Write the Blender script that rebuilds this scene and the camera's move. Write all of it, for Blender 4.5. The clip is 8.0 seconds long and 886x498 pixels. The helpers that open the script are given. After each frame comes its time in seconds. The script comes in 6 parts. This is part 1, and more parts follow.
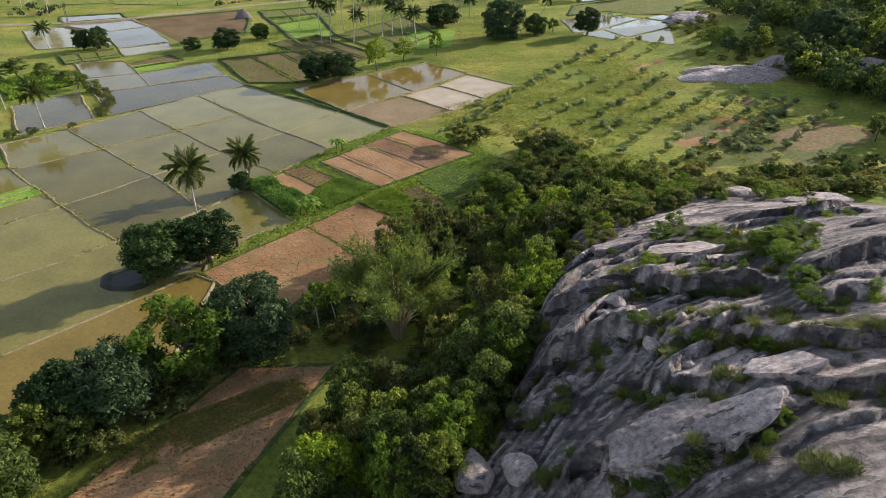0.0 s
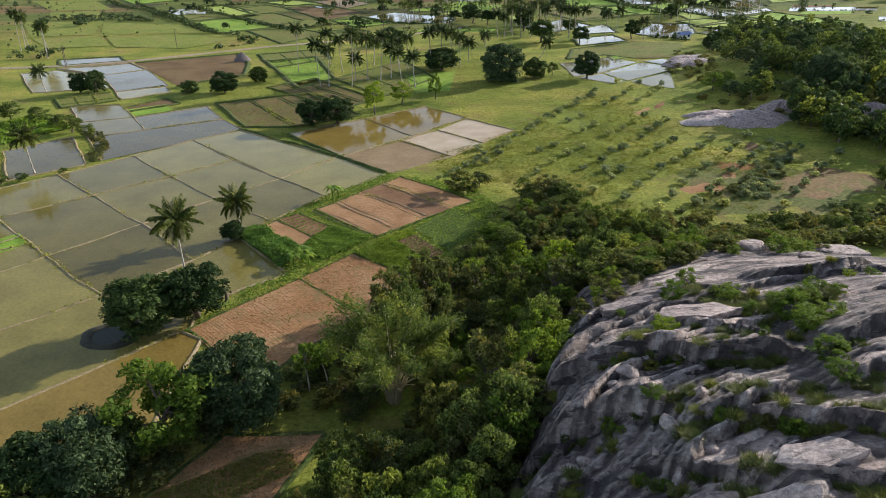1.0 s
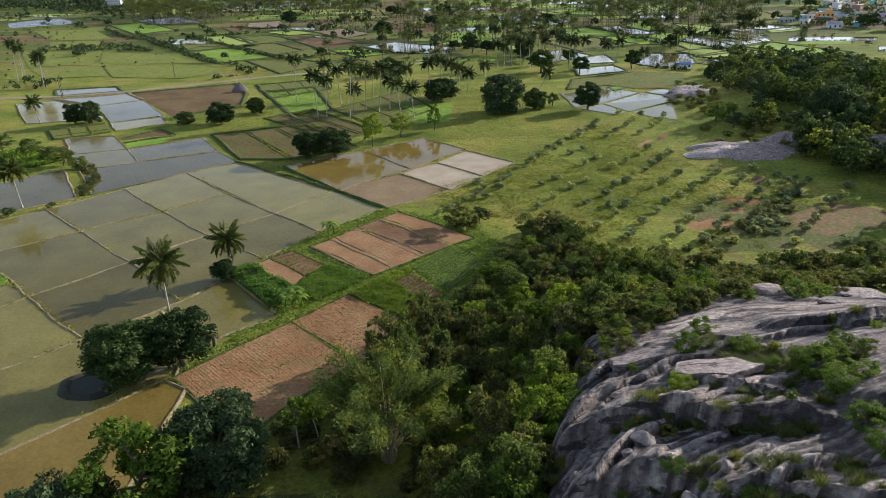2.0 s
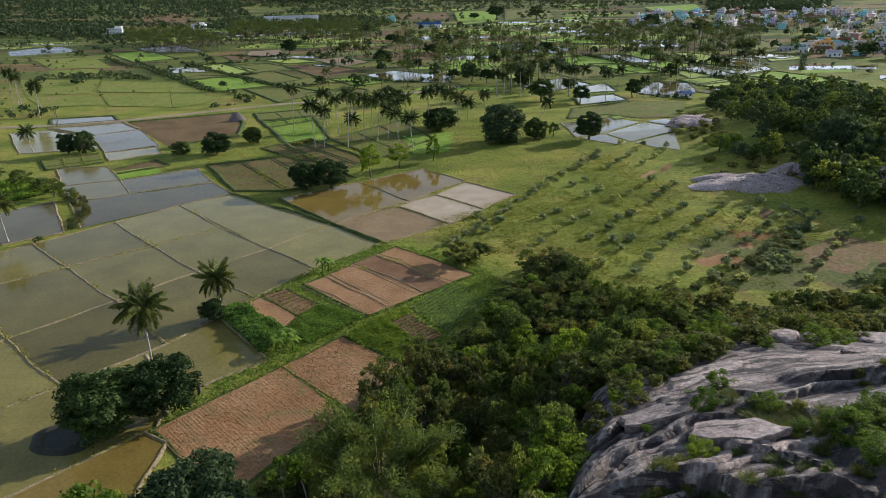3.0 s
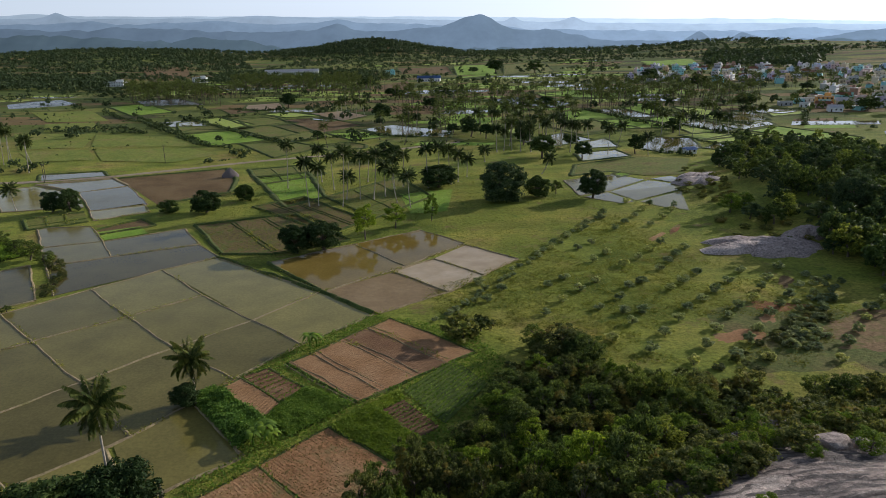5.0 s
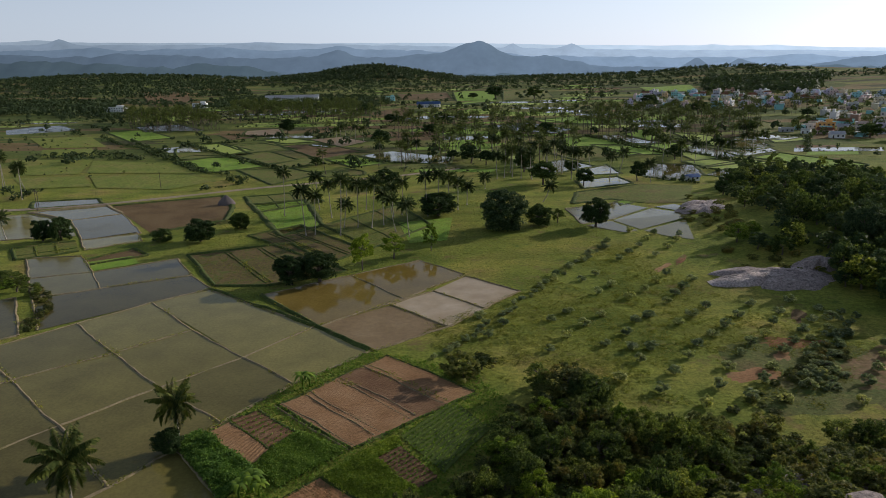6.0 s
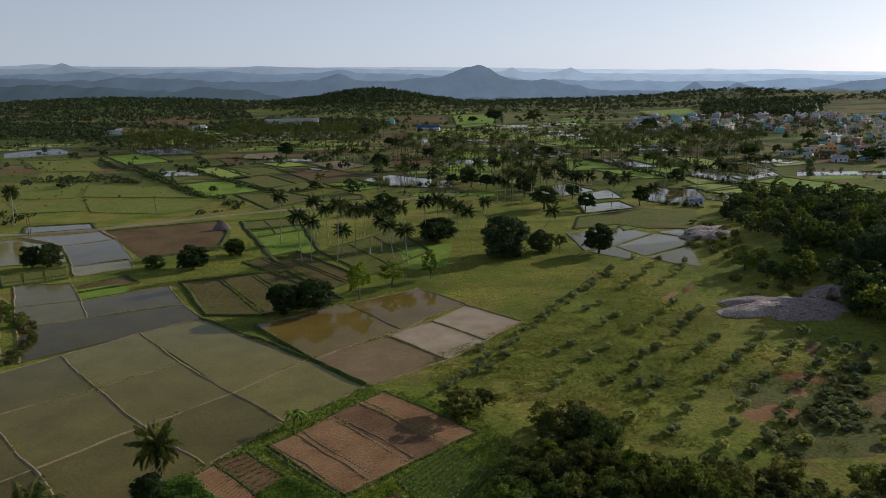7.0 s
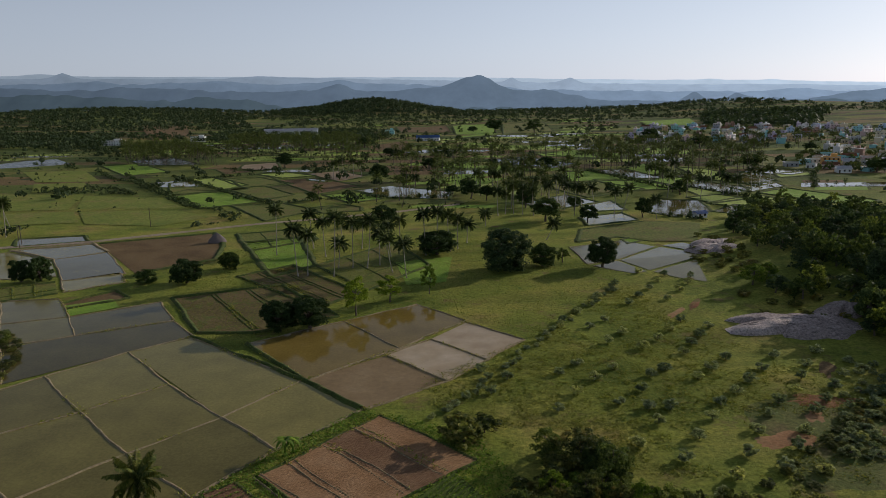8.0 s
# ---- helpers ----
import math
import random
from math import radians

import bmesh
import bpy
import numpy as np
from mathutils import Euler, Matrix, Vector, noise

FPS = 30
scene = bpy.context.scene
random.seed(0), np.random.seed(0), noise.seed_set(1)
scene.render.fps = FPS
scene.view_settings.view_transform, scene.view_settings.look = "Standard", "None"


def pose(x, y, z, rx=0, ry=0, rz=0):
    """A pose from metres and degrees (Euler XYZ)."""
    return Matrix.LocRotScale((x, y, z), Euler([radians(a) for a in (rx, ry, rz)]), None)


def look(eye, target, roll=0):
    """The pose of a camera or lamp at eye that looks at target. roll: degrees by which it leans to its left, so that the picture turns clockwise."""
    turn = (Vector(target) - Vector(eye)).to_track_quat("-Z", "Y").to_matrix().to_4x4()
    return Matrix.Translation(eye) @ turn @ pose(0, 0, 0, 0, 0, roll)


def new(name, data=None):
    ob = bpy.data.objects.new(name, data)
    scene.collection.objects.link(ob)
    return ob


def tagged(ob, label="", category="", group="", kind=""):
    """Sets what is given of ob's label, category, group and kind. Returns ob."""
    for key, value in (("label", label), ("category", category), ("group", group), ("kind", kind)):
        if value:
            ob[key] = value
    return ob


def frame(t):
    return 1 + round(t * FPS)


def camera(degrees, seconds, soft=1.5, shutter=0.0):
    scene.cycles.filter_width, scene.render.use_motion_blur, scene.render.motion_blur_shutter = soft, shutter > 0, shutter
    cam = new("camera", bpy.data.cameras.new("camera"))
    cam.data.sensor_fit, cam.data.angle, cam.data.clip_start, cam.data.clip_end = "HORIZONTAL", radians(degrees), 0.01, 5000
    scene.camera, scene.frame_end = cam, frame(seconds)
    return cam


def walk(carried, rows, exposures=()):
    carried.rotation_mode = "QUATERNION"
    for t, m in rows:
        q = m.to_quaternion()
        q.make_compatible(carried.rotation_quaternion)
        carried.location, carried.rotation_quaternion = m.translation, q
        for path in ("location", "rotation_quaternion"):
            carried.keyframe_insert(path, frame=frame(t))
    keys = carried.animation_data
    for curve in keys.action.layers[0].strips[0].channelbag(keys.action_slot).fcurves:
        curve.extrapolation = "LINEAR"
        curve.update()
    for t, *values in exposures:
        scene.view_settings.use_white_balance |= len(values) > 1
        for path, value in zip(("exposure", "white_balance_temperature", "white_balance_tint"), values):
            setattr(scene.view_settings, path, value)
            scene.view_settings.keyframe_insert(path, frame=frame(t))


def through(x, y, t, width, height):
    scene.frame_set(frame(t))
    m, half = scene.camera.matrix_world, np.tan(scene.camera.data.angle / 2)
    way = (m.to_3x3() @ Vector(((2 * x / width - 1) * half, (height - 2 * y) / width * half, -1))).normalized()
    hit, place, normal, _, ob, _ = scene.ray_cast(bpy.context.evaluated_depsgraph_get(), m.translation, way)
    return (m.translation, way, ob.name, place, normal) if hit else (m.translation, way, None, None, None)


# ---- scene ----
cam = camera(64.7, 8.0, 0.5)
METRES, EYE, TILT, LEAN, TURN = 48.0, 57.6, 0.0, 0.0, 0.0
ROWS = [
    (0.0, 0.0, 0.0, 0.0, -0.66, -28.53, 1.21),
    (0.5, 0.0014, 0.0597, 0.0005, -0.7, -26.97, 1.18),
    (1.0, 0.0032, 0.1197, 0.0007, -0.72, -25.46, 1.17),
    (1.5, 0.005, 0.1807, 0.0015, -0.74, -24.35, 1.17),
    (3.0, 0.0132, 0.3675, 0.0066, -0.77, -21.27, 1.16),
    (3.5, 0.0156, 0.4301, 0.0095, -0.78, -20.26, 1.15),
    (4.0, 0.0178, 0.4937, 0.0125, -0.78, -19.28, 1.13),
    (4.5, 0.0201, 0.5572, 0.0154, -0.79, -18.27, 1.1),
    (6.0, 0.0254, 0.7474, 0.0222, -0.81, -15.29, 1.04),
    (6.5, 0.0266, 0.8113, 0.0224, -0.83, -14.32, 1.03),
    (7.0, 0.0283, 0.8748, 0.0215, -0.83, -13.46, 1.01),
    (7.5, 0.0302, 0.9363, 0.0238, -0.84, -12.78, 1.01),
    (8.0, 0.0327, 0.999, 0.0231, -0.84, -12.68, 1.0),
]
walk(cam, [(t, pose(0, 0, EYE, TILT, LEAN, TURN) @ pose(METRES * x, METRES * y, METRES * z, 90 + pitch, roll, yaw)) for t, x, y, z, yaw, pitch, roll in ROWS],
     exposures=[(0.0, 0.64, 6250, 14), (1.5, 0.42, 6100, 12.5), (3.5, 0.05, 5950, 12.5), (4.5, -0.2, 6050, 12.5), (6.0, -0.64, 6250, 13), (8.0, -0.93, 6350, 14)])

# ---- world, sun ----
SUN_EL, SUN_AZ = radians(18.5), math.atan2(0.84, 0.54)   # azimuth clockwise from +y
world = bpy.data.worlds.new("sky")
scene.world = world
world.use_nodes = True
wn = world.node_tree.nodes
sky = wn.new("ShaderNodeTexSky")
sky.sky_type = "NISHITA"
sky.sun_disc = False
sky.sun_elevation = SUN_EL
sky.sun_rotation = SUN_AZ
sky.altitude = 800
sky.air_density = 1.0
sky.dust_density = 1.6
sky.ozone_density = 2.0
wn["Background"].inputs["Strength"].default_value = 0.15
hazy = wn.new("ShaderNodeHueSaturation")
hazy.inputs["Saturation"].default_value = 0.7
hazy.inputs["Value"].default_value = 0.78
veil = wn.new("ShaderNodeMix")
veil.data_type = "RGBA"
up = wn.new("ShaderNodeSeparateXYZ")
world.node_tree.links.new(wn.new("ShaderNodeTexCoord").outputs["Generated"], up.inputs[0])
thin = wn.new("ShaderNodeMapRange")
thin.interpolation_type = "SMOOTHERSTEP"
for k, v in (("From Min", -0.05), ("From Max", 0.45), ("To Min", 0.57), ("To Max", 0.05)):
    thin.inputs[k].default_value = v
glare = wn.new("ShaderNodeMapRange")     # the haze is brighter on the sun's side
for k, v in (("From Min", -0.6), ("From Max", 0.6), ("To Min", 0.76), ("To Max", 1.24)):
    glare.inputs[k].default_value = v
world.node_tree.links.new(up.outputs["X"], glare.inputs["Value"])
tint = wn.new("ShaderNodeVectorMath")
tint.operation = "SCALE"
tint.inputs[0].default_value = (9.2, 10.5, 12.3)
world.node_tree.links.new(glare.outputs[0], tint.inputs["Scale"])
world.node_tree.links.new(tint.outputs[0], veil.inputs[7])
world.node_tree.links.new(up.outputs["Z"], thin.inputs["Value"])
world.node_tree.links.new(thin.outputs[0], veil.inputs[0])
world.node_tree.links.new(sky.outputs[0], hazy.inputs["Color"])
world.node_tree.links.new(hazy.outputs[0], veil.inputs[6])
world.node_tree.links.new(veil.outputs[2], wn["Background"].inputs["Color"])
sun = new("sun", bpy.data.lights.new("sun", "SUN"))
sun.data.energy = 4.9
sun.data.angle = radians(0.6)
sun.data.color = (1.0, 0.895, 0.77)
sun.matrix_world = look((0, 0, 0), (-math.sin(SUN_AZ) * math.cos(SUN_EL), -math.cos(SUN_AZ) * math.cos(SUN_EL), -math.sin(SUN_EL)))
rng = np.random.default_rng(7)


# ---- materials ----
def nodes_of(name):
    m = bpy.data.materials.new(name)
    m.use_nodes = True
    return m, m.node_tree.nodes, m.node_tree.links, m.node_tree.nodes["Principled BSDF"]


def noise_tex(n, l, scale, detail=4.0, vec=None, rough=0.55):
    t = n.new("ShaderNodeTexNoise")
    t.inputs["Scale"].default_value = scale
    t.inputs["Detail"].default_value = detail
    t.inputs["Roughness"].default_value = rough
    if vec is None:
        vec = n.new("ShaderNodeNewGeometry").outputs["Position"]
    l.new(vec, t.inputs["Vector"])
    return t.outputs["Fac"]


def ramp(n, l, fac, stops):
    r = n.new("ShaderNodeValToRGB")
    e = r.color_ramp.elements
    while len(e) < len(stops):
        e.new(0.5)
    for k, (p, c) in zip(e, stops):
        k.position, k.color = p, (*c, 1)
    l.new(fac, r.inputs["Fac"])
    return r.outputs["Color"]


def mix(n, l, fac, a, b, kind="MIX"):
    m = n.new("ShaderNodeMix")
    m.data_type, m.blend_type = "RGBA", kind
    for sock, v in ((m.inputs[0], fac), (m.inputs[6], a), (m.inputs[7], b)):
        if isinstance(v, (int, float)):
            sock.default_value = v
        elif isinstance(v, tuple):
            sock.default_value = (*v, 1)
        else:
            l.new(v, sock)
    return m.outputs[2]


def maths(n, l, op, a, b=0.0):
    m = n.new("ShaderNodeMath")
    m.operation = op
    for sock, v in zip(m.inputs, (a, b)):
        if isinstance(v, (int, float)):
            sock.default_value = v
        else:
            l.new(v, sock)
    return m.outputs[0]


def bump(n, l, b, height, strength, dist):
    k = n.new("ShaderNodeBump")
    k.inputs["Strength"].default_value = strength
    k.inputs["Distance"].default_value = dist
    l.new(height, k.inputs["Height"])
    l.new(k.outputs[0], b.inputs["Normal"])


def earth(name, c1, c2, c3, big=0.06, small=1.6, rough=0.95, rel=0.25, grass=None, grain=(0.35, 1.35)):
    """Soil or turf: broad patches, fine grain, relief; grass: a second colour that grows through in patches."""
    m, n, l, b = nodes_of(name)
    base = ramp(n, l, noise_tex(n, l, big, 5), [(0.3, c1), (0.5, c2), (0.7, c3)])
    fine = noise_tex(n, l, small, 6, rough=0.7)
    col = mix(n, l, 0.75, base, ramp(n, l, fine, [(0.3, (grain[0],) * 3), (0.7, (grain[1],) * 3)]), "MULTIPLY")
    if grass:
        g = ramp(n, l, noise_tex(n, l, 0.22, 7, rough=0.75), [(0.5, (0, 0, 0)), (0.62, (0.85, 0.85, 0.85))])
        col = mix(n, l, g, col, grass)
    l.new(col, b.inputs["Base Color"])
    b.inputs["Roughness"].default_value = rough
    b.inputs["Specular IOR Level"].default_value = 0.15
    bump(n, l, b, fine, 0.8, rel)
    return m


def water_mat(name, c1, c2, rough=0.05, film=0.25):
    """Shallow muddy water: cloudy colour below a glossy, barely rippled face; a dull film in patches."""
    m, n, l, b = nodes_of(name)
    info = n.new("ShaderNodeObjectInfo")
    wet = mix(n, l, info.outputs["Random"], c1, c2)
    col = mix(n, l, 0.6, wet, ramp(n, l, noise_tex(n, l, 0.11, 6), [(0.3, (0.7, 0.7, 0.7)), (0.7, (1.25, 1.25, 1.25))]), "MULTIPLY")
    l.new(col, b.inputs["Base Color"])
    f = ramp(n, l, noise_tex(n, l, 0.05, 5), [(0.4, (rough,) * 3), (0.75, (film,) * 3)])
    l.new(f, b.inputs["Roughness"])
    b.inputs["IOR"].default_value = 1.33
    b.inputs["Specular IOR Level"].default_value = 0.25
    bump(n, l, b, noise_tex(n, l, 2.2, 3), 0.06, 0.05)
    specks = ramp(n, l, noise_tex(n, l, 1.7, 4, rough=0.8), [(0.35, (0.82, 0.84, 0.8)), (0.65, (1.12, 1.14, 1.08))])
    l.new(mix(n, l, 1.0, col, specks, "MULTIPLY"), b.inputs["Base Color"])
    return m


def leaf_mat(name, dark, mid, light, through=0.35, odd=None):
    """Leaves: each leaf its own shade, each plant its own tone, light shining through."""
    m, n, l, b = nodes_of(name)
    isl = n.new("ShaderNodeNewGeometry").outputs["Random Per Island"]
    info = n.new("ShaderNodeObjectInfo").outputs["Random"]
    col = ramp(n, l, isl, [(0.0, dark), (0.5, mid), (1.0, light)])
    tone = ramp(n, l, info, [(0.0, (0.6, 0.68, 0.66)), (0.55, (1.0, 1.0, 1.0)), (0.85, (1.3, 1.24, 1.0)), (1.0, (1.6, 1.42, 0.95))])
    col = mix(n, l, 1.0, col, tone, "MULTIPLY")
    if odd:
        col = mix(n, l, ramp(n, l, noise_tex(n, l, 0.25, 3), [(0.55, (0, 0, 0)), (0.68, (0.8, 0.8, 0.8))]), col, odd)
    l.new(col, b.inputs["Base Color"])
    b.inputs["Roughness"].default_value = 0.65
    b.inputs["Specular IOR Level"].default_value = 0.1
    tr = n.new("ShaderNodeBsdfTranslucent")
    l.new(mix(n, l, 1.0, col, (1.32, 1.3, 0.75), "MULTIPLY"), tr.inputs["Color"])
    ms = n.new("ShaderNodeMixShader")
    ms.inputs[0].default_value = through
    l.new(b.outputs[0], ms.inputs[1])
    l.new(tr.outputs[0], ms.inputs[2])
    l.new(ms.outputs[0], n["Material Output"].inputs["Surface"])
    return m


def plain(name, c, rough=0.7, grain=0.25, scale=1.5, metal=0.0):
    m, n, l, b = nodes_of(name)
    g = noise_tex(n, l, scale, 6, rough=0.65)
    col = mix(n, l, 1.0, c, ramp(n, l, g, [(0.25, (1 - grain,) * 3), (0.75, (1 + grain,) * 3)]), "MULTIPLY")
    l.new(col, b.inputs["Base Color"])
    b.inputs["Roughness"].default_value = rough
    b.inputs["Metallic"].default_value = metal
    return m


def rock_mat(name, tone, stain_from, sheets=0.0):
    """Weathered granite: grey brown to pinkish faces, black water stains, lichen specks; sheets: each peeled sheet has
    its own tone, with ledge shade and sunlit rims painted in.
    """
    m, n, l, b = nodes_of(name)
    pos = n.new("ShaderNodeNewGeometry").outputs["Position"]
    big = ramp(n, l, noise_tex(n, l, 0.07, 6, pos), [(0.3, (0.12 * tone, 0.1 * tone, 0.091 * tone)), (0.5, (0.208 * tone, 0.169 * tone, 0.151 * tone)), (0.68, (0.32 * tone, 0.275 * tone, 0.25 * tone))])
    mp = n.new("ShaderNodeMapping")
    mp.inputs["Rotation"].default_value = (0, 0, radians(-14))
    mp.inputs["Scale"].default_value = (0.13, 0.5, 0.6)
    l.new(pos, mp.inputs["Vector"])
    bands = noise_tex(n, l, 1.0, 9, mp.outputs[0], 0.62)
    col = big
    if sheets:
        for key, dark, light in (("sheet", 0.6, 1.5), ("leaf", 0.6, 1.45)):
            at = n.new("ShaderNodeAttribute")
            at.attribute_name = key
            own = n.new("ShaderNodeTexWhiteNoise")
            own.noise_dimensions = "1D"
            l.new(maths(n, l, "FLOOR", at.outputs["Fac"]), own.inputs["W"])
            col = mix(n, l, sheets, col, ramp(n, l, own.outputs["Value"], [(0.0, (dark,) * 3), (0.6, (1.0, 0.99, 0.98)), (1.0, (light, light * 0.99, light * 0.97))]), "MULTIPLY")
        along = maths(n, l, "FRACT", at.outputs["Fac"])     # black seepage, and painted overhang shade, along the back of each sheet
        seep_shade = mix(n, l, 1.0, ramp(n, l, along, [(0.5, (0, 0, 0)), (0.72, (1, 1, 1)), (0.97, (1, 1, 1)), (1.0, (0, 0, 0))]), ramp(n, l, noise_tex(n, l, 0.2, 7, pos, 0.65), [(0.42, (0, 0, 0)), (0.52, (0.85, 0.85, 0.85))]), "MULTIPLY")
        col = mix(n, l, seep_shade, col, (0.045, 0.038, 0.036))
        # pale broken rims; the grazing sun on them is put into the colour
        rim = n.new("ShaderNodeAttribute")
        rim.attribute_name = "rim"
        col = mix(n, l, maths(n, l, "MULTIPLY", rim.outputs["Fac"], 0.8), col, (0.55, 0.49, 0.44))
    stain = mix(n, l, 1.0, ramp(n, l, bands, [(stain_from, (0, 0, 0)), (stain_from + 0.03, (0.92, 0.92, 0.92))]), ramp(n, l, noise_tex(n, l, 0.09, 5, pos), [(0.34, (0.1, 0.1, 0.1)), (0.48, (1, 1, 1))]), "MULTIPLY")
    col = mix(n, l, stain, col, (0.042, 0.036, 0.034))
    pale = ramp(n, l, bands, [(0.36, (1, 1, 1)), (0.41, (0, 0, 0))])
    col = mix(n, l, mix(n, l, 1.0, pale, (0.7, 0.7, 0.7), "MULTIPLY"), col, (0.5, 0.44, 0.39))
    fine = noise_tex(n, l, 1.6, 10, pos, 0.75)
    col = mix(n, l, 1.0, col, ramp(n, l, fine, [(0.34, (0.32, 0.31, 0.31)), (0.66, (1.5, 1.48, 1.45))]), "MULTIPLY")
    spots = ramp(n, l, noise_tex(n, l, 0.6, 9, pos, 0.78), [(0.57, (0, 0, 0)), (0.62, (0.7, 0.7, 0.7))])
    col = mix(n, l, spots, col, (0.07, 0.06, 0.045))
    l.new(col, b.inputs["Base Color"])
    b.inputs["Roughness"].default_value = 0.85
    bump(n, l, b, maths(n, l, "ADD", bands, fine), 1.0, 0.35)
    return m


def ground_mat():
    """The plain: turf and dry ground, and far out a patchwork of strips of many crops, too far to part."""
    m, n, l, b = nodes_of("turf")
    pos = n.new("ShaderNodeNewGeometry").outputs["Position"]
    near = ramp(n, l, noise_tex(n, l, 0.035, 6, pos), [(0.32, (0.125, 0.165, 0.028)), (0.46, (0.2, 0.235, 0.042)), (0.6, (0.27, 0.265, 0.06)), (0.74, (0.29, 0.205, 0.085))])
    drift = n.new("ShaderNodeMapping")
    drift.inputs["Rotation"].default_value = (0, 0, radians(7))
    drift.inputs["Scale"].default_value = (0.022, 0.085, 1.0)
    l.new(pos, drift.inputs["Vector"])
    streak = ramp(n, l, noise_tex(n, l, 1.0, 8, drift.outputs[0], 0.68), [(0.33, (0.68, 0.74, 0.66)), (0.5, (1.0, 1.0, 1.0)), (0.66, (1.32, 1.26, 1.2))])
    mp = n.new("ShaderNodeMapping")
    mp.inputs["Rotation"].default_value = (0, 0, radians(6))
    mp.inputs["Scale"].default_value = (0.009, 0.034, 1.0)
    l.new(pos, mp.inputs["Vector"])
    v = n.new("ShaderNodeTexVoronoi")
    v.voronoi_dimensions = "2D"
    v.distance = "CHEBYCHEV"
    v.inputs["Scale"].default_value = 1.0
    v.inputs["Randomness"].default_value = 0.75
    l.new(mp.outputs[0], v.inputs["Vector"])
    sep = n.new("ShaderNodeSeparateColor")
    l.new(v.outputs["Color"], sep.inputs[0])
    patch = ramp(n, l, sep.outputs[0], [(0.0, (0.055, 0.085, 0.024)), (0.22, (0.12, 0.155, 0.038)), (0.42, (0.075, 0.1, 0.028)), (0.6, (0.18, 0.21, 0.05)), (0.84, (0.2, 0.14, 0.07)), (0.94, (0.07, 0.075, 0.035))])
    xyz = n.new("ShaderNodeSeparateXYZ")
    l.new(pos, xyz.inputs[0])
    far = n.new("ShaderNodeMapRange")
    far.inputs["From Min"].default_value, far.inputs["From Max"].default_value = 380, 520
    l.new(xyz.outputs["Y"], far.inputs["Value"])
    col = mix(n, l, 0.9, mix(n, l, far.outputs[0], near, patch), streak, "MULTIPLY")
    fine = noise_tex(n, l, 1.1, 8, pos, 0.75)
    col = mix(n, l, 0.85, col, ramp(n, l, fine, [(0.32, (0.35, 0.42, 0.32)), (0.68, (1.6, 1.52, 1.4))]), "MULTIPLY")
    bare = ramp(n, l, noise_tex(n, l, 0.09, 8, pos, 0.7), [(0.57, (0, 0, 0)), (0.68, (0.75, 0.75, 0.75))])
    col = mix(n, l, bare, col, (0.21, 0.135, 0.07))
    lush = ramp(n, l, noise_tex(n, l, 0.16, 8, pos, 0.72), [(0.34, (0.8, 0.8, 0.8)), (0.44, (0, 0, 0))])
    col = mix(n, l, lush, col, (0.1, 0.15, 0.026))
    l.new(col, b.inputs["Base Color"])
    b.inputs["Roughness"].default_value = 0.95
    b.inputs["Specular IOR Level"].default_value = 0.1
    bump(n, l, b, fine, 1.0, 0.4)
    return m


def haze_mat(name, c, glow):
    """Hills miles off; the haze before them is painted in as their own glow."""
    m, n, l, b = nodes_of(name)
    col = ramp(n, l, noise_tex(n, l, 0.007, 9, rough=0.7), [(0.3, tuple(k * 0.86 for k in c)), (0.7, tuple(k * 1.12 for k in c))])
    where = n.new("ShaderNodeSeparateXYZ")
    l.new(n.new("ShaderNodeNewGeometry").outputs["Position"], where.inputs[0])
    glare = n.new("ShaderNodeMapRange")     # the painted haze is brighter towards the sun
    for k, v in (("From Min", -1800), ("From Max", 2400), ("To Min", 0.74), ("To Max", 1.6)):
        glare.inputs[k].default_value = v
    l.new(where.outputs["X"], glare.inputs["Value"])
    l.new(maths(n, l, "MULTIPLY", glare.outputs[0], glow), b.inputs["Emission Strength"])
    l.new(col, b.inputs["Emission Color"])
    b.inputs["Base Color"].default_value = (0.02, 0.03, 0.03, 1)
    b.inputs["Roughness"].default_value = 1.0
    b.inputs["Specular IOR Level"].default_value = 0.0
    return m


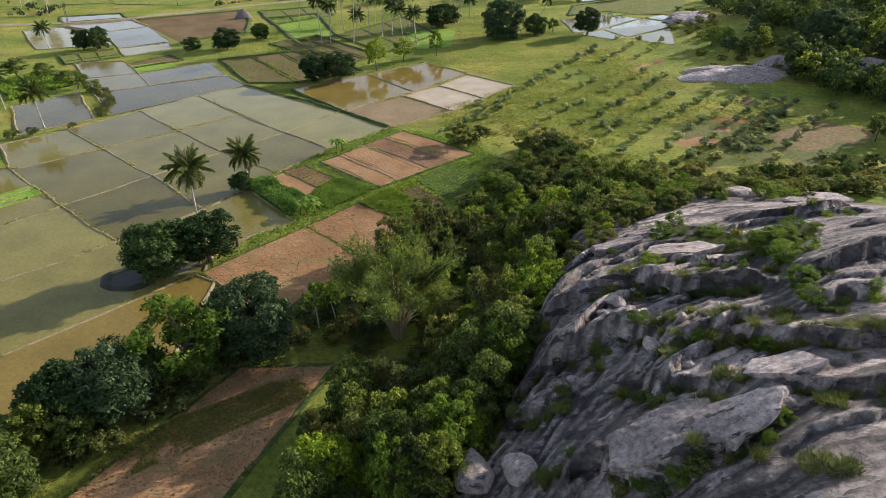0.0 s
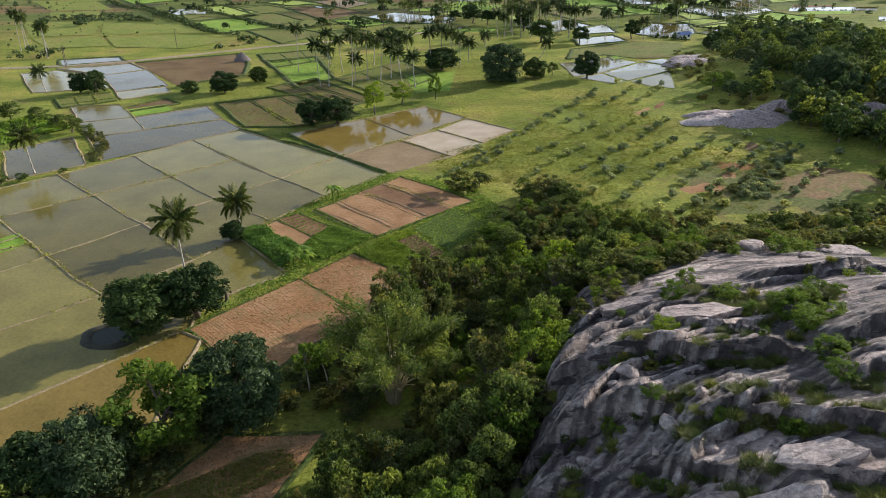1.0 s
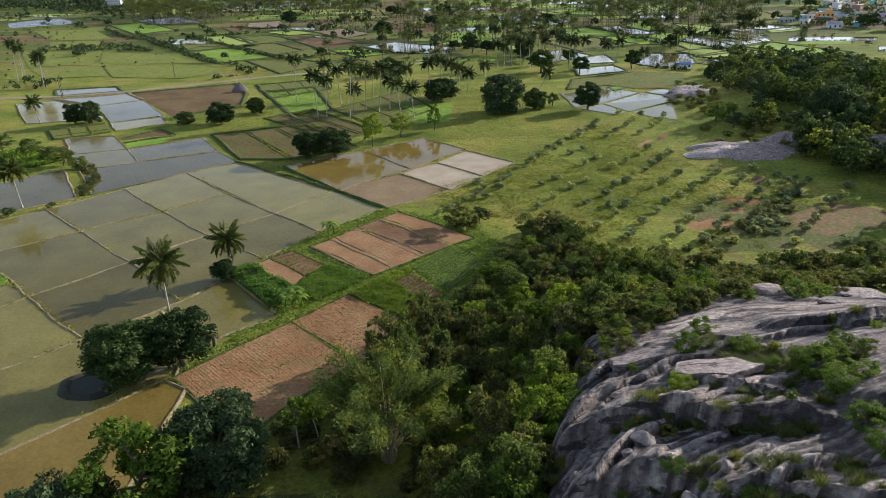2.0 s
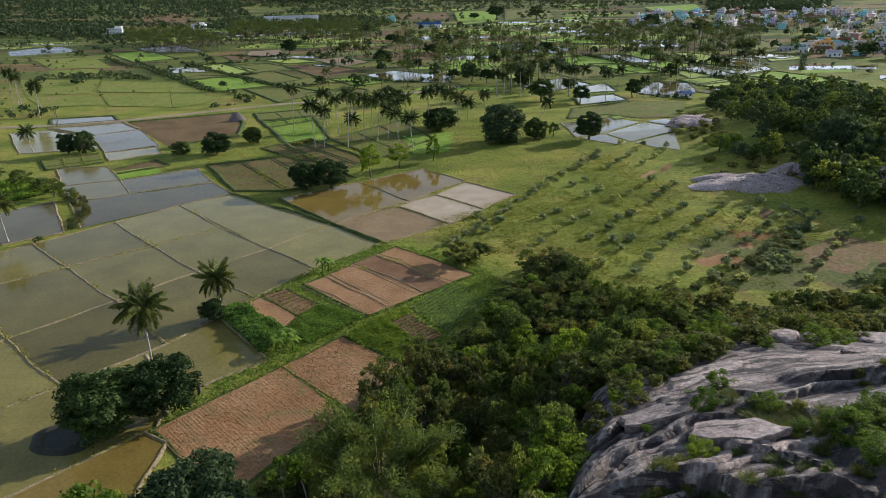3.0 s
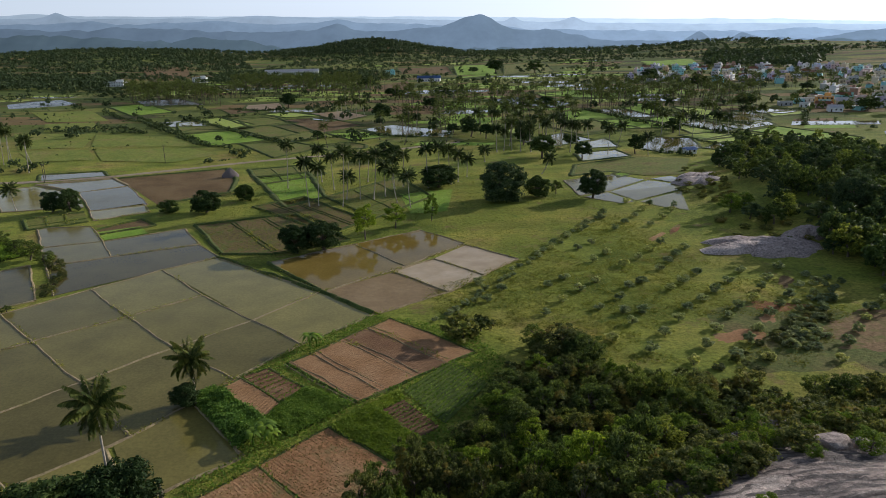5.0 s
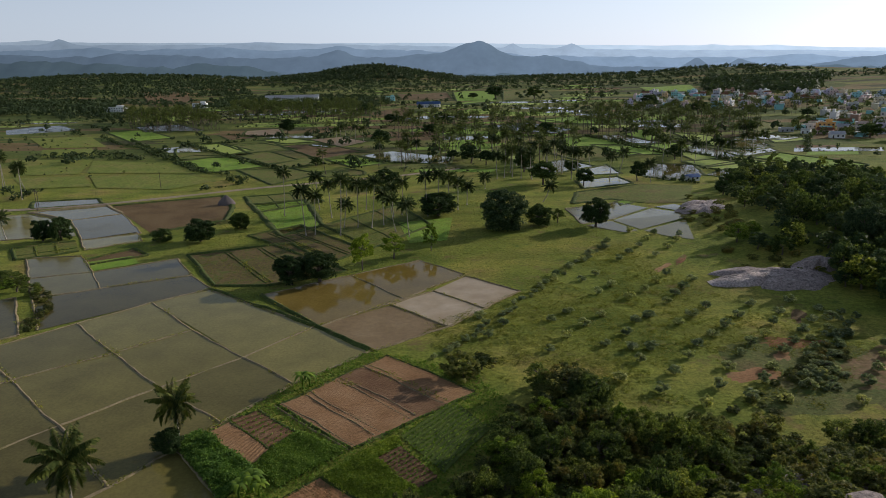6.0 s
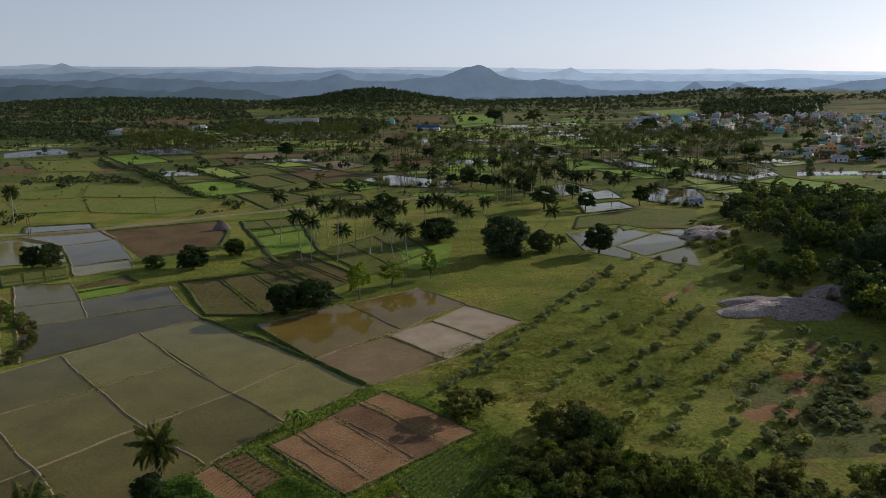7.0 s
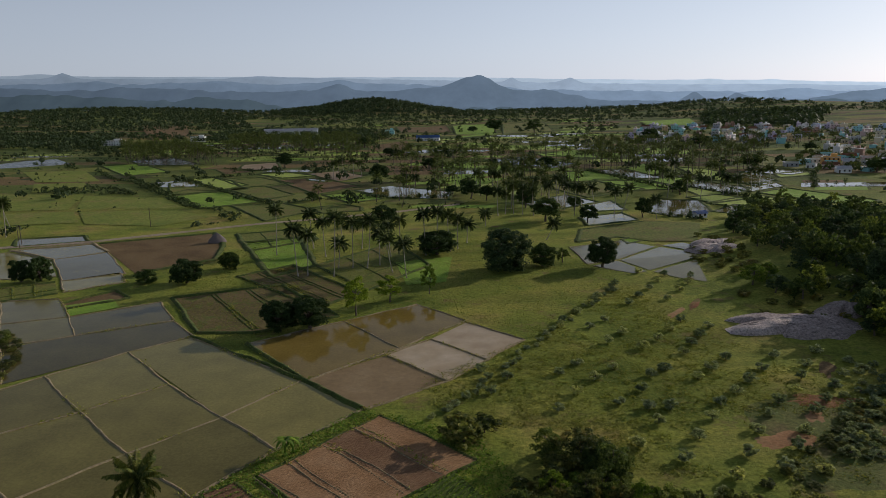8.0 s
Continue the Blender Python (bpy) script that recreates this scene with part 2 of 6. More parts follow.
M_TURF = ground_mat()
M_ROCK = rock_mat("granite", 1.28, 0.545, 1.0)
M_BUND = earth("bund_earth", (0.25, 0.195, 0.105), (0.34, 0.27, 0.155), (0.21, 0.19, 0.075), 0.3, 2.5, 0.95, 0.1)
M_BUND_GREEN = earth("bund_grass", (0.05, 0.075, 0.02), (0.085, 0.12, 0.028), (0.15, 0.14, 0.055), 0.3, 1.6, 0.95, 0.2)
FIELD = {
    "water": water_mat("paddy_water", (0.1, 0.083, 0.027), (0.24, 0.205, 0.062)),
    "brown_water": water_mat("brown_water", (0.19, 0.128, 0.028), (0.225, 0.16, 0.045), 0.03, 0.12),
    "pond": water_mat("pond_water", (0.06, 0.066, 0.05), (0.1, 0.1, 0.066), 0.24, 0.32),
    "mud": earth("wet_mud", (0.215, 0.145, 0.066), (0.28, 0.195, 0.095), (0.345, 0.255, 0.138), 0.08, 0.7, 0.5, 0.03, None, (0.75, 1.15)),
    "wet_mud": earth("shining_mud", (0.36, 0.255, 0.14), (0.44, 0.335, 0.2), (0.52, 0.42, 0.28), 0.11, 0.35, 0.3, 0.02, None, (0.85, 1.1)),
    "rice": earth("young_rice", (0.18, 0.32, 0.035), (0.24, 0.385, 0.045), (0.31, 0.42, 0.07), 0.12, 2.2, 0.9, 0.25, (0.2, 0.27, 0.05)),
    "yellow_rice": earth("pale_rice", (0.3, 0.4, 0.07), (0.37, 0.46, 0.085), (0.36, 0.42, 0.12), 0.08, 1.6, 0.8, 0.2),
    "pasture": earth("stubble_grass", (0.13, 0.16, 0.034), (0.18, 0.19, 0.045), (0.2, 0.15, 0.06), 0.06, 1.0, 0.95, 0.25, (0.13, 0.18, 0.03), (0.25, 1.5)),
    "brown_stubble": earth("brown_stubble", (0.12, 0.1, 0.036), (0.165, 0.125, 0.05), (0.2, 0.14, 0.065), 0.07, 0.9, 0.95, 0.2, (0.11, 0.145, 0.028), (0.35, 1.45)),
    "grassland": earth("grazed_meadow", (0.17, 0.215, 0.038), (0.225, 0.255, 0.046), (0.26, 0.23, 0.065), 0.05, 0.9, 0.95, 0.25, (0.13, 0.19, 0.03), (0.3, 1.5)),
    "soil": earth("ploughed_soil", (0.135, 0.088, 0.04), (0.18, 0.12, 0.054), (0.225, 0.155, 0.073), 0.08, 1.6, 0.95, 0.3),
    "orange_soil": earth("red_soil", (0.3, 0.152, 0.068), (0.385, 0.21, 0.098), (0.43, 0.265, 0.135), 0.12, 1.7, 0.95, 0.14, (0.23, 0.175, 0.075), (0.5, 1.35)),
    "tilled": earth("tilled_soil", (0.27, 0.152, 0.07), (0.345, 0.2, 0.097), (0.4, 0.25, 0.13), 0.15, 2.2, 0.95, 0.2, None, (0.6, 1.25)),
    "dark_tilled": earth("dark_tilled_soil", (0.17, 0.095, 0.05), (0.215, 0.125, 0.066), (0.26, 0.16, 0.09), 0.15, 2.2, 0.95, 0.2, None, (0.6, 1.25)),
    "crop": earth("crop_floor", (0.06, 0.09, 0.02), (0.09, 0.13, 0.025), (0.12, 0.15, 0.03), 0.2, 2.0, 0.95, 0.2),
    "seed_rows": earth("bed_soil", (0.12, 0.07, 0.04), (0.15, 0.09, 0.05), (0.18, 0.11, 0.06), 0.2, 2.0),
    "hedge": earth("hedge_floor", (0.04, 0.07, 0.015), (0.06, 0.1, 0.02), (0.08, 0.12, 0.03), 0.2, 2.0),
}
M_WELL = water_mat("well_water", (0.03, 0.035, 0.025), (0.04, 0.045, 0.03), 0.02, 0.05)
M_TAN = earth("tan_ground", (0.2, 0.13, 0.062), (0.25, 0.165, 0.08), (0.17, 0.15, 0.05), 0.2, 1.2, 0.95, 0.2, (0.13, 0.155, 0.034), (0.35, 1.4))
M_SHADY_ROUGH = earth("shady_rough_grazing", (0.1, 0.125, 0.03), (0.14, 0.155, 0.04), (0.175, 0.14, 0.055), 0.09, 1.1, 0.95, 0.3, (0.085, 0.125, 0.026), (0.3, 1.5))
M_RED = earth("dug_red_earth", (0.2, 0.085, 0.04), (0.27, 0.12, 0.055), (0.33, 0.17, 0.08), 0.25, 1.8, 0.95, 0.2, (0.13, 0.15, 0.035))
M_ROAD = earth("dirt_road", (0.32, 0.25, 0.17), (0.38, 0.3, 0.21), (0.42, 0.34, 0.25), 0.1, 1.5)
M_BARK = plain("bark", (0.12, 0.095, 0.07), 0.9, 0.45, 3.0)
M_PALE_BARK = plain("pale_bark", (0.36, 0.32, 0.25), 0.85, 0.35, 2.0)
M_MANGO = leaf_mat("mango_leaf", (0.025, 0.048, 0.016), (0.046, 0.08, 0.024), (0.095, 0.135, 0.045), 0.25)
M_BROAD = leaf_mat("broad_leaf", (0.045, 0.07, 0.02), (0.1, 0.14, 0.036), (0.22, 0.27, 0.075), 0.46)
M_NEEM = leaf_mat("bright_leaf", (0.055, 0.1, 0.014), (0.12, 0.19, 0.026), (0.23, 0.31, 0.05), 0.46)
M_SCRUB = leaf_mat("scrub_leaf", (0.048, 0.068, 0.024), (0.1, 0.125, 0.042), (0.215, 0.225, 0.09), 0.44, (0.22, 0.175, 0.045))
M_GREY = leaf_mat("grey_leaf", (0.032, 0.056, 0.024), (0.06, 0.096, 0.04), (0.125, 0.17, 0.075), 0.3)
M_PALM = leaf_mat("palm_leaf", (0.045, 0.068, 0.014), (0.085, 0.11, 0.026), (0.17, 0.175, 0.05), 0.3)
M_BAMBOO = leaf_mat("bamboo_leaf", (0.07, 0.105, 0.024), (0.12, 0.165, 0.04), (0.21, 0.245, 0.065), 0.42, (0.29, 0.26, 0.04))
# darker copy of palm_leaf; the shade of back-lit crowns is in its colour
M_GROVE = leaf_mat("dark_palm_leaf", (0.034, 0.056, 0.016), (0.06, 0.088, 0.026), (0.115, 0.14, 0.046), 0.22)
M_FAR = leaf_mat("far_leaf", (0.03, 0.05, 0.022), (0.052, 0.078, 0.033), (0.09, 0.12, 0.05), 0.18)
M_CULM = plain("bamboo_culm", (0.42, 0.36, 0.22), 0.6, 0.3, 1.0)
M_CROP = leaf_mat("crop_leaf", (0.085, 0.16, 0.022), (0.15, 0.245, 0.038), (0.24, 0.33, 0.065), 0.4)
M_LEAFY = leaf_mat("yellow_crop_leaf", (0.13, 0.2, 0.02), (0.21, 0.29, 0.035), (0.31, 0.37, 0.06), 0.42)
M_GRASS = leaf_mat("grass_blade", (0.13, 0.155, 0.026), (0.21, 0.235, 0.045), (0.33, 0.3, 0.09), 0.4)
M_HEDGE = leaf_mat("hedge_leaf", (0.05, 0.11, 0.025), (0.09, 0.175, 0.04), (0.15, 0.25, 0.065), 0.35)
M_TUFT = leaf_mat("tuft_blade", (0.065, 0.09, 0.024), (0.12, 0.15, 0.04), (0.24, 0.235, 0.085), 0.3)
M_STUBBLE = leaf_mat("stubble", (0.2, 0.13, 0.06), (0.26, 0.18, 0.09), (0.17, 0.16, 0.05), 0.2)
M_STRAW = plain("straw", (0.15, 0.125, 0.115), 0.95, 0.35, 4.0)
M_PALE_ROCK = rock_mat("pale_granite", 2.0, 0.6)
M_BOULDER = rock_mat("boulder_granite", 1.7, 0.6)
M_SAPLING = leaf_mat("sapling_leaf", (0.12, 0.16, 0.085), (0.25, 0.3, 0.17), (0.5, 0.53, 0.36), 0.55)
M_STONE = plain("well_stone", (0.045, 0.045, 0.028), 0.95, 0.5, 1.2)
M_WOOD = plain("old_wood", (0.1, 0.08, 0.06), 0.9, 0.4, 3.0)
M_GLASS = plain("dark_pane", (0.02, 0.025, 0.03), 0.15, 0.1)
M_TIN = plain("tin_roof", (0.62, 0.63, 0.66), 0.5, 0.15, 0.6)
M_TILE = plain("clay_tile", (0.3, 0.13, 0.07), 0.85, 0.3, 1.0)
M_BLUE_TIN = plain("blue_sheet", (0.08, 0.17, 0.4), 0.5, 0.15, 0.6)
PAINT = [plain("white_wash", (0.78, 0.78, 0.75), 0.8, 0.08, 0.5), plain("cream_wash", (0.7, 0.6, 0.42), 0.8, 0.1, 0.5), plain("turquoise_wash", (0.3, 0.6, 0.6), 0.8, 0.1, 0.5),
         plain("pink_wash", (0.68, 0.5, 0.46), 0.8, 0.1, 0.5), plain("ochre_wash", (0.66, 0.46, 0.24), 0.8, 0.1, 0.5), plain("grey_wash", (0.42, 0.42, 0.42), 0.8, 0.15, 0.5),
         plain("blue_wash", (0.42, 0.54, 0.68), 0.8, 0.1, 0.5),  plain("white_wash_soiled", (0.6, 0.58, 0.53), 0.85, 0.2, 0.4),
         plain("lilac_wash", (0.55, 0.48, 0.62), 0.8, 0.12, 0.5), plain("orange_wash", (0.72, 0.38, 0.1), 0.8, 0.12, 0.5), plain("bare_brick_wall", (0.34, 0.2, 0.14), 0.9, 0.3, 1.0)]


# ---- building tools ----
def mesh(name, verts, faces, mats, smooth=False, slots=None):
    me = bpy.data.meshes.new(name)
    me.from_pydata(np.asarray(verts, float).tolist(), [], faces.tolist() if isinstance(faces, np.ndarray) else faces)
    for k in mats if isinstance(mats, (list, tuple)) else (mats,):
        me.materials.append(k)
    if smooth:
        me.polygons.foreach_set("use_smooth", [True] * len(me.polygons))
    if slots is not None:
        me.polygons.foreach_set("material_index", slots)
    me.update()
    return me


def thing(name, label, category, group="", kind="", data=None):
    return tagged(new(name, data), label, category, group, kind)


def part(name, me, parent, label=""):
    ob = new(name, me)
    ob.parent = parent
    return tagged(ob, label)


def join(*sets):
    """Several (verts, faces) as one; faces must be quads."""
    vs, fs, k = [], [], 0
    for v, f in sets:
        vs.append(np.asarray(v, float))
        fs.append(np.asarray(f, int) + k)
        k += len(v)
    return np.concatenate(vs), np.concatenate(fs)


def fbm(x, y, seed=0.0, octaves=4, size=1.0):
    """A smooth relief from a few sums of sines, cheap for whole arrays."""
    out, amp = np.zeros_like(np.asarray(x, float)), 1.0
    for k in range(octaves):
        f, a = 2 ** k / size, seed * 7.1 + k * 2.3
        u, v = x * math.cos(a) - y * math.sin(a), x * math.sin(a) + y * math.cos(a)
        out += amp * np.sin(f * u + 1.7 * np.sin(0.7 * f * v + a) + a) * np.cos(0.83 * f * v + 1.3 * np.sin(0.6 * f * u + 2 * a))
        amp *= 0.5
    return out


def smooth(a, b, v):
    k = np.clip((v - a) / (b - a), 0, 1)
    return k * k * (3 - 2 * k)


def tube(path, radii, sides=7):
    """A tapered tube along path, as quads, closed at its end by its own narrowing."""
    path, n = np.asarray(path, float), len(path)
    d = np.gradient(path, axis=0)
    d /= np.linalg.norm(d, axis=1)[:, None] + 1e-9
    ref = np.where(np.abs(d[:, 2:3]) > 0.9, [[1.0, 0, 0]], [[0, 0, 1.0]])
    u = np.cross(d, ref)
    u /= np.linalg.norm(u, axis=1)[:, None] + 1e-9
    w = np.cross(d, u)
    a = np.arange(sides) / sides * 2 * np.pi
    v = path[:, None] + np.asarray(radii)[:, None, None] * (np.cos(a)[None, :, None] * u[:, None] + np.sin(a)[None, :, None] * w[:, None])
    i, j = np.meshgrid(np.arange(n - 1), np.arange(sides), indexing="ij")
    q = np.stack([i * sides + j, i * sides + (j + 1) % sides, (i + 1) * sides + (j + 1) % sides, (i + 1) * sides + j], -1).reshape(-1, 4)
    return v.reshape(-1, 3), q


def leaves(r, at, out, size, long=1.6, flop=0.5):
    """One pointed leaf or spray at each place, leaning about its outward way."""
    n = len(at)
    d = out + r.normal(0, flop, (n, 3))
    d /= np.linalg.norm(d, axis=1)[:, None] + 1e-9
    s = np.cross(d, r.normal(0, 1, (n, 3)))
    s /= np.linalg.norm(s, axis=1)[:, None] + 1e-9
    t = np.cross(d, s)
    z = (size * r.uniform(0.6, 1.3, n))[:, None]
    v = np.stack([at - t * z * long * 0.4 + s * z * 0.5, at + t * z * long * 0.6 - d * z * 0.1, at - t * z * long * 0.4 - s * z * 0.5 + d * z * 0.12], 1)
    return v.reshape(-1, 3), np.arange(3 * n).reshape(-1, 3)


def sphere_points(r, n):
    p = r.normal(0, 1, (n, 3))
    return p / np.linalg.norm(p, axis=1)[:, None]


def crown(r, rx, rz, base, blobs, per, leaf, blob=0.34, low=-0.55, gap=0.0):
    """A crown of clumps over an uneven egg shape; returns the leaves and the clumps' places."""
    p = sphere_points(r, blobs * 3)
    p = p[p[:, 2] > low][:blobs]
    rad = r.uniform(0.5, 1.0, len(p))[:, None] ** 0.6
    c = p * rad * (1 - blob * 0.7) * np.array([rx, rx, rz]) * (1 + 0.16 * np.sin(3 * np.arctan2(p[:, 1], p[:, 0]) + r.uniform(0, 6)))[:, None]
    c[:, 2] += base + rz * 0.9
    br = blob * rx * r.uniform(0.6, 1.25, len(c))
    n = sphere_points(r, len(c) * per).reshape(len(c), per, 3)
    n[..., 2] = np.where(n[..., 2] < -0.4, -n[..., 2] * 0.7, n[..., 2])
    at = c[:, None] + n * (br[:, None] * r.uniform(0.55, 1.05, (len(c), per)))[..., None] * np.array([1, 1, 0.8])
    keep = r.random(len(c) * per) >= gap
    return leaves(r, at.reshape(-1, 3)[keep], n.reshape(-1, 3)[keep], leaf), c


def trunk_limbs(r, h, top, thick, ends, lean=0.5):
    """A leaning trunk to height h, and limbs from it to some of the clumps."""
    bend = r.normal(0, lean, 2)
    z = np.linspace(-0.3, h, 6)
    path = np.c_[bend[0] * (z / h) ** 2, bend[1] * (z / h) ** 2, z]
    sets = [tube(path, thick * np.linspace(1.25, 0.7, 6), 8)]
    for e in ends:
        s = path[-1 if e[2] > h else -2]
        k = np.linspace(0, 1, 5)[:, None]
        mid = s * (1 - k) + e * k + np.array([0, 0, 0.12]) * np.sin(np.pi * k) * np.linalg.norm(e - s)
        sets.append(tube(mid, thick * np.linspace(0.5, 0.08, 5), 5))
    return join(*sets)


# ---- the land ----
EDGE_Y = [-80, 45, 54, 62, 70, 78, 91, 100, 112, 122, 130]
EDGE_X = [-25, 0, 5.5, 8.5, 11.5, 13.5, 18, 26, 40, 62, 110]


def rock_inside(x, y):
    """Metres inside the foot of the granite hill."""
    return np.where(y > 130, -20.0, (x - np.interp(y, EDGE_Y, EDGE_X)) * 0.8)


def land(x, y):
    """Height of the plain, with its few rises and the drop beyond its rim."""
    x, y = np.asarray(x, float), np.asarray(y, float)
    z = 10 * np.exp(-(((x - 152) / 44) ** 2 + ((y - 258) / 58) ** 2))
    z = z + 7.0 * smooth(-15, 1, rock_inside(x, y)) * smooth(128, 108, y)
    d = np.hypot(x, y)
    z = z + 24 * smooth(-200, -900, x) * smooth(1100, 1900, y) + 16 * smooth(500, 1100, x) * smooth(900, 1600, y)
    z = z + 38 * np.exp(-(((x + 175) / 170) ** 2 + ((y - 2080) / 200) ** 2))
    z = z + 14 * np.exp(-(((x - 700) / 260) ** 2 + ((y - 1900) / 200) ** 2))
    z = z + smooth(700, 1600, d) * 3 * fbm(x, y, 3, 3, 160)
    return z - 130 * smooth(2150, 3000, d) - 0.02


def grit(x, y, size, octaves=4):
    """Irregular fine relief, point by point."""
    x, y = np.broadcast_arrays(np.asarray(x, float), np.asarray(y, float))
    return np.array([noise.fractal((a / size, b / size, 3.7), 0.7, 2.0, octaves) for a, b in zip(x.ravel(), y.ravel())]).reshape(x.shape)


LEDGES = [([(10.5, 65.7), (14.4, 66.6), (18.9, 66.9), (23.0, 66.0), (27.2, 62.6), (32.4, 61.3)], 2.4), ([(5.8, 56.0), (10.0, 57.6), (14.0, 57.8), (17.3, 57.6), (19.6, 56.7)], 3.0),
          ([(21.1, 53.8), (24.7, 52.4), (27.9, 50.7), (30.6, 48.4), (33.1, 46.1), (36.6, 46.8), (44, 47.5)], 1.7), ([(9.0, 39.2), (10.2, 41.6), (12.2, 42.0), (12.9, 39.7), (16.4, 38.5), (18.8, 39.4), (20.5, 38.9), (21.0, 38.0), (24.3, 39.6), (26, 41.5)], 1.7), ([(27.1, 43.0), (29.3, 41.8), (31.9, 41.5), (38, 41)], 1.2),
          ([(36.1, 59.5), (39.5, 60.2), (43.3, 62.2), (45.7, 62.6), (52, 64)], 2.0), ([(33.9, 53.4), (37.9, 54.2), (41.2, 54.8), (47, 55)], 1.5), ([(24.7, 74.6), (26.9, 70.9), (29.5, 67.4), (31.9, 64.2)], 0.9),
          ([(3.1, 49.7), (7.0, 51.2), (10.4, 51.0)], 1.8), ([(31.4, 84.8), (34.9, 80.4), (38.1, 73.1), (41.9, 71.7)], 0.6), ([(15.1, 50.0), (20.2, 47.5), (23.1, 44.3)], 1.2), ([(40, 84), (46, 82), (53, 83)], 1.2)]


def granite(x, y, tones=None):
    """Height of the bare granite hill: a low dome that peels off in sheets."""
    dome = 9.36 + 0.7975 * x - 0.0226 * y - 0.0032 * x * x - 0.0051 * x * y - 0.0002 * y * y
    dome = np.where(dome > 22, 22 + (dome - 22) * 0.25, dome)
    wild = grit(x, y, 5.0, 5)
    lie = y + 13 * np.clip((38 - x) / 26, 0, 2) ** 2 + 1.3 * fbm(x, y, 1, 4, 12) + 0.9 * wild
    s = lie / 5.0
    k = s - np.floor(s)
    tall = 0.8 + 0.5 * np.sin(np.floor(s) * 2.4)
    edge = tall * (smooth(0.0, 0.06, k) - k) * (1 - 0.5 * smooth(76, 88, y))
    s2 = (lie + 0.8 * grit(x + 40, y, 4.0, 3)) / 1.9
    k2 = s2 - np.floor(s2)
    thin = smooth(-0.45, 0.35, fbm(x, y, 6, 3, 13))
    fine = smooth(30, 36, y) * smooth(58, 52, x)
    broken = smooth(-0.5, 0.6, fbm(x, y, 4, 4, 10))
    z = dome + fine * ((0.25 + 1.0 * broken) * edge + 0.5 * thin * (smooth(0.0, 0.18, k2) - k2)) + 0.3 * fbm(x, y, 7, 3, 8) + 0.07 * fine * grit(x, y, 1.3, 4) + 0.2 * fine * wild
    q = (z + 0.5 * wild) / 1.7
    flank = 0.4 * smooth(12, 3, rock_inside(x, y)) * smooth(32, 38, y) * smooth(96, 86, y)
    z = z * (1 - flank) + flank * 1.7 * (np.floor(q) + 0.3 * (q - np.floor(q)) + 0.7 * smooth(0.62, 0.84, q - np.floor(q)) - 0.2 * wild)
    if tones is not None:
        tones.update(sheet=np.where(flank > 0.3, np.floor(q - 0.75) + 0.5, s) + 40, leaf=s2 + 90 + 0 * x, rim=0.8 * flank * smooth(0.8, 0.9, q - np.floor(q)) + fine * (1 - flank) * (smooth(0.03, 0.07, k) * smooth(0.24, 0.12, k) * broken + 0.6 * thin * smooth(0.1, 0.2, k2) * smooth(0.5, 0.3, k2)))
    for line, high in LEDGES:
        lx, ly = np.array(line).T
        d = y - np.interp(x, lx, ly) + 0.9 * wild + 0.5 * fbm(x, y, lx[0], 4, 2.5)
        ends = smooth(lx[0] - 1.5, lx[0] + 1.5, x) * smooth(lx[-1] + 2.5, lx[-1] - 1.5, x)
        z = z + high * ends * (smooth(-0.1, 0.32, d) * np.exp(-np.maximum(d, 0) / (3.0 * high + 0.5)) - 0.2 * np.exp(-np.maximum(-d, 0) / 1.5) * (d < 0))
    return z * smooth(-5.0, 3.0, rock_inside(x, y) + 0.8 * fbm(x, y, 9, 3, 5)) - 0.5


def lattice(xs, ys):
    i, j = np.meshgrid(np.arange(len(ys) - 1), np.arange(len(xs) - 1), indexing="ij")
    n = len(xs)
    return np.stack([i * n + j, i * n + j + 1, (i + 1) * n + j + 1, (i + 1) * n + j], -1).reshape(-1, 4)


def out_from(c, near, far, step, grow):
    a, v = [near], step
    while a[-1] < far:
        a.append(a[-1] + v)
        v *= grow
    return a


gx = np.array(sorted({-k for k in out_from(0, 220, 4600, 8, 1.12)} | set(np.arange(-216, 221, 6.0)) | set(out_from(0, 220, 4600, 8, 1.12))))
gy = np.array(sorted(set(np.arange(-300, 420, 6.0)) | set(out_from(0, 420, 4800, 8, 1.05))))
X, Y = np.meshgrid(gx, gy)
thing("ground", "wide green and brown farming plain with dry patches", "ground", kind="structure",
      data=mesh("ground", np.c_[X.ravel(), Y.ravel(), land(X, Y).ravel()], lattice(gx, gy), M_TURF, True))

rx_, ry_ = np.r_[np.arange(-14, 3, 1.0), np.arange(3, 56, 0.33), np.arange(56, 112, 1.2)], np.r_[np.arange(-40, 32, 1.5), np.arange(32, 112, 0.31), np.arange(112, 136, 0.8)]
X, Y = np.meshgrid(rx_, ry_)
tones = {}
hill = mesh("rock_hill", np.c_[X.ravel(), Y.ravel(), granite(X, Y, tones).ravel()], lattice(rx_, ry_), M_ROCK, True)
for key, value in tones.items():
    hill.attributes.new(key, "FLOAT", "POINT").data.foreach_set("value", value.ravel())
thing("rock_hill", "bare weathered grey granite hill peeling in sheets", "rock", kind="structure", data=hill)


def surface(x, y):
    return float(max(land(x, y), granite(np.array(float(x)), np.array(float(y))) if (x > -10 and y < 134 and x < 110) else -9))


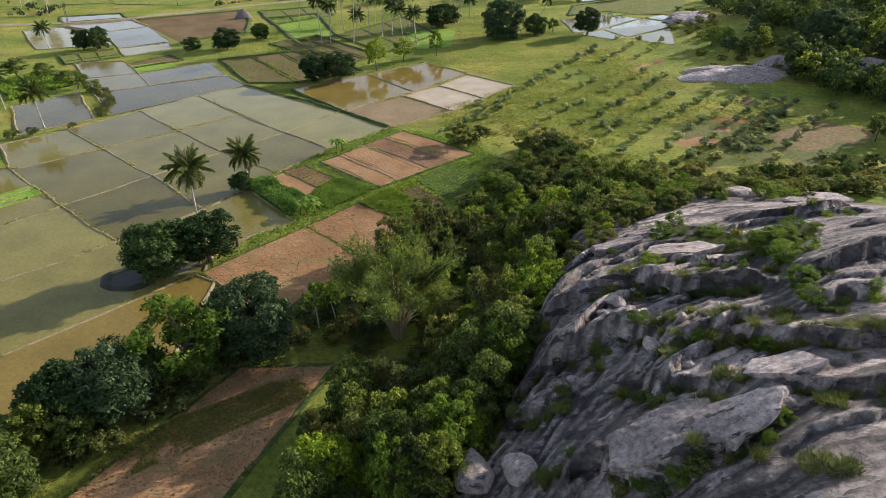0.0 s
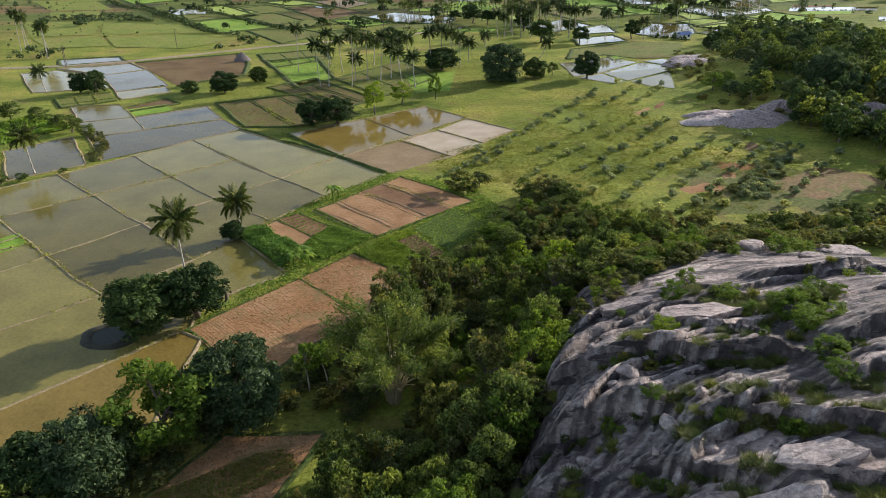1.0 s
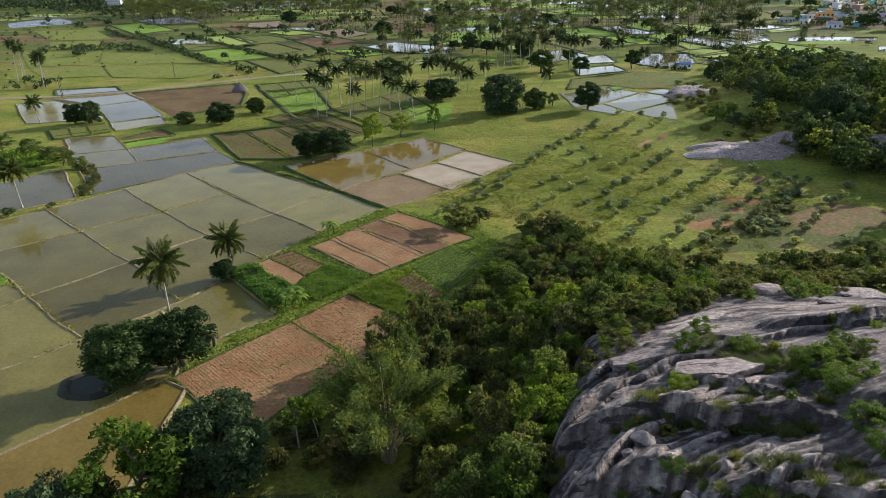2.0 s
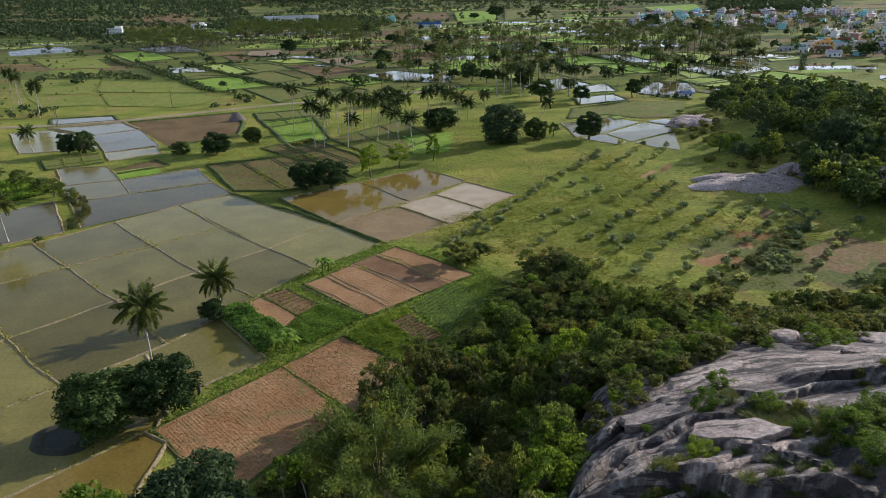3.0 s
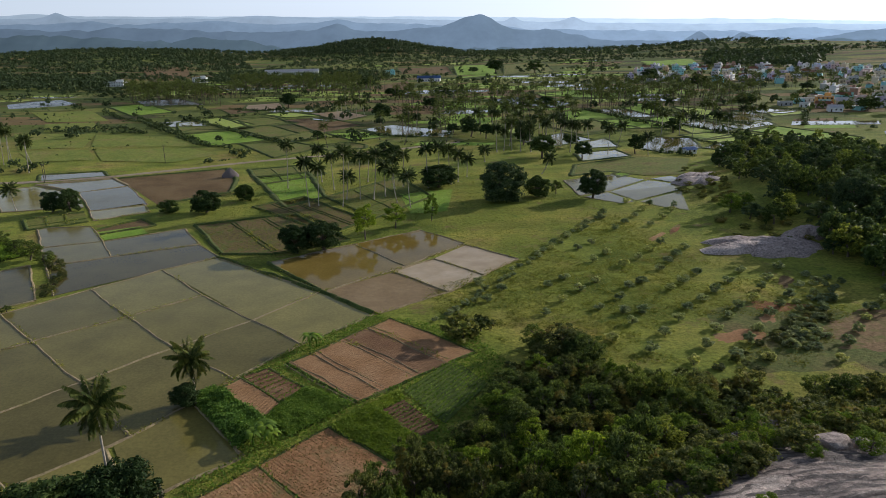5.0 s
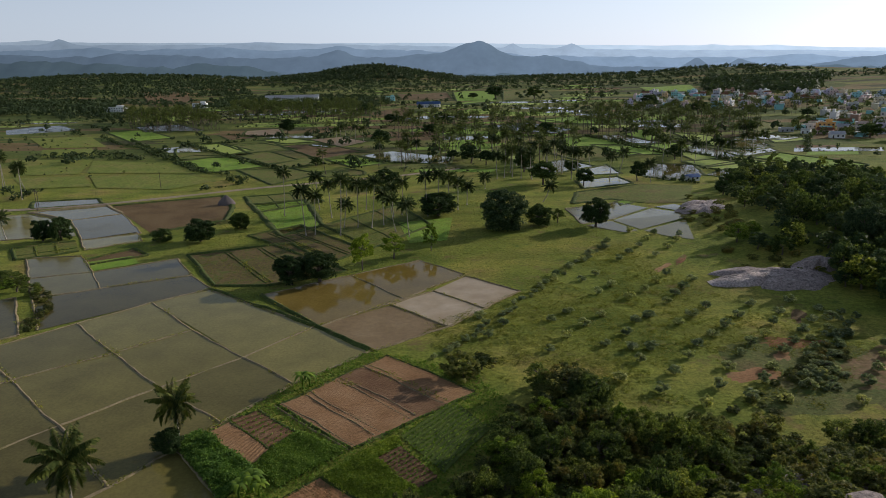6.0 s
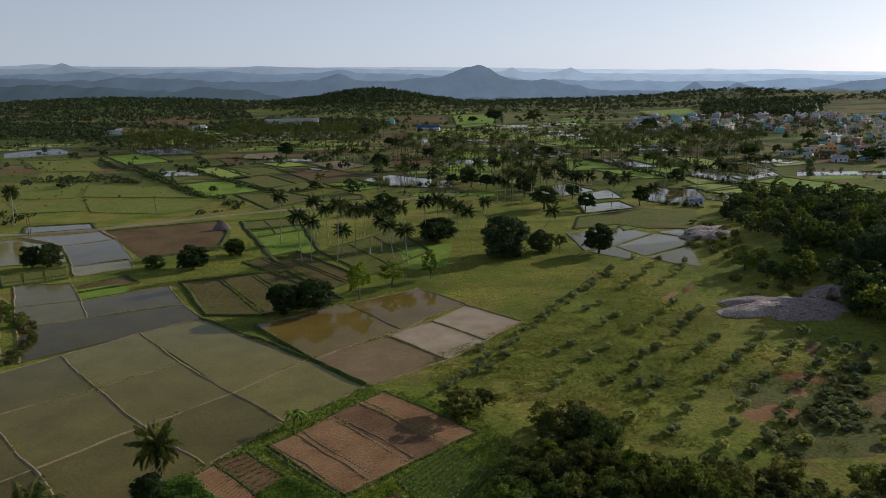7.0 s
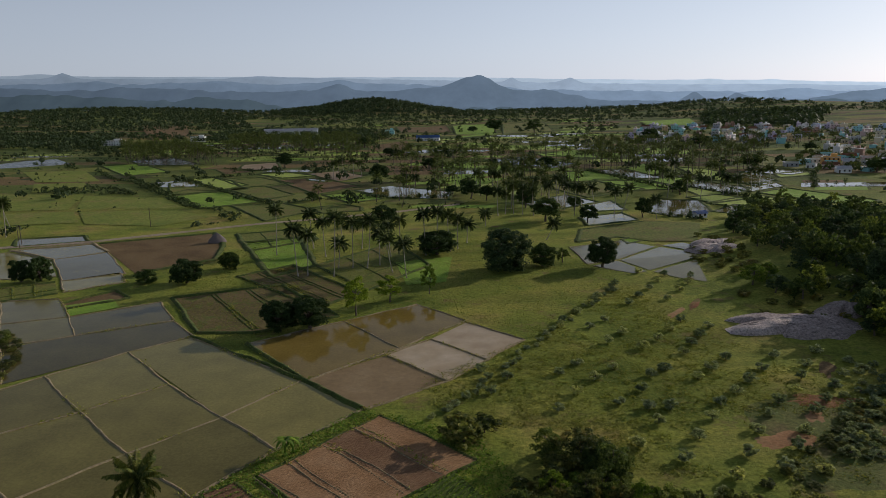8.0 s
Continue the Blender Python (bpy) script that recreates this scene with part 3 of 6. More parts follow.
def ridge(dist, heights, peaks, mat, label, rough=6.0, low=-120):
    """A far range of hills, as a deep sheet of land: crest heights along it (x, height), and peaks (x, height, half width)."""
    xs = np.linspace(-0.78 * dist, 0.78 * dist, 460)
    crest = np.interp(xs, *np.array(heights, float).T) + rough * fbm(xs, xs * 0 + dist, dist * 0.01, 5, dist * 0.05)
    crest = crest + 0.5 * rough * fbm(xs, xs * 0 + 3 * dist, dist * 0.02, 5, dist * 0.011)
    for px, ph, pw in peaks:
        u = np.abs(xs - px) / pw
        crest = crest + ph * (0.6 * np.exp(-u * u * 2.2) + 0.4 * np.exp(-u * 1.6))
    rows = [(-0.16, 0.0), (-0.1, 0.35), (-0.05, 0.72), (-0.02, 0.92), (0.0, 1.0), (0.03, 0.8)]
    v = [np.c_[xs, np.sqrt(np.maximum(dist * dist - xs * xs * 0.5, 1)) + a * dist * 0.6 + 0 * xs, low + (crest - low) * b + rough * 0.8 * fbm(xs, xs * 0 + 900 * a, b * 3 + dist, 4, dist * 0.03) * (0 < b < 1)] for a, b in rows]
    thing("distant_ridge", label, "hills", kind="structure", data=mesh("ridge", np.concatenate(v), lattice(xs, rows), mat, True))


def bilinear(c, u, v):
    a, b, d, e = (np.array(k, float) for k in c)
    return (a * ((1 - u) * (1 - v))[..., None] + b * (u * (1 - v))[..., None] + d * (u * v)[..., None] + e * ((1 - u) * v)[..., None])


BUNDS, ALL_BANKS, FLAT = [], [], []


def bund(a, b, wide=0.9, high=0.32, green=False):
    """A narrow earth bank between fields, uneven along its way."""
    a, b = np.array(a, float), np.array(b, float)
    length = np.linalg.norm(b - a)
    if length < 2:
        return
    mid = (a + b) / 2
    for (m2, d2, l2) in BUNDS:
        if np.linalg.norm(mid - m2) < 0.33 * max(length, l2) and abs(np.dot(d2, (b - a) / length)) > 0.96 and abs(np.cross(np.append(d2, 0), np.append(mid - m2, 0))[2]) < 1.7:
            return
    BUNDS.append((mid, (b - a) / length, length))
    ALL_BANKS.append(BUNDS[-1])
    n = max(3, int(length / 1.4))
    k = np.linspace(0, 1, n)
    d = (b - a) / length
    s = np.array([-d[1], d[0]])
    wav = 0.35 * fbm(k * length, k * 0 + a[0], a[1] * 0.1, 3, 7) * np.sin(np.pi * k) ** 0.5 + rng.normal(0, 0.05, n)
    line = a + d * (k * length)[:, None] + s * wav[:, None]
    wd = wide * (1 + 0.2 * fbm(k * length, k * 0, a[0] * 0.3, 3, 3) + rng.normal(0, 0.06, n))
    hi = high * (1 + 0.25 * fbm(k * length, k * 0 + 3, a[1] * 0.2, 3, 4) + rng.normal(0, 0.05, n))
    prof = [(-0.95, 0.1), (-0.5, 0.55), (-0.2, 1.0), (0.2, 0.95), (0.5, 0.5), (0.95, 0.1)]
    v = np.stack([np.c_[line + s * (wd * p)[:, None], hi * q + 0.02] for p, q in prof], 1).reshape(-1, 3)
    i, j = np.meshgrid(np.arange(n - 1), np.arange(5), indexing="ij")
    f = np.stack([i * 6 + j, i * 6 + j + 1, (i + 1) * 6 + j + 1, (i + 1) * 6 + j], -1).reshape(-1, 4)[:, ::-1]
    if green:
        thing("field_bank", "low grassy bank between two fields", "bank", kind="structure", data=mesh("bank", v, f, M_BUND_GREEN, True))
    else:
        thing("field_bank", "low bare earth bank between flooded fields", "bank", kind="structure", data=mesh("bank", v, f, M_BUND, True))


FIELD_LABEL = {"water": ("paddy_field", "flooded paddy field with still murky water"), "brown_water": ("paddy_field", "flooded paddy field with brown reflecting water"),
               "pond": ("pond", "shallow rippled pond reflecting the dull sky"), "mud": ("mud_field", "drained paddy field of wet pinkish mud"), "wet_mud": ("mud_field", "freshly drained paddy of pale shining mud"), "rice": ("rice_field", "field of bright green young rice"),
               "yellow_rice": ("rice_field", "pale yellow green rice field"), "pasture": ("stubble_field", "stubble field overgrown with thin grass"),
               "brown_stubble": ("stubble_field", "brown stubble field with sparse regrown grass"), "grassland": ("meadow", "grazed yellow green meadow with faint paths"), "soil": ("ploughed_field", "dark brown ploughed field"), "orange_soil": ("dry_field", "dry reddish ploughed field with thin weeds"),
               "tilled": ("tilled_bed", "brown tilled bed with fine furrows"), "dark_tilled": ("tilled_bed", "dark brown tilled bed with fine furrows"), "crop": ("vegetable_plot", "plot of leafy bright green vegetables"), "seed_rows": ("seed_bed", "dark soil bed with low green rows"),
               "hedge": ("green_plot", "plot of tall dense dark green plants")}


def field(kind, *corners, furrows=0.0, bank=True, lift=0.0, plants=0, plant_size=0.5, plant_mat=None, along=0, rows=0.0, tall=0.0, ridge_h=0.1):
    """One field: its face, furrows if ploughed, plants in rows if planted, and the banks round it."""
    name, label = FIELD_LABEL[kind]
    FLAT.append(corners)
    far = np.mean([c[1] for c in corners])
    z0 = (0.1 if kind in ("water", "brown_water") else 0.05) + lift
    if len(corners) == 4 and furrows:
        ca = corners[along:] + corners[:along]
        la = np.linalg.norm(np.subtract(ca[1], ca[0]))
        lb = np.linalg.norm(np.subtract(ca[3], ca[0]))
        nu, nv = int(la / furrows * 4), int(lb / 0.8)
        u, v = np.meshgrid(np.linspace(0, 1, nu), np.linspace(0, 1, nv))
        p = bilinear(ca, u, v)
        wob = 0.5 * fbm(v * lb, u * 0, far, 2, 6)
        z = z0 + 0.11 + ridge_h * np.sin((u * la + wob * 0.3) / furrows * 2 * np.pi) + rng.normal(0, 0.018, u.shape)
        me = mesh(name, np.c_[p.reshape(-1, 2), z.ravel()], lattice(u[0], v[:, 0]), FIELD[kind], True)
    else:
        me = mesh(name, [(x, y, z0 + float(land(x, y)) + 0.02) for x, y in corners], [list(range(len(corners)))], FIELD[kind])
        n = me.polygons[0].normal
        if n.z < 0:
            me.flip_normals()
    ob = thing(name, label, "field", "fields", data=me, kind="structure")
    if plants:
        r = np.random.default_rng(int(abs(far) * 10))
        u, v = r.random(plants), r.random(plants)
        p = bilinear(corners[:4], u, v)
        tall_here = (tall or plant_size) * (1 + 0.45 * fbm(p[:, 0], p[:, 1], far, 3, 1.6))
        p = p + r.normal(0, 0.25, p.shape)
        at = np.c_[p, z0 + 0.05 + tall_here * r.uniform(0.1, 0.85, plants) ** (0.5 if tall else 1)]
        vv, ff = leaves(r, at, np.tile([0, 0, 0.8], (plants, 1)), plant_size, 1.5, 0.6)
        tagged(part("plants", mesh("plants", vv, ff, plant_mat or M_CROP), ob, "leafy plants"), kind="stuff")
    if rows:
        r = np.random.default_rng(int(abs(far) * 10))
        la, lb = np.linalg.norm(np.subtract(ca[1], ca[0])), np.linalg.norm(np.subtract(ca[3], ca[0]))
        n, m = int(la / rows), int(lb / 0.16)
        u, v = np.meshgrid((np.arange(n) + 0.27) / n, np.linspace(0.01, 0.99, m))
        p = bilinear(ca, u.ravel(), v.ravel()) + r.normal(0, 0.09, (n * m, 2))
        p = p[r.random(len(p)) < 0.8]
        at = np.c_[p, z0 + 0.2 + r.uniform(0, 0.25, len(p))]
        vv, ff = leaves(r, at, np.tile([0, 0, 0.8], (len(p), 1)), 0.26, 1.5, 0.7)
        tagged(part("plants", mesh("plants", vv, ff, M_CROP), ob, "rows of low green plants"), kind="stuff")
    if kind in ("pasture", "soil") and 215 < far < 345 and len(corners) == 4:
        for u in (0.34, 0.67):     # low ridges that part it into beds
            for a, b in ((bilinear(corners, np.array(u), np.array(0.02)), bilinear(corners, np.array(u), np.array(0.98))),) + ((bilinear(corners, np.array(0.02), np.array(u)), bilinear(corners, np.array(0.98), np.array(u))),) * (u > 0.5):
                bund(a, b, 0.4, 0.22, kind != "soil")
    if bank:
        for a, b in zip(corners, corners[1:] + corners[:1]):
            if kind in ("water", "brown_water", "mud", "wet_mud"):
                bund(a, b, 0.4 if far < 300 else 1.2, 0.24 if far < 300 else 0.4, far > 330)
            else:
                bund(a, b, 0.5 if far < 200 else 0.8 if far < 300 else 1.3, 0.22 if far < 200 else 0.45, True)


# ---- plants ----
PROTO = {}


def proto(kind):
    """The meshes of some plants of a kind, 10 m high, with a crown of 4 m: (part name, mesh)."""
    if kind in PROTO:
        return PROTO[kind]
    made = []
    for seed in range({"mango": 3, "broad": 4, "neem": 3, "scrub": 4, "grey": 2, "slim": 2, "sapling": 4, "shrub": 4, "far": 4, "hill": 5, "bush": 3, "tuft": 3}[kind]):
        r = np.random.default_rng(100 + seed * 13 + len(kind))
        if kind == "mango":
            (v, f), c = crown(r, 4.2, 4.8, 0.3, 125, 120, 0.25, 0.24, -0.82)
            t, bark, leaf = trunk_limbs(r, 3.4, 10, 0.33, c[::9]), M_BARK, M_MANGO
        elif kind == "broad":
            (v, f), c = crown(r, 4.0, 4.6, 1.0, 56, 74, 0.27, 0.25, -0.8, 0.03)
            t, bark, leaf = trunk_limbs(r, 4.5, 10, 0.24, c[::6], 0.7), M_BARK, M_BROAD
        elif kind == "neem":
            (v, f), c = crown(r, 4.2, 4.5, 1.1, 60, 74, 0.26, 0.22, -0.75, 0.03)
            t, bark, leaf = trunk_limbs(r, 4.5, 10, 0.22, c[::5], 0.7), M_BARK, M_NEEM
        elif kind == "scrub":
            (v, f), c = crown(r, 4.2, 4.8, 0.5, 58, 70, 0.27, 0.22, -0.9, 0.05)
            t, bark, leaf = trunk_limbs(r, 4.0, 10, 0.2, c[::5], 0.9), M_BARK, M_SCRUB
        elif kind == "grey":
            (v, f), c = crown(r, 4.2, 4.9, 0.0, 125, 140, 0.22, 0.24, -0.92)
            t, bark, leaf = trunk_limbs(r, 3.6, 10, 0.28, c[::8]), M_BARK, M_GREY
        elif kind == "slim":
            (v, f), c = crown(r, 3.8, 3.2, 4.0, 40, 46, 0.36, 0.24, -0.6, 0.3)
            t, bark, leaf = trunk_limbs(r, 6.0, 10, 0.17, c[::3], 1.0), M_PALE_BARK, M_NEEM
        elif kind == "sapling":
            (v, f), c = crown(r, 4.2, 4.7, 0.2, 22, 32, 0.78, 0.33, -0.9)
            t, bark, leaf = trunk_limbs(r, 4.0, 10, 0.3, c[::5], 0.3), M_BARK, M_SAPLING
        elif kind == "shrub":
            (v, f), c = crown(r, 4.2, 4.9, -0.6, 28, 40, 0.58, 0.29, -0.95, 0.05)
            t, bark, leaf = trunk_limbs(r, 3.0, 10, 0.15, c[::14], 0.8), M_BARK, M_SCRUB
        elif kind == "bush":
            (v, f), c = crown(r, 4.2, 4.9, -0.6, 44, 90, 0.27, 0.25, -0.95, 0.1)
            t, bark, leaf = trunk_limbs(r, 3.0, 10, 0.15, c[::4], 0.8), M_BARK, M_NEEM
        elif kind == "hill":
            (v, f), c = crown(r, 4.3, 4.8, 0.2, 40, 34, 0.52, 0.27, -0.8, 0.0)
            t, bark, leaf = trunk_limbs(r, 3.5, 10, 0.25, c[::16]), M_BARK, (M_BROAD, M_GREY, M_GREY, M_MANGO, M_BROAD)[seed]
        elif kind == "far":
            (v, f), c = crown(r, 4.4, 4.6, 0.8, 44, 60, 0.55, 0.27)
            t, bark, leaf = trunk_limbs(r, 3.5, 10, 0.3, c[::8]), M_BARK, M_MANGO
        else:
            n = 300
            a = r.uniform(0, 2 * np.pi, n)
            d = np.c_[np.cos(a), np.sin(a), r.uniform(1.5, 6.0, n)]
            d /= np.linalg.norm(d, axis=1)[:, None]
            root = np.c_[r.normal(0, 1.5, (n, 2)), np.zeros(n)]
            s = np.c_[-np.sin(a), np.cos(a), 0 * a] * 0.2
            L = r.uniform(3, 9, n)[:, None]
            tip = root + d * L + np.c_[np.cos(a), np.sin(a), -0.5 + 0 * a] * L * 0.14
            v = np.stack([root + s, tip, root - s], 1).reshape(-1, 3)
            f, t, leaf, bark = np.arange(3 * n).reshape(-1, 3), None, M_TUFT, None
        made.append(([("trunk", mesh("trunk", *t, bark, True))] if t else []) + [("crown" if t else "blades", mesh("crown", v, f, leaf))])
    PROTO[kind] = made
    return made


TREE = {"mango": ("mango_tree", "dense dark green round mango tree", "tree"), "broad": ("tree", "leafy dark green broadleaf tree with uneven crown", "tree"),
        "neem": ("tree", "bright green feathery tree in sunlight", "tree"), "scrub": ("scrub_tree", "scrubby olive green tree in a thicket", "tree"),
        "grey": ("tree", "large grey green tree with glossy leaves", "tree"), "slim": ("tree", "slender pale trunked tree with a thin crown", "tree"),
        "sapling": ("mango_sapling", "young grey green mango sapling in the orchard meadow", "sapling"), "shrub": ("shrub", "low dense olive green shrub", "shrub"),
        "bush": ("bush", "fresh green bush growing on the granite", "bush"), "hill": ("woodland_tree", "bushy dark green tree in the hill woods", "tree"), "far": ("tree", "dark green tree between far fields", "tree"), "tuft": ("grass_tuft", "tuft of long green grass on the granite", "grass")}
COUNT, SHRUBBERY = {}, []


def plant(kind, x, y, h, r, group="", label="", z=None):
    """Puts up one plant of the kind, of height h and crown radius r."""
    p = proto(kind)
    if kind == "shrub" and group in ("rim shrubs", "hill trees"):
        SHRUBBERY.append((x, y, h, r))
        return None
    if group in ("thicket trees", "thicket shrubs", "bank shrubs"):
        ahead, aside = (x + 20.5) * 0.87 + (y - 68.6) * 0.49, (y - 68.6) * 0.87 - (x + 20.5) * 0.49
        if -2 < ahead < 48 and abs(aside) < 4.2:     # a gap of low growth
            h, r = min(h, max(1.0, 0.28 * ahead - 1.0 - float(land(x, y)))), min(r, 2.2)
    k = COUNT[kind] = COUNT.get(kind, -1) + 1
    name, text, cat = TREE[kind]
    e = thing(name, label or text, cat, group, data=p[k % len(p)][0][1] if len(p[0]) == 1 else None)
    e.matrix_basis = pose(x, y, (surface(x, y) if z is None else z) - 0.05, 0, 0, (k * 137.5) % 360) @ Matrix.Diagonal((r / 4.2, r / 4.2, h / 10, 1))
    if len(p[0]) > 1:
        for nm, me in p[k % len(p)]:
            part(nm, me, e)
    return e


def frond(r, length, az, up, leaflets, width, droop=1.0, rib_too=True):
    """One palm leaf: a drooping rib with leaflets on both sides."""
    n = 9
    e = np.linspace(up, up - (1.0 + 0.35 * r.random()) * droop, n)
    ds = length / (n - 1)
    rad = np.r_[0, np.cumsum(np.cos(e[:-1]) * ds)]
    zz = np.r_[0, np.cumsum(np.sin(e[:-1]) * ds)]
    path = np.c_[rad * math.cos(az), rad * math.sin(az), zz]
    rib = tube(path, np.linspace(0.05, 0.015, n), 3)
    s = np.repeat(np.linspace(0.14, 0.99, leaflets), 2)
    side = np.tile([1.0, -1.0], leaflets)
    at = np.stack([np.interp(s, np.linspace(0, 1, n), path[:, k]) for k in range(3)], 1)
    ahead = np.array([math.cos(az), math.sin(az), 0])
    across = np.array([-math.sin(az), math.cos(az), 0])
    L = (0.3 + 0.8 * np.sin(np.pi * np.clip(s * 0.85 + 0.12, 0, 1))) * length * 0.24 * r.uniform(0.8, 1.15, len(s))
    d = across * side[:, None] * 0.8 + ahead * 0.55 + np.array([0, 0, -0.55]) * (0.5 + s)[:, None] + r.normal(0, 0.12, (len(s), 3))
    d /= np.linalg.norm(d, axis=1)[:, None]
    w = ahead * (width * L * 0.5)[:, None]
    v = np.stack([at, at + d * L[:, None] * 0.5 + w, at + d * L[:, None], at + d * L[:, None] * 0.5 - w], 1).reshape(-1, 3)
    blades = (v, np.arange(len(v)).reshape(-1, 4))
    return join(rib, blades) if rib_too else blades


def palm_trunk(r, h, lean):
    z = np.linspace(-0.2, h, 10)
    k = (z / h)[:, None]
    path = np.c_[lean[0] * (1.6 * k - 0.6 * k * k), lean[1] * (1.6 * k - 0.6 * k * k), z]
    rad = 0.17 * (1 + 0.7 * np.exp(-z / 0.6)) * np.linspace(1.0, 0.75, 10)
    return tube(path, rad, 6), path[-1]


def palm_meshes(seed, h, lean, fronds, leaflets, width, length=4.3, rib_too=True, droop=1.0):
    r = np.random.default_rng(seed)
    t, top = palm_trunk(r, h, lean)
    fs = []
    for k in range(fronds):
        up = 1.45 - 2.15 * (k / fronds) ** 0.9 + r.normal(0, 0.1)
        v, f = frond(r, length * r.uniform(0.85, 1.1), k * 2.4 + r.normal(0, 0.2), up, leaflets, width, droop * (0.5 + 0.6 * k / fronds), rib_too)
        fs.append((v + top, f))
    return t, fs


PALMS = {}


def palm(x, y, h, near=False, lean=(0.6, 0.2), group="coconut palms"):
    """A coconut palm; h to the top of its crown."""
    e = thing("coconut_palm", "tall coconut palm with a slender bare trunk" if h > 9 else "short young coconut palm with drooping fronds", "palm", group)
    if near:
        t, fs = palm_meshes(int(abs(x * 7 + y)), h - 2.3, lean, 38, 30, 0.36, 4.3, True, 1.0)
        e.matrix_basis = pose(x, y, 0)
        part("trunk", mesh("trunk", *t, M_PALE_BARK, True), e)
        for f in fs:
            part("frond", mesh("frond", *f, M_PALM), e)
        return e
    k = len(PALMS)
    key = (k if k < 7 else int(abs(x * 3 + y)) % 7)
    if key not in PALMS:
        rr = np.random.default_rng(key + 50)
        t, fs = palm_meshes(key + 20, 10.0, rr.normal(0, 0.9, 2), 32, 9, 1.0, 3.7, droop=0.95)
        PALMS[key] = (mesh("trunk", *t, M_PALE_BARK, True), mesh("crown", *join(*fs), M_GROVE))
    s = (h - 2.0) / 10.0
    e.matrix_basis = pose(x, y, float(land(x, y)), 0, 0, (x * 31 + y * 17) % 360) @ Matrix.Diagonal((1, 1, 1, 1))
    a = part("trunk", PALMS[key][0], e)
    b = part("crown", PALMS[key][1], e)
    a.scale = (1, 1, s)
    b.location = (0, 0, 10.0 * (s - 1))
    return e


def grove(polys, seed):
    """Far coconut palms that nobody could count, in one mesh."""
    r, sets, slots = np.random.default_rng(seed), [], []
    kinds = [palm_meshes(70 + k, 10.0, r.normal(0, 0.8, 2), 20, 5, 1.5, 3.7, False, 1.0) for k in range(4)]
    for poly, n in polys:
        for k, (x, y) in enumerate(scatter(poly, n, r, 4.5)):
            t, fs = kinds[k % 4]
            h, a = r.uniform(9, 15), r.uniform(0, 6.28)
            turn = np.array([[math.cos(a), math.sin(a), 0], [-math.sin(a), math.cos(a), 0], [0, 0, 1]])
            at = np.array([x, y, float(land(x, y))])
            sets.append(((t[0] * [1, 1, h / 10]) @ turn + at, t[1]))
            slots += [0] * len(t[1])
            for v, f in fs:
                sets.append(((v + [0, 0, h - 10]) @ turn + at, f))
                slots += [1] * len(f)
    v, f = join(*sets)
    thing("palm_groves", "far groves of tall coconut palms between paddies", "palms", kind="stuff", data=mesh("palm_groves", v, f, [M_BARK, M_GROVE], False, slots))


def woods(name, label, spots, sizes, seed, mat, per=26, leaf=0.42):
    """Far trees and bushes that nobody could count, in one mesh."""
    r = np.random.default_rng(seed)
    spots, sizes = np.asarray(spots, float), np.asarray(sizes, float)
    n = sphere_points(r, len(spots) * per).reshape(len(spots), per, 3)
    n[..., 2] = np.abs(n[..., 2]) * 1.0 - 0.15
    z = land(spots[:, 0], spots[:, 1])
    shape = np.stack([sizes * r.uniform(0.8, 1.2, len(spots)), sizes * r.uniform(0.8, 1.2, len(spots)), sizes * r.uniform(0.9, 1.5, len(spots))], 1)
    at = np.c_[spots, z + sizes * 0.5][:, None] + n * shape[:, None] * r.uniform(0.6, 1.05, (len(spots), per))[..., None]
    v, f = leaves(r, at.reshape(-1, 3), n.reshape(-1, 3), np.repeat(sizes * leaf, per) * 1.3, 1.3, 0.5)
    thing(name, label, "trees", kind="stuff", data=mesh(name, v, f, mat))


def inside(poly, x, y):
    poly = np.asarray(poly, float)
    x, y = np.asarray(x, float), np.asarray(y, float)
    hit = np.zeros(x.shape, bool)
    for (ax, ay), (bx, by) in zip(poly, np.roll(poly, -1, 0)):
        cross = (ay > y) != (by > y)
        hit ^= cross & (x < (bx - ax) * (y - ay) / (by - ay + 1e-12) + ax)
    return hit


def scatter(poly, n, r, gap=0.0):
    poly = np.asarray(poly, float)
    lo, hi = poly.min(0), poly.max(0)
    p = r.uniform(lo, hi, (n * 8, 2))
    p = p[inside(poly, p[:, 0], p[:, 1])]
    if gap:
        kept = []
        for q in p:
            if all((q[0] - k[0]) ** 2 + (q[1] - k[1]) ** 2 > gap * gap for k in kept):
                kept.append(q)
                if len(kept) >= n:
                    break
        p = np.array(kept)
    return p[:n]


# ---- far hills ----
# each range glows in a painted haze colour, paler the farther off
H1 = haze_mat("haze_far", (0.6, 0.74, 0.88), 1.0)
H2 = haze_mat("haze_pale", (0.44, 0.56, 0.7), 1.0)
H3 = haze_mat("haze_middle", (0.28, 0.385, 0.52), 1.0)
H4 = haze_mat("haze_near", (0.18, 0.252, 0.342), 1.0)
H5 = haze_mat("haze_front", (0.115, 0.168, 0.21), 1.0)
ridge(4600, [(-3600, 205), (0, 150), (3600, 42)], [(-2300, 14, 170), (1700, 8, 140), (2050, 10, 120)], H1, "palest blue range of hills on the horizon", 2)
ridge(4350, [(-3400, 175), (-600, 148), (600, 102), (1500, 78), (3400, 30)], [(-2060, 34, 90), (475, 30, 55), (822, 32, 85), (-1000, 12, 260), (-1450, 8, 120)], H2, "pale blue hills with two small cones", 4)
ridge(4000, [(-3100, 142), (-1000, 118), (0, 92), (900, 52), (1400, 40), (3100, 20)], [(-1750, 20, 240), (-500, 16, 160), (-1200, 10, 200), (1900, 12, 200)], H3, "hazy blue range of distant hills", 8)
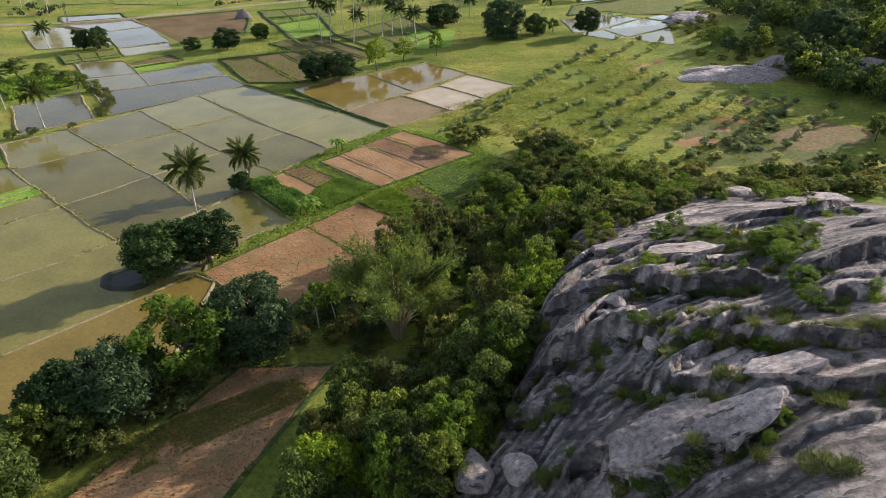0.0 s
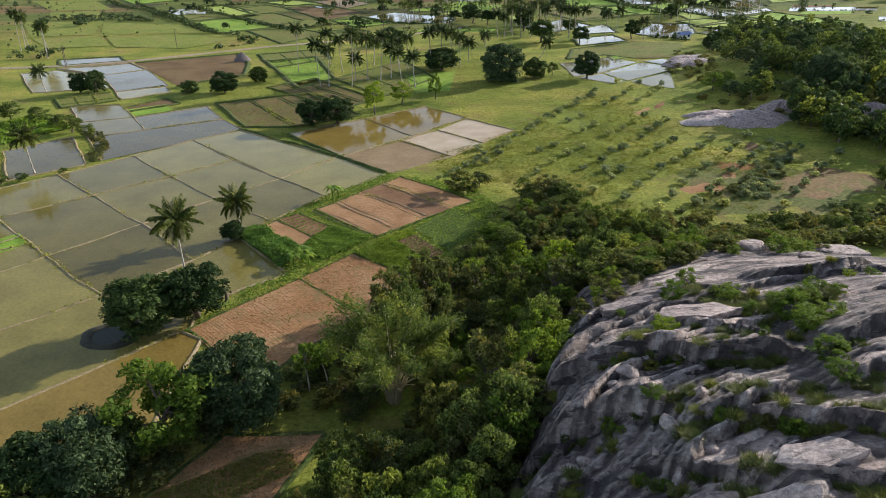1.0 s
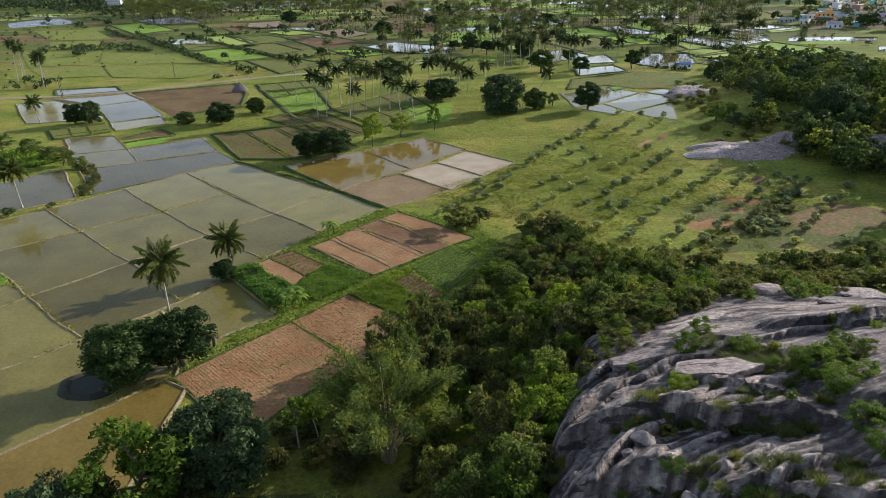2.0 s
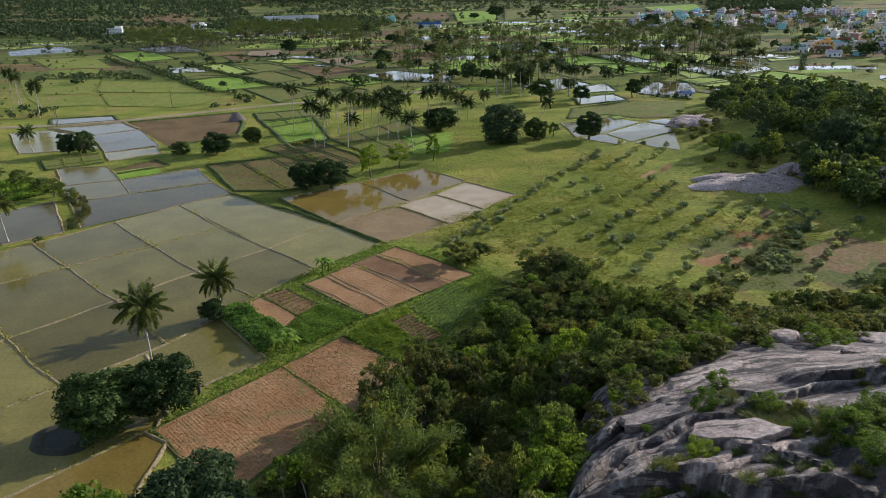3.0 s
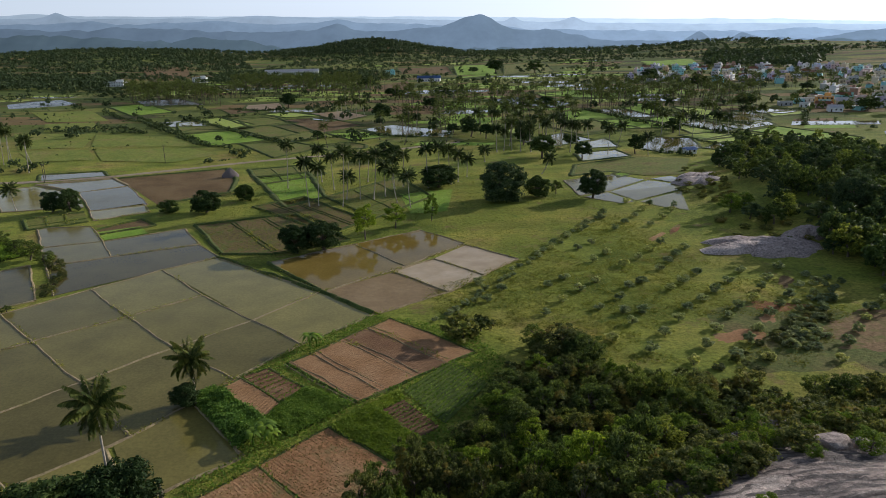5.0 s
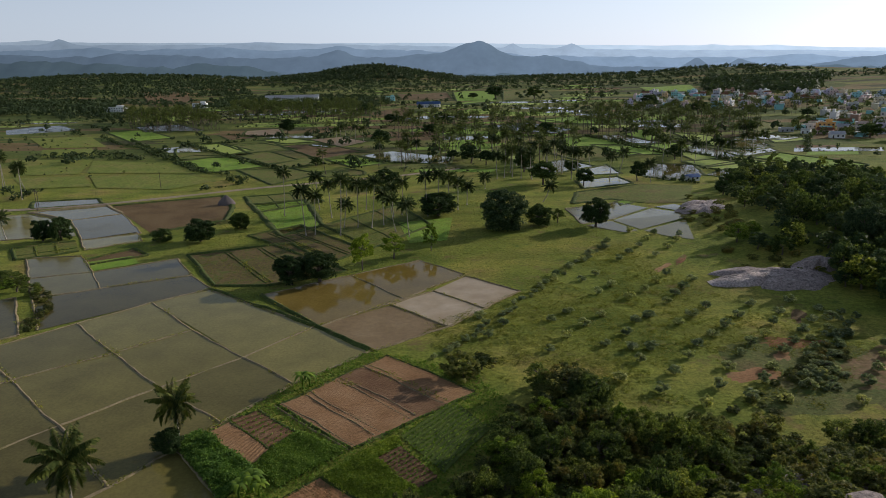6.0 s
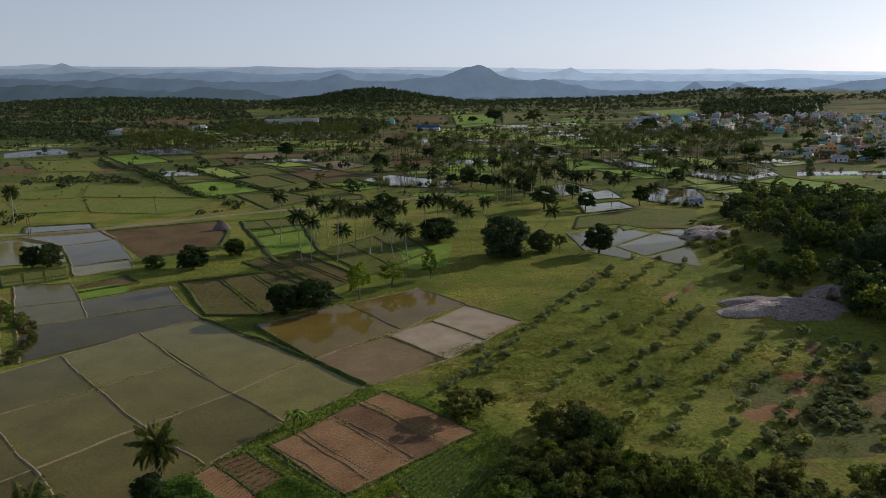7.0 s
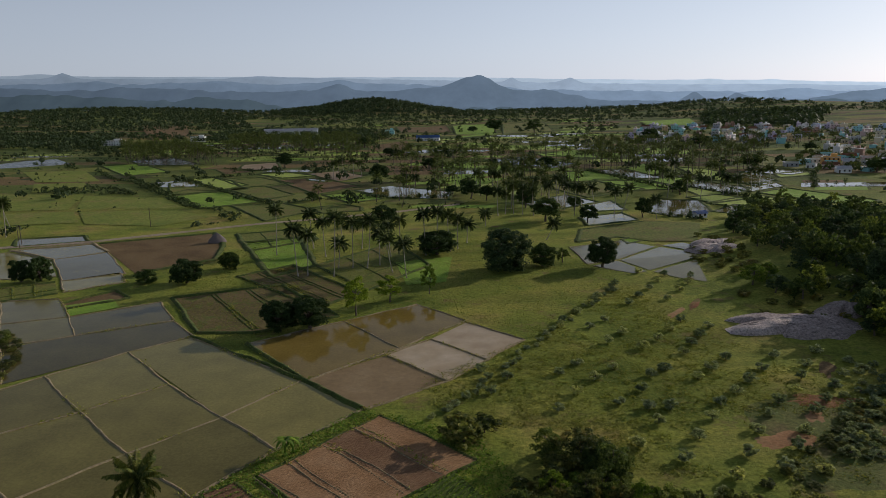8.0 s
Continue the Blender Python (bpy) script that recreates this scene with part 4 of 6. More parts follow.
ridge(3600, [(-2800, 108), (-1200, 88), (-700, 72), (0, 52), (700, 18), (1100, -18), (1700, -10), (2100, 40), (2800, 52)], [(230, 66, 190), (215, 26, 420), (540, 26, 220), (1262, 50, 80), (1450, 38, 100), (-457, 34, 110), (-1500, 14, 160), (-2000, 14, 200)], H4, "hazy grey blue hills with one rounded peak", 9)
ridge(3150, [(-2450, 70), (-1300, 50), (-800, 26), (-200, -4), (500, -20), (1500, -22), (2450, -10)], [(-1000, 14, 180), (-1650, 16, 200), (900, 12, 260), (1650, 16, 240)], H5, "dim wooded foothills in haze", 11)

# ---- fields ----
field("water", (-96.9, 175.9), (-83.7, 190.8), (-67.2, 172.8), (-81.4, 160.6))
field("water", (-83.7, 190.8), (-71.4, 204.7), (-54.8, 185), (-67.2, 172.8))
field("water", (-71.4, 204.7), (-60.1, 214.1), (-27, 185.8), (-39, 169))
field("water", (-81.4, 160.6), (-67.2, 172.8), (-51.2, 156.3), (-63, 142.5))
field("water", (-67.2, 172.8), (-54.8, 185), (-39, 169), (-51.2, 156.3))
field("water", (-39, 169), (-27, 185.8), (-12.8, 171.4), (-26.2, 156.4))
field("water", (-51.2, 156.3), (-39, 169), (-26.2, 156.4), (-35.8, 142.1))
field("water", (-63, 142.5), (-51.2, 156.3), (-35.8, 142.1), (-46.6, 124.3))
field("water", (-76, 127.5), (-63, 142.5), (-46.6, 124.3), (-58.5, 111.7))
field("water", (-98.1, 149.3), (-94.8, 149.1), (-81.4, 160.6), (-63, 142.5), (-76, 127.5))
field("water", (-98.1, 149.3), (-108.5, 164.8), (-96.9, 175.9), (-81.4, 160.6), (-94.8, 149.1))
field("water", (-86.1, 116), (-76, 127.5), (-58.5, 111.7), (-75.8, 95))
field("water", (-75.8, 95), (-58.5, 111.7), (-48.9, 120.9), (-40.1, 107.8), (-39.4, 100), (-40.7, 99.1), (-63.9, 74.7))
field("brown_water", (-63.9, 74.7), (-40.7, 99.1), (-36.8, 96.6), (-37.2, 76.1), (-55.3, 60))
field("water", (-109.6, 146.1), (-98.4, 148.7), (-85.9, 137.7), (-94.6, 127))
field("water", (-94.1, 126.2), (-81.9, 133.7), (-76, 127.5), (-86.1, 116))
field("rice", (-91.8, 134.2), (-87.3, 139.3), (-81.9, 133.7), (-88, 127.1), lift=0.06, bank=False)
field("water", (-48, 121.6), (-40.9, 134.7), (-27.9, 118.3), (-36.2, 110.6), (-39.7, 108))
field("water", (-123.1, 197.6), (-109.5, 210.9), (-93.7, 184), (-108.2, 172.3))
field("brown_water", (-44.5, 208.8), (-23, 224.4), (-7.3, 203.2), (-26.5, 185.5))
field("brown_water", (-23, 224.4), (-4.1, 237.8), (9.1, 222.5), (-7.3, 203.2))
field("mud", (-26.5, 185.5), (-10.4, 198.8), (3.5, 183.6), (-12.7, 171))
field("wet_mud", (-10.4, 198.8), (-0.1, 209.1), (12.7, 194.9), (3.5, 183.6))
field("wet_mud", (-0.1, 209.1), (9.3, 221.3), (22.5, 207.4), (12.7, 194.9))
field("water", (-128.2, 249.2), (-111.5, 250.9), (-99.6, 232.8), (-115.3, 227.6))
field("water", (-115.3, 227.6), (-99.6, 232.8), (-90.2, 217.2), (-104.7, 210))
field("water", (-99.6, 232.8), (-79.2, 245.6), (-69, 227.9), (-90.2, 217.2))
field("water", (-104, 208.9), (-90, 216.8), (-68.7, 226.9), (-59, 214.4), (-69.6, 206), (-90.8, 186.8))
field("water", (-141.2, 304.1), (-126.1, 314.9), (-104.3, 280.3), (-121.6, 272.2))
field("water", (-122, 272.2), (-107, 282), (-99.5, 269), (-114.2, 258.3))
field("water", (-167.2, 321.7), (-139.5, 331.8), (-126.6, 316), (-141.2, 304.1))
field("water", (-178.1, 344.6), (-151.4, 349.2), (-143.4, 336.6), (-169.8, 328.1))
field("water", (-178.8, 312), (-165.9, 317.6), (-141.3, 302.3), (-126.7, 278.3), (-153.8, 273.3))
field("pasture", (-139.5, 262.1), (-123.2, 270.9), (-115.3, 257.2), (-130.6, 247.6))
field("rice", (-106.2, 243.7), (-95, 249.7), (-89.1, 240.9), (-100.1, 233.8), lift=0.06, bank=False)
field("soil", (-107.9, 246), (-98.2, 259), (-90.3, 250.5), (-93.3, 247.8), (-104, 240.3))
field("soil", (-137.1, 331.5), (-95, 349.7), (-83.6, 323.2), (-79.6, 298.7), (-100.8, 280))
field("brown_stubble", (-77.3, 249.5), (-47, 261.6), (-24.9, 228.7), (-44.7, 216.4), (-59.2, 217.3))
field("brown_stubble", (-64.4, 273.4), (-48.4, 287.5), (-20.9, 250.1), (-32.3, 236.9))
field("rice", (-77, 328), (-55.7, 337.3), (-40.4, 286.8), (-53, 272.4))
field("pasture", (-40.4, 286.8), (-14.4, 322), (-0.7, 283.5), (-19.5, 253.1))
field("pasture", (-84.2, 346.1), (-56.6, 356.1), (-47.5, 330.7), (-70.5, 311.9))
field("rice", (-12.7, 288.6), (7.5, 295.5), (4.7, 260.9), (-7.7, 258.6), lift=0.06, bank=False)
field("rice", (-158.1, 463.7), (-133.8, 489.5), (-94.9, 438.1), (-123.3, 418.2))
field("pasture", (-181.8, 533.1), (-159.3, 562.2), (-117.4, 495.1), (-128.6, 483.7), (-160.8, 475.8))
field("pasture", (-132.4, 497.3), (-109.5, 507.7), (-82.7, 465.2), (-94.8, 444.4))
field("pasture", (-108.9, 425.9), (-82.7, 432.5), (-59.8, 407), (-79.1, 376.7))
field("pasture", (-96.4, 451.1), (-77.1, 471.6), (-63, 446.7), (-85, 428.8))
field("soil", (-108.5, 537.5), (-82.9, 549.9), (-45.4, 498.3), (-68.9, 463.3))
field("rice", (-65.5, 462.9), (-42.3, 466.9), (-27, 442), (-44.6, 427.7))
field("water", (-47.5, 477.4), (-27.2, 498.4), (12.1, 464.2), (9.6, 433), (-24.1, 446))
field("water", (-88.6, 547.5), (-68.2, 531.3), (-70.8, 522.4), (-86.2, 534.1))
field("mud", (-95.8, 576.9), (-72.2, 592.1), (-46.9, 554.4), (-63.4, 524.3))
field("pasture", (-141.5, 542.7), (-118.1, 562.5), (-101.1, 521), (-122.6, 501.3))
field("mud", (-163.6, 656.6), (-137.5, 671.4), (-120.3, 612.8), (-154.8, 606.4))
field("pond", (-285.9, 716.1), (-251.1, 738), (-199.8, 663.3), (-254.1, 663.7))
field("rice", (-289.2, 665.4), (-262.7, 685.1), (-209, 607.6), (-235.1, 585.1))
field("pond", (-402.3, 706.4), (-396.1, 732.3), (-373.2, 751), (-332.9, 698.6), (-338.5, 684.4), (-360.1, 669), (-376, 662.6), bank=False)
field("pond", (46.7, 655.8), (85, 685.9), (116.7, 613.3), (93.3, 583.1), (61.9, 614.5))
field("rice", (99.2, 712.7), (150.5, 726.9), (145.2, 656.9), (99.9, 682.8))
field("rice", (35.2, 1311.8), (116.9, 1446.9), (89.7, 1022.8), (32.7, 954.9))
field("pasture", (126.6, 1319.3), (210.9, 1405), (177.3, 1079), (94.8, 995.6))
field("rice", (96.8, 555.5), (133, 568.1), (130.9, 500.4), (86.8, 501.3))
field("pasture", (69, 481.5), (108.2, 498), (126.4, 460.3), (86.4, 431.4))
field("water", (46.9, 416.2), (76.1, 443.7), (88.8, 414.8), (61, 392.6))
field("water", (77.3, 403), (96.1, 419.8), (96.7, 388.4), (76.5, 385.7))
field("water", (69.2, 370.7), (91.8, 380.6), (94.3, 360.5), (68.6, 349.5))
field("water", (103.4, 382.6), (123.7, 420.3), (142.7, 413.8), (135.1, 378.8), (114.1, 365.6))
field("yellow_rice", (93.3, 340.4), (106.3, 342.9), (104.4, 330.6), (92, 328.4))
field("rice", (75.5, 318.7), (81.4, 323.7), (82.5, 315.9), (75.4, 310.3))
field("water", (52.6, 307.4), (74.6, 317.1), (84.1, 303.3), (65.9, 286.2), (53.6, 280.3))
field("water", (85.2, 301.9), (94.6, 288.1), (90.6, 281.4), (71.6, 269.2), (66, 284.5))
field("water", (87.1, 304.6), (95.7, 307.2), (99.1, 296.3), (95.4, 289.7))
field("water", (90.4, 278.8), (84, 252.1), (77.3, 258.6), (72.2, 267.5))
field("water", (64.7, 283.9), (70.5, 267.9), (65.3, 266.5), (55, 277.8))
field("rice", (182.9, 435.9), (207.7, 453.6), (230.7, 402.5), (212.9, 382.9))
field("yellow_rice", (142.1, 404.2), (178.6, 429.8), (204.3, 375.5), (183.4, 357.8))
field("water", (135.1, 378.8), (154.5, 399), (181, 358.1), (159.2, 350.6))
field("yellow_rice", (148.2, 469.9), (177.6, 487.4), (178.8, 441), (147.9, 427.5))
field("water", (198.4, 521), (227.2, 533.3), (217.8, 481.2), (191, 476.9))
field("water", (187.8, 469.3), (214.5, 481.7), (211.2, 460.7), (181.8, 440.6))
field("yellow_rice", (233.7, 521.8), (263.4, 534.2), (255.4, 511.6), (227.1, 500.4))
field("rice", (141, 566.7), (168.8, 603.4), (173, 561.1), (152.4, 521.9))
field("rice", (149.9, 469.7), (141.5, 498.8), (159.7, 520.7), (172.8, 493.9))
field("rice", (374.3, 1332.1), (478, 1362.5), (422.6, 1159), (350.9, 1187.3))
field("soil", (-535.1, 1358.5), (-481.7, 1444.5), (-367.8, 1136.7), (-390.5, 1039.8))
field("soil", (-72.7, 838.6), (-31.3, 919.5), (-20.6, 787.1), (-61.7, 782.1))
field("soil", (-64.2, 1287.6), (25.2, 1315.8), (29, 1083.7), (-46.5, 1108.3))
field("pasture", (-347.3, 1394), (-279.6, 1484.9), (-208, 1209.5), (-280.8, 1168.8))
FAR = [("water", (-195.5, 538.4), (-176.3, 551.5), (-152.1, 511.2), (-178.7, 509.5)), ("pasture", (-162.7, 476.2), (-157.2, 495.6), (-135.7, 490), (-153.6, 474.9)),
       ("yellow_rice", (-177.5, 555), (-160.5, 566), (-122.6, 515.5), (-133.6, 494.9)), ("pasture", (-147.7, 550.3), (-128, 560.8), (-92.7, 516.9), (-112.7, 505.5)),
       ("soil", (-177.8, 623.1), (-153.6, 618.8), (-138.8, 595.8), (-156.1, 579.7)), ("yellow_rice", (-132.6, 579.5), (-110.6, 587.1), (-84.7, 560.7), (-107.3, 550.6)),
       ("pasture", (-65, 411.4), (-47.3, 424.3), (-36.9, 411.6), (-35.8, 400.8), (-55.2, 396.2)), ("rice", (104.4, 711.8), (137.3, 743.6), (175.3, 696.3), (164, 653.3), (126.3, 661)),
       ("grassland", (-273.2, 491.1), (-216.2, 483.4), (-196.3, 423.4), (-231.9, 422.1)), ("grassland", (-213.7, 478.2), (-158.1, 459.3), (-129.8, 419), (-193.1, 426)), ("grassland", (-226.2, 412.6), (-189.2, 415.3), (-170.1, 382.3), (-200.2, 378.2)),
       ("grassland", (-186.1, 415), (-133, 413), (-110, 391), (-126.5, 369), (-165, 377.3)), ("grassland", (-337.8, 629.7), (-286.6, 629.3), (-238, 552), (-283.7, 552)), ("grassland", (-279.9, 541.9), (-246.4, 546.2), (-222, 500), (-257, 497))]
for k, (kind, *corners) in enumerate(FAR):
    field(kind, *corners, lift=0.02 + 0.012 * k, bank=k < 8)
NEAR_VILLAGE = [("yellow_rice", (184, 575.1), (200.4, 556.4), (217.8, 481.4), (195.3, 463.2), (177.1, 505.4)), ("water", (169.4, 494.6), (188.9, 456.5), (168.2, 431.4), (154.9, 469.1)),
                ("rice", (107.3, 510.3), (136.1, 505.8), (149, 457.3), (114.8, 454.8)), ("water", (113.1, 564.1), (145.1, 566.2), (155.8, 508.8), (134.2, 512.2)),
                ("water", (212.5, 535.9), (246.4, 548.3), (267.2, 533.7), (241.4, 514.1)), ("yellow_rice", (139, 424.6), (159.3, 432.6), (170.9, 416.3), (144.9, 403.9)),
                ("pasture", (63.9, 340.9), (95.8, 357), (118.1, 348.4), (101.6, 308), (86.7, 312), (75.3, 324), (57.2, 316)), ("pasture", (290.3, 683.1), (282, 561.4), (268.9, 537), (249.7, 555.4), (249, 611.2))]
for k, (kind, *corners) in enumerate(NEAR_VILLAGE):
    field(kind, *corners, lift=0.02 + 0.012 * k)
field("crop", (-142.2, 223.3), (-132.1, 238), (-114.9, 220.9), (-126.9, 204.7), bank=False, plants=7000, plant_size=0.5, tall=1.0, plant_mat=M_CROP)
field("orange_soil", (-39.7, 99.4), (-25.1, 115.8), (-13.2, 102.5), (-26.2, 85), furrows=0.5, ridge_h=0.012, plants=5200, plant_size=0.15, plant_mat=M_STUBBLE)
field("orange_soil", (-25.1, 115.8), (-16.4, 125.7), (-1.9, 112), (-11.8, 102.4), furrows=0.5, ridge_h=0.012, plants=5200, plant_size=0.15, plant_mat=M_STUBBLE)
BED = [np.array(c) for c in ((-27.3, 148.2), (-9.4, 168.5), (7.7, 151.3), (-12.7, 133.2))]
for k, kind in enumerate(("tilled", "tilled", "dark_tilled", "tilled")):
    u, v = k / 4, (k + 1) / 4
    field(kind, *(tuple(c) for c in (BED[0] * (1 - u) + BED[1] * u, BED[0] * (1 - v) + BED[1] * v, BED[3] * (1 - v) + BED[2] * v, BED[3] * (1 - u) + BED[2] * u)), furrows=0.7, ridge_h=0.06, along=1, bank=False)
for k in range(4):
    bund(BED[k], BED[(k + 1) % 4], 0.5, 0.25, True)
field("tilled", (-37.6, 139.1), (-34.8, 142.8), (-25.7, 133.5), (-27.2, 128.5), furrows=0.7, ridge_h=0.06, along=1)
field("dark_tilled", (-34.5, 143.3), (-30.4, 146.4), (-22.4, 138.5), (-25.6, 133.9), furrows=0.7, ridge_h=0.06, along=1, rows=1.4)
field("crop", (-26.8, 128.7), (-22.2, 138.3), (-13.6, 132.2), (-22, 123.4), bank=False, plants=22000, plant_size=0.2, tall=0.6)
field("yellow_rice", (-16, 125.2), (-10.6, 132), (-2, 121.1), (-5.5, 116.2), bank=False, plants=20000, plant_size=0.2, tall=0.55, plant_mat=M_LEAFY)
field("yellow_rice", (-10.6, 132), (-6.3, 136.2), (-5.2, 133.9), (-9.2, 129.8), bank=False, plants=3500, plant_size=0.2, tall=0.5, plant_mat=M_LEAFY)
field("seed_rows", (-9.2, 129.8), (-5.2, 133.5), (0.8, 124.9), (-2.9, 121.4), furrows=0.9, bank=False, lift=0.05, along=1, rows=1.0)
field("crop", (-5.3, 136.7), (3.7, 148.2), (9.4, 138.2), (1.6, 125.7), furrows=1.0, bank=False, lift=0.02, along=1, rows=1.0)
field("hedge", (-40.5, 134.9), (-38, 138.4), (-26.5, 127.1), (-29.2, 120.1), bank=False, plants=26000, plant_size=0.24, tall=1.5, plant_mat=M_HEDGE)
field("orange_soil", (-41, 51.5), (-27.3, 74.3), (-14.8, 74.5), (-24.5, 49.5), furrows=0.5, ridge_h=0.012, plants=5200, plant_size=0.15, plant_mat=M_STUBBLE)

# double ridges across the stubble
for ax, ay, bx, by in ((-66, 252.5, -45, 219), (-56.5, 256.5, -35.5, 223.5), (-58, 277.5, -29.5, 241), (-53, 282, -25.5, 246)):
    for o in (-0.5, 0.5):
        BUNDS.clear()
        bund((ax + o, ay + o), (bx + o, by + o), 0.3, 0.2, True)
# high bank above the lower paddies; dark turf colour stands in for its shadowed face
for a, b in (((-60, 214.8), (-27.2, 186.2)), ((-27.2, 186.2), (-13, 171.4)), ((-44.6, 208.9), (-27.2, 186.4))):
    BUNDS.clear()
    bund(a, b, 0.8, 0.6, True)
# double ridges across the dry bed
for ax, ay, bx, by in ((-23.0, 152.5, -9.0, 137.3), (-17.8, 157.8, -3.4, 142.7), (-13.5, 164.0, 2.4, 147.6), (-27.3, 148.2, -12.7, 133.2)):
    for o in (-0.45, 0.45):
        BUNDS.clear()
        bund((ax + o, ay + o), (bx + o, by + o), 0.24, 0.24)


def bare(x, y, a, b, turn, mat, label, seed, lie=0.02):
    """A thin ragged sheet of bare earth in the turf."""
    q = np.linspace(0, 2 * np.pi, 61)[:-1]
    k = 1 + 0.35 * fbm(np.cos(q) * 2, np.sin(q) * 2, seed, 4, 0.8)
    rings = [np.c_[a * np.cos(q) * k * s, b * np.sin(q) * k * s, q * 0 + h] for s, h in ((1.0, -0.03), (0.8, 0.03), (0.4, 0.06), (0.01, 0.06))]
    i, j = np.meshgrid(np.arange(3), np.arange(60), indexing="ij")
    f = np.stack([i * 60 + j, i * 60 + (j + 1) % 60, (i + 1) * 60 + (j + 1) % 60, (i + 1) * 60 + j], -1).reshape(-1, 4)
    ob = thing("bare_earth", label, "earth", kind="structure", data=mesh("bare_earth", np.concatenate(rings), f, mat, True))
    ob.matrix_basis = pose(x, y, float(land(x, y)) + lie, 0, 0, turn)


# dull grazing, with the hill trees' shade put into its colour
bare(86, 160, 30, 17, 32, M_SHADY_ROUGH, "rough dull green grazing, darkened for tree shade, at the orchard edge", 11, -0.02)
bare(75, 170.5, 8.5, 3.2, 0, M_RED, "freshly dug dark red earth among saplings", 1)
bare(70, 164, 4, 2.4, 60, FIELD["orange_soil"], "dry reddish earth among saplings", 2)
bare(94, 160, 17, 9, 35, M_TAN, "dry pale trodden ground at the orchard edge", 3)
bare(80, 150, 5, 2.5, 10, M_TAN, "dry pale trodden ground at the orchard edge", 5)
bare(84, 186, 5, 1.6, 60, FIELD["soil"], "freshly dug dark red earth among saplings", 6)
bare(66, 226, 6, 1.0, 50, FIELD["orange_soil"], "dry reddish track in the orchard meadow", 7)
bare(61.5, 156, 6.0, 3.0, 15, FIELD["orange_soil"], "dry reddish earth among saplings", 4)
bare(74, 234, 8.5, 1.1, 58, M_RED, "dry reddish track in the orchard meadow", 8)

# dirt road across the plain
road = [(-330, 322), (-192, 326), (-175, 327), (-144, 335), (-109, 354), (-94, 363), (-78, 371), (-45, 384), (-18, 396), (20, 420)]
rp = np.concatenate([np.linspace(a, b, 8)[:-1] for a, b in zip(np.array(road, float), np.array(road[1:], float))])
rd = np.gradient(rp, axis=0)
rs = np.c_[-rd[:, 1], rd[:, 0]] / np.linalg.norm(rd, axis=1)[:, None]
rw = 2.2 + 0.25 * fbm(rp[:, 0], rp[:, 1], 3, 3, 8)
rv = np.stack([np.c_[rp + rs * (rw * k)[:, None], np.full(len(rp), 0.3 - 0.25 * abs(k) ** 3)] for k in (-1, -0.5, 0, 0.5, 1)], 1).reshape(-1, 3)
thing("road", "pale narrow dirt road on a low bank", "road", kind="structure", data=mesh("road", rv, lattice(range(5), rp), M_ROAD, True))

# ---- trees at the fields' edges ----
plant("mango", -46.0, 99.5, 10.0, 6.4, label="dense dark green mango tree beside the stone well")
plant("mango", -39.2, 103.2, 10.5, 5.4, label="dense dark green mango tree at the red field")
plant("grey", -25.5, 77.0, 13.5, 6.3, label="large dark glossy tree beside the dry field")
plant("neem", -34.0, 71.5, 13.5, 6.8, label="bright yellow green tree on the bank")
plant("grey", -39.3, 65.0, 12.0, 5.8, label="grey green glossy tree on the bank of the brown paddy")
plant("mango", -44.5, 62.5, 10.5, 5.0)
plant("broad", -45.0, 58.5, 9.0, 3.6)
plant("broad", -48.0, 56.5, 9.0, 3.6)
plant("broad", -45.5, 51.5, 10.0, 4.4)
for x, y, h, r in ((-30.5, 75.5, 9, 4), (-37, 69.5, 8, 3.8), (-42.5, 59.5, 8, 3.6), (-51, 50, 9, 4), (-53, 44, 9, 4), (-44.5, 50, 9, 3.6), (-47, 45, 9, 4.0), (-45, 41, 9, 4), (-49, 39, 9, 4)):
    plant("broad", x, y, h, r)
plant("slim", -18.1, 83.2, 7.5, 2.6)
plant("slim", -15.8, 84.5, 7.0, 2.2)
plant("grey", 24.9, 275, 17, 9.3, label="huge dark round tree in the meadow", z=-1.2)
plant("mango", 38.1, 280, 9, 5.2, z=-0.7)
plant("broad", 45.5, 283.6, 5.5, 2.9)
plant("mango", 57.5, 275.6, 11.5, 5.6, label="round dark tree on a bare stem by the paddy")
plant("mango", -38.4, 217.3, 9.0, 5.0)
plant("mango", -31.0, 219.0, 9.3, 5.4)
plant("neem", -20.3, 229, 11.5, 4.0)
plant("neem", -11.9, 240.8, 8.5, 4.0)
plant("neem", -0.6, 248.6, 9.5, 2.8)
for x, y, h, r in ((-79, 267, 9.5, 5.6), (-70, 285, 7.5, 3.7), (-92, 268, 5.8, 3.7), (-135, 272, 9.5, 3.7), (-129, 273, 10, 4.2), (2, 300, 10.5, 8), (-22, 366, 10.5, 6.5)):
    plant("mango", x, y, h, r, z=-0.8)
for x, y, h, r in ((-35, 511, 14, 7), (-67, 437, 6.2, 3.5), (-120, 621, 13.7, 6.9), (86, 576, 10, 8.6), (73, 579, 9.5, 7.5), (90, 1064, 21, 13), (144, 1046, 19, 12), (61, 1103, 9, 7.6),
                   (154, 528, 10, 6.2), (71, 391, 7.8, 4.2), (52, 362, 12, 7), (98, 367, 9.8, 3.9), (166, 339, 7.2, 3.6), (179, 344, 6.2, 3.4), (173, 370, 4.2, 2.1)):
    plant("far", x, y, h, r)
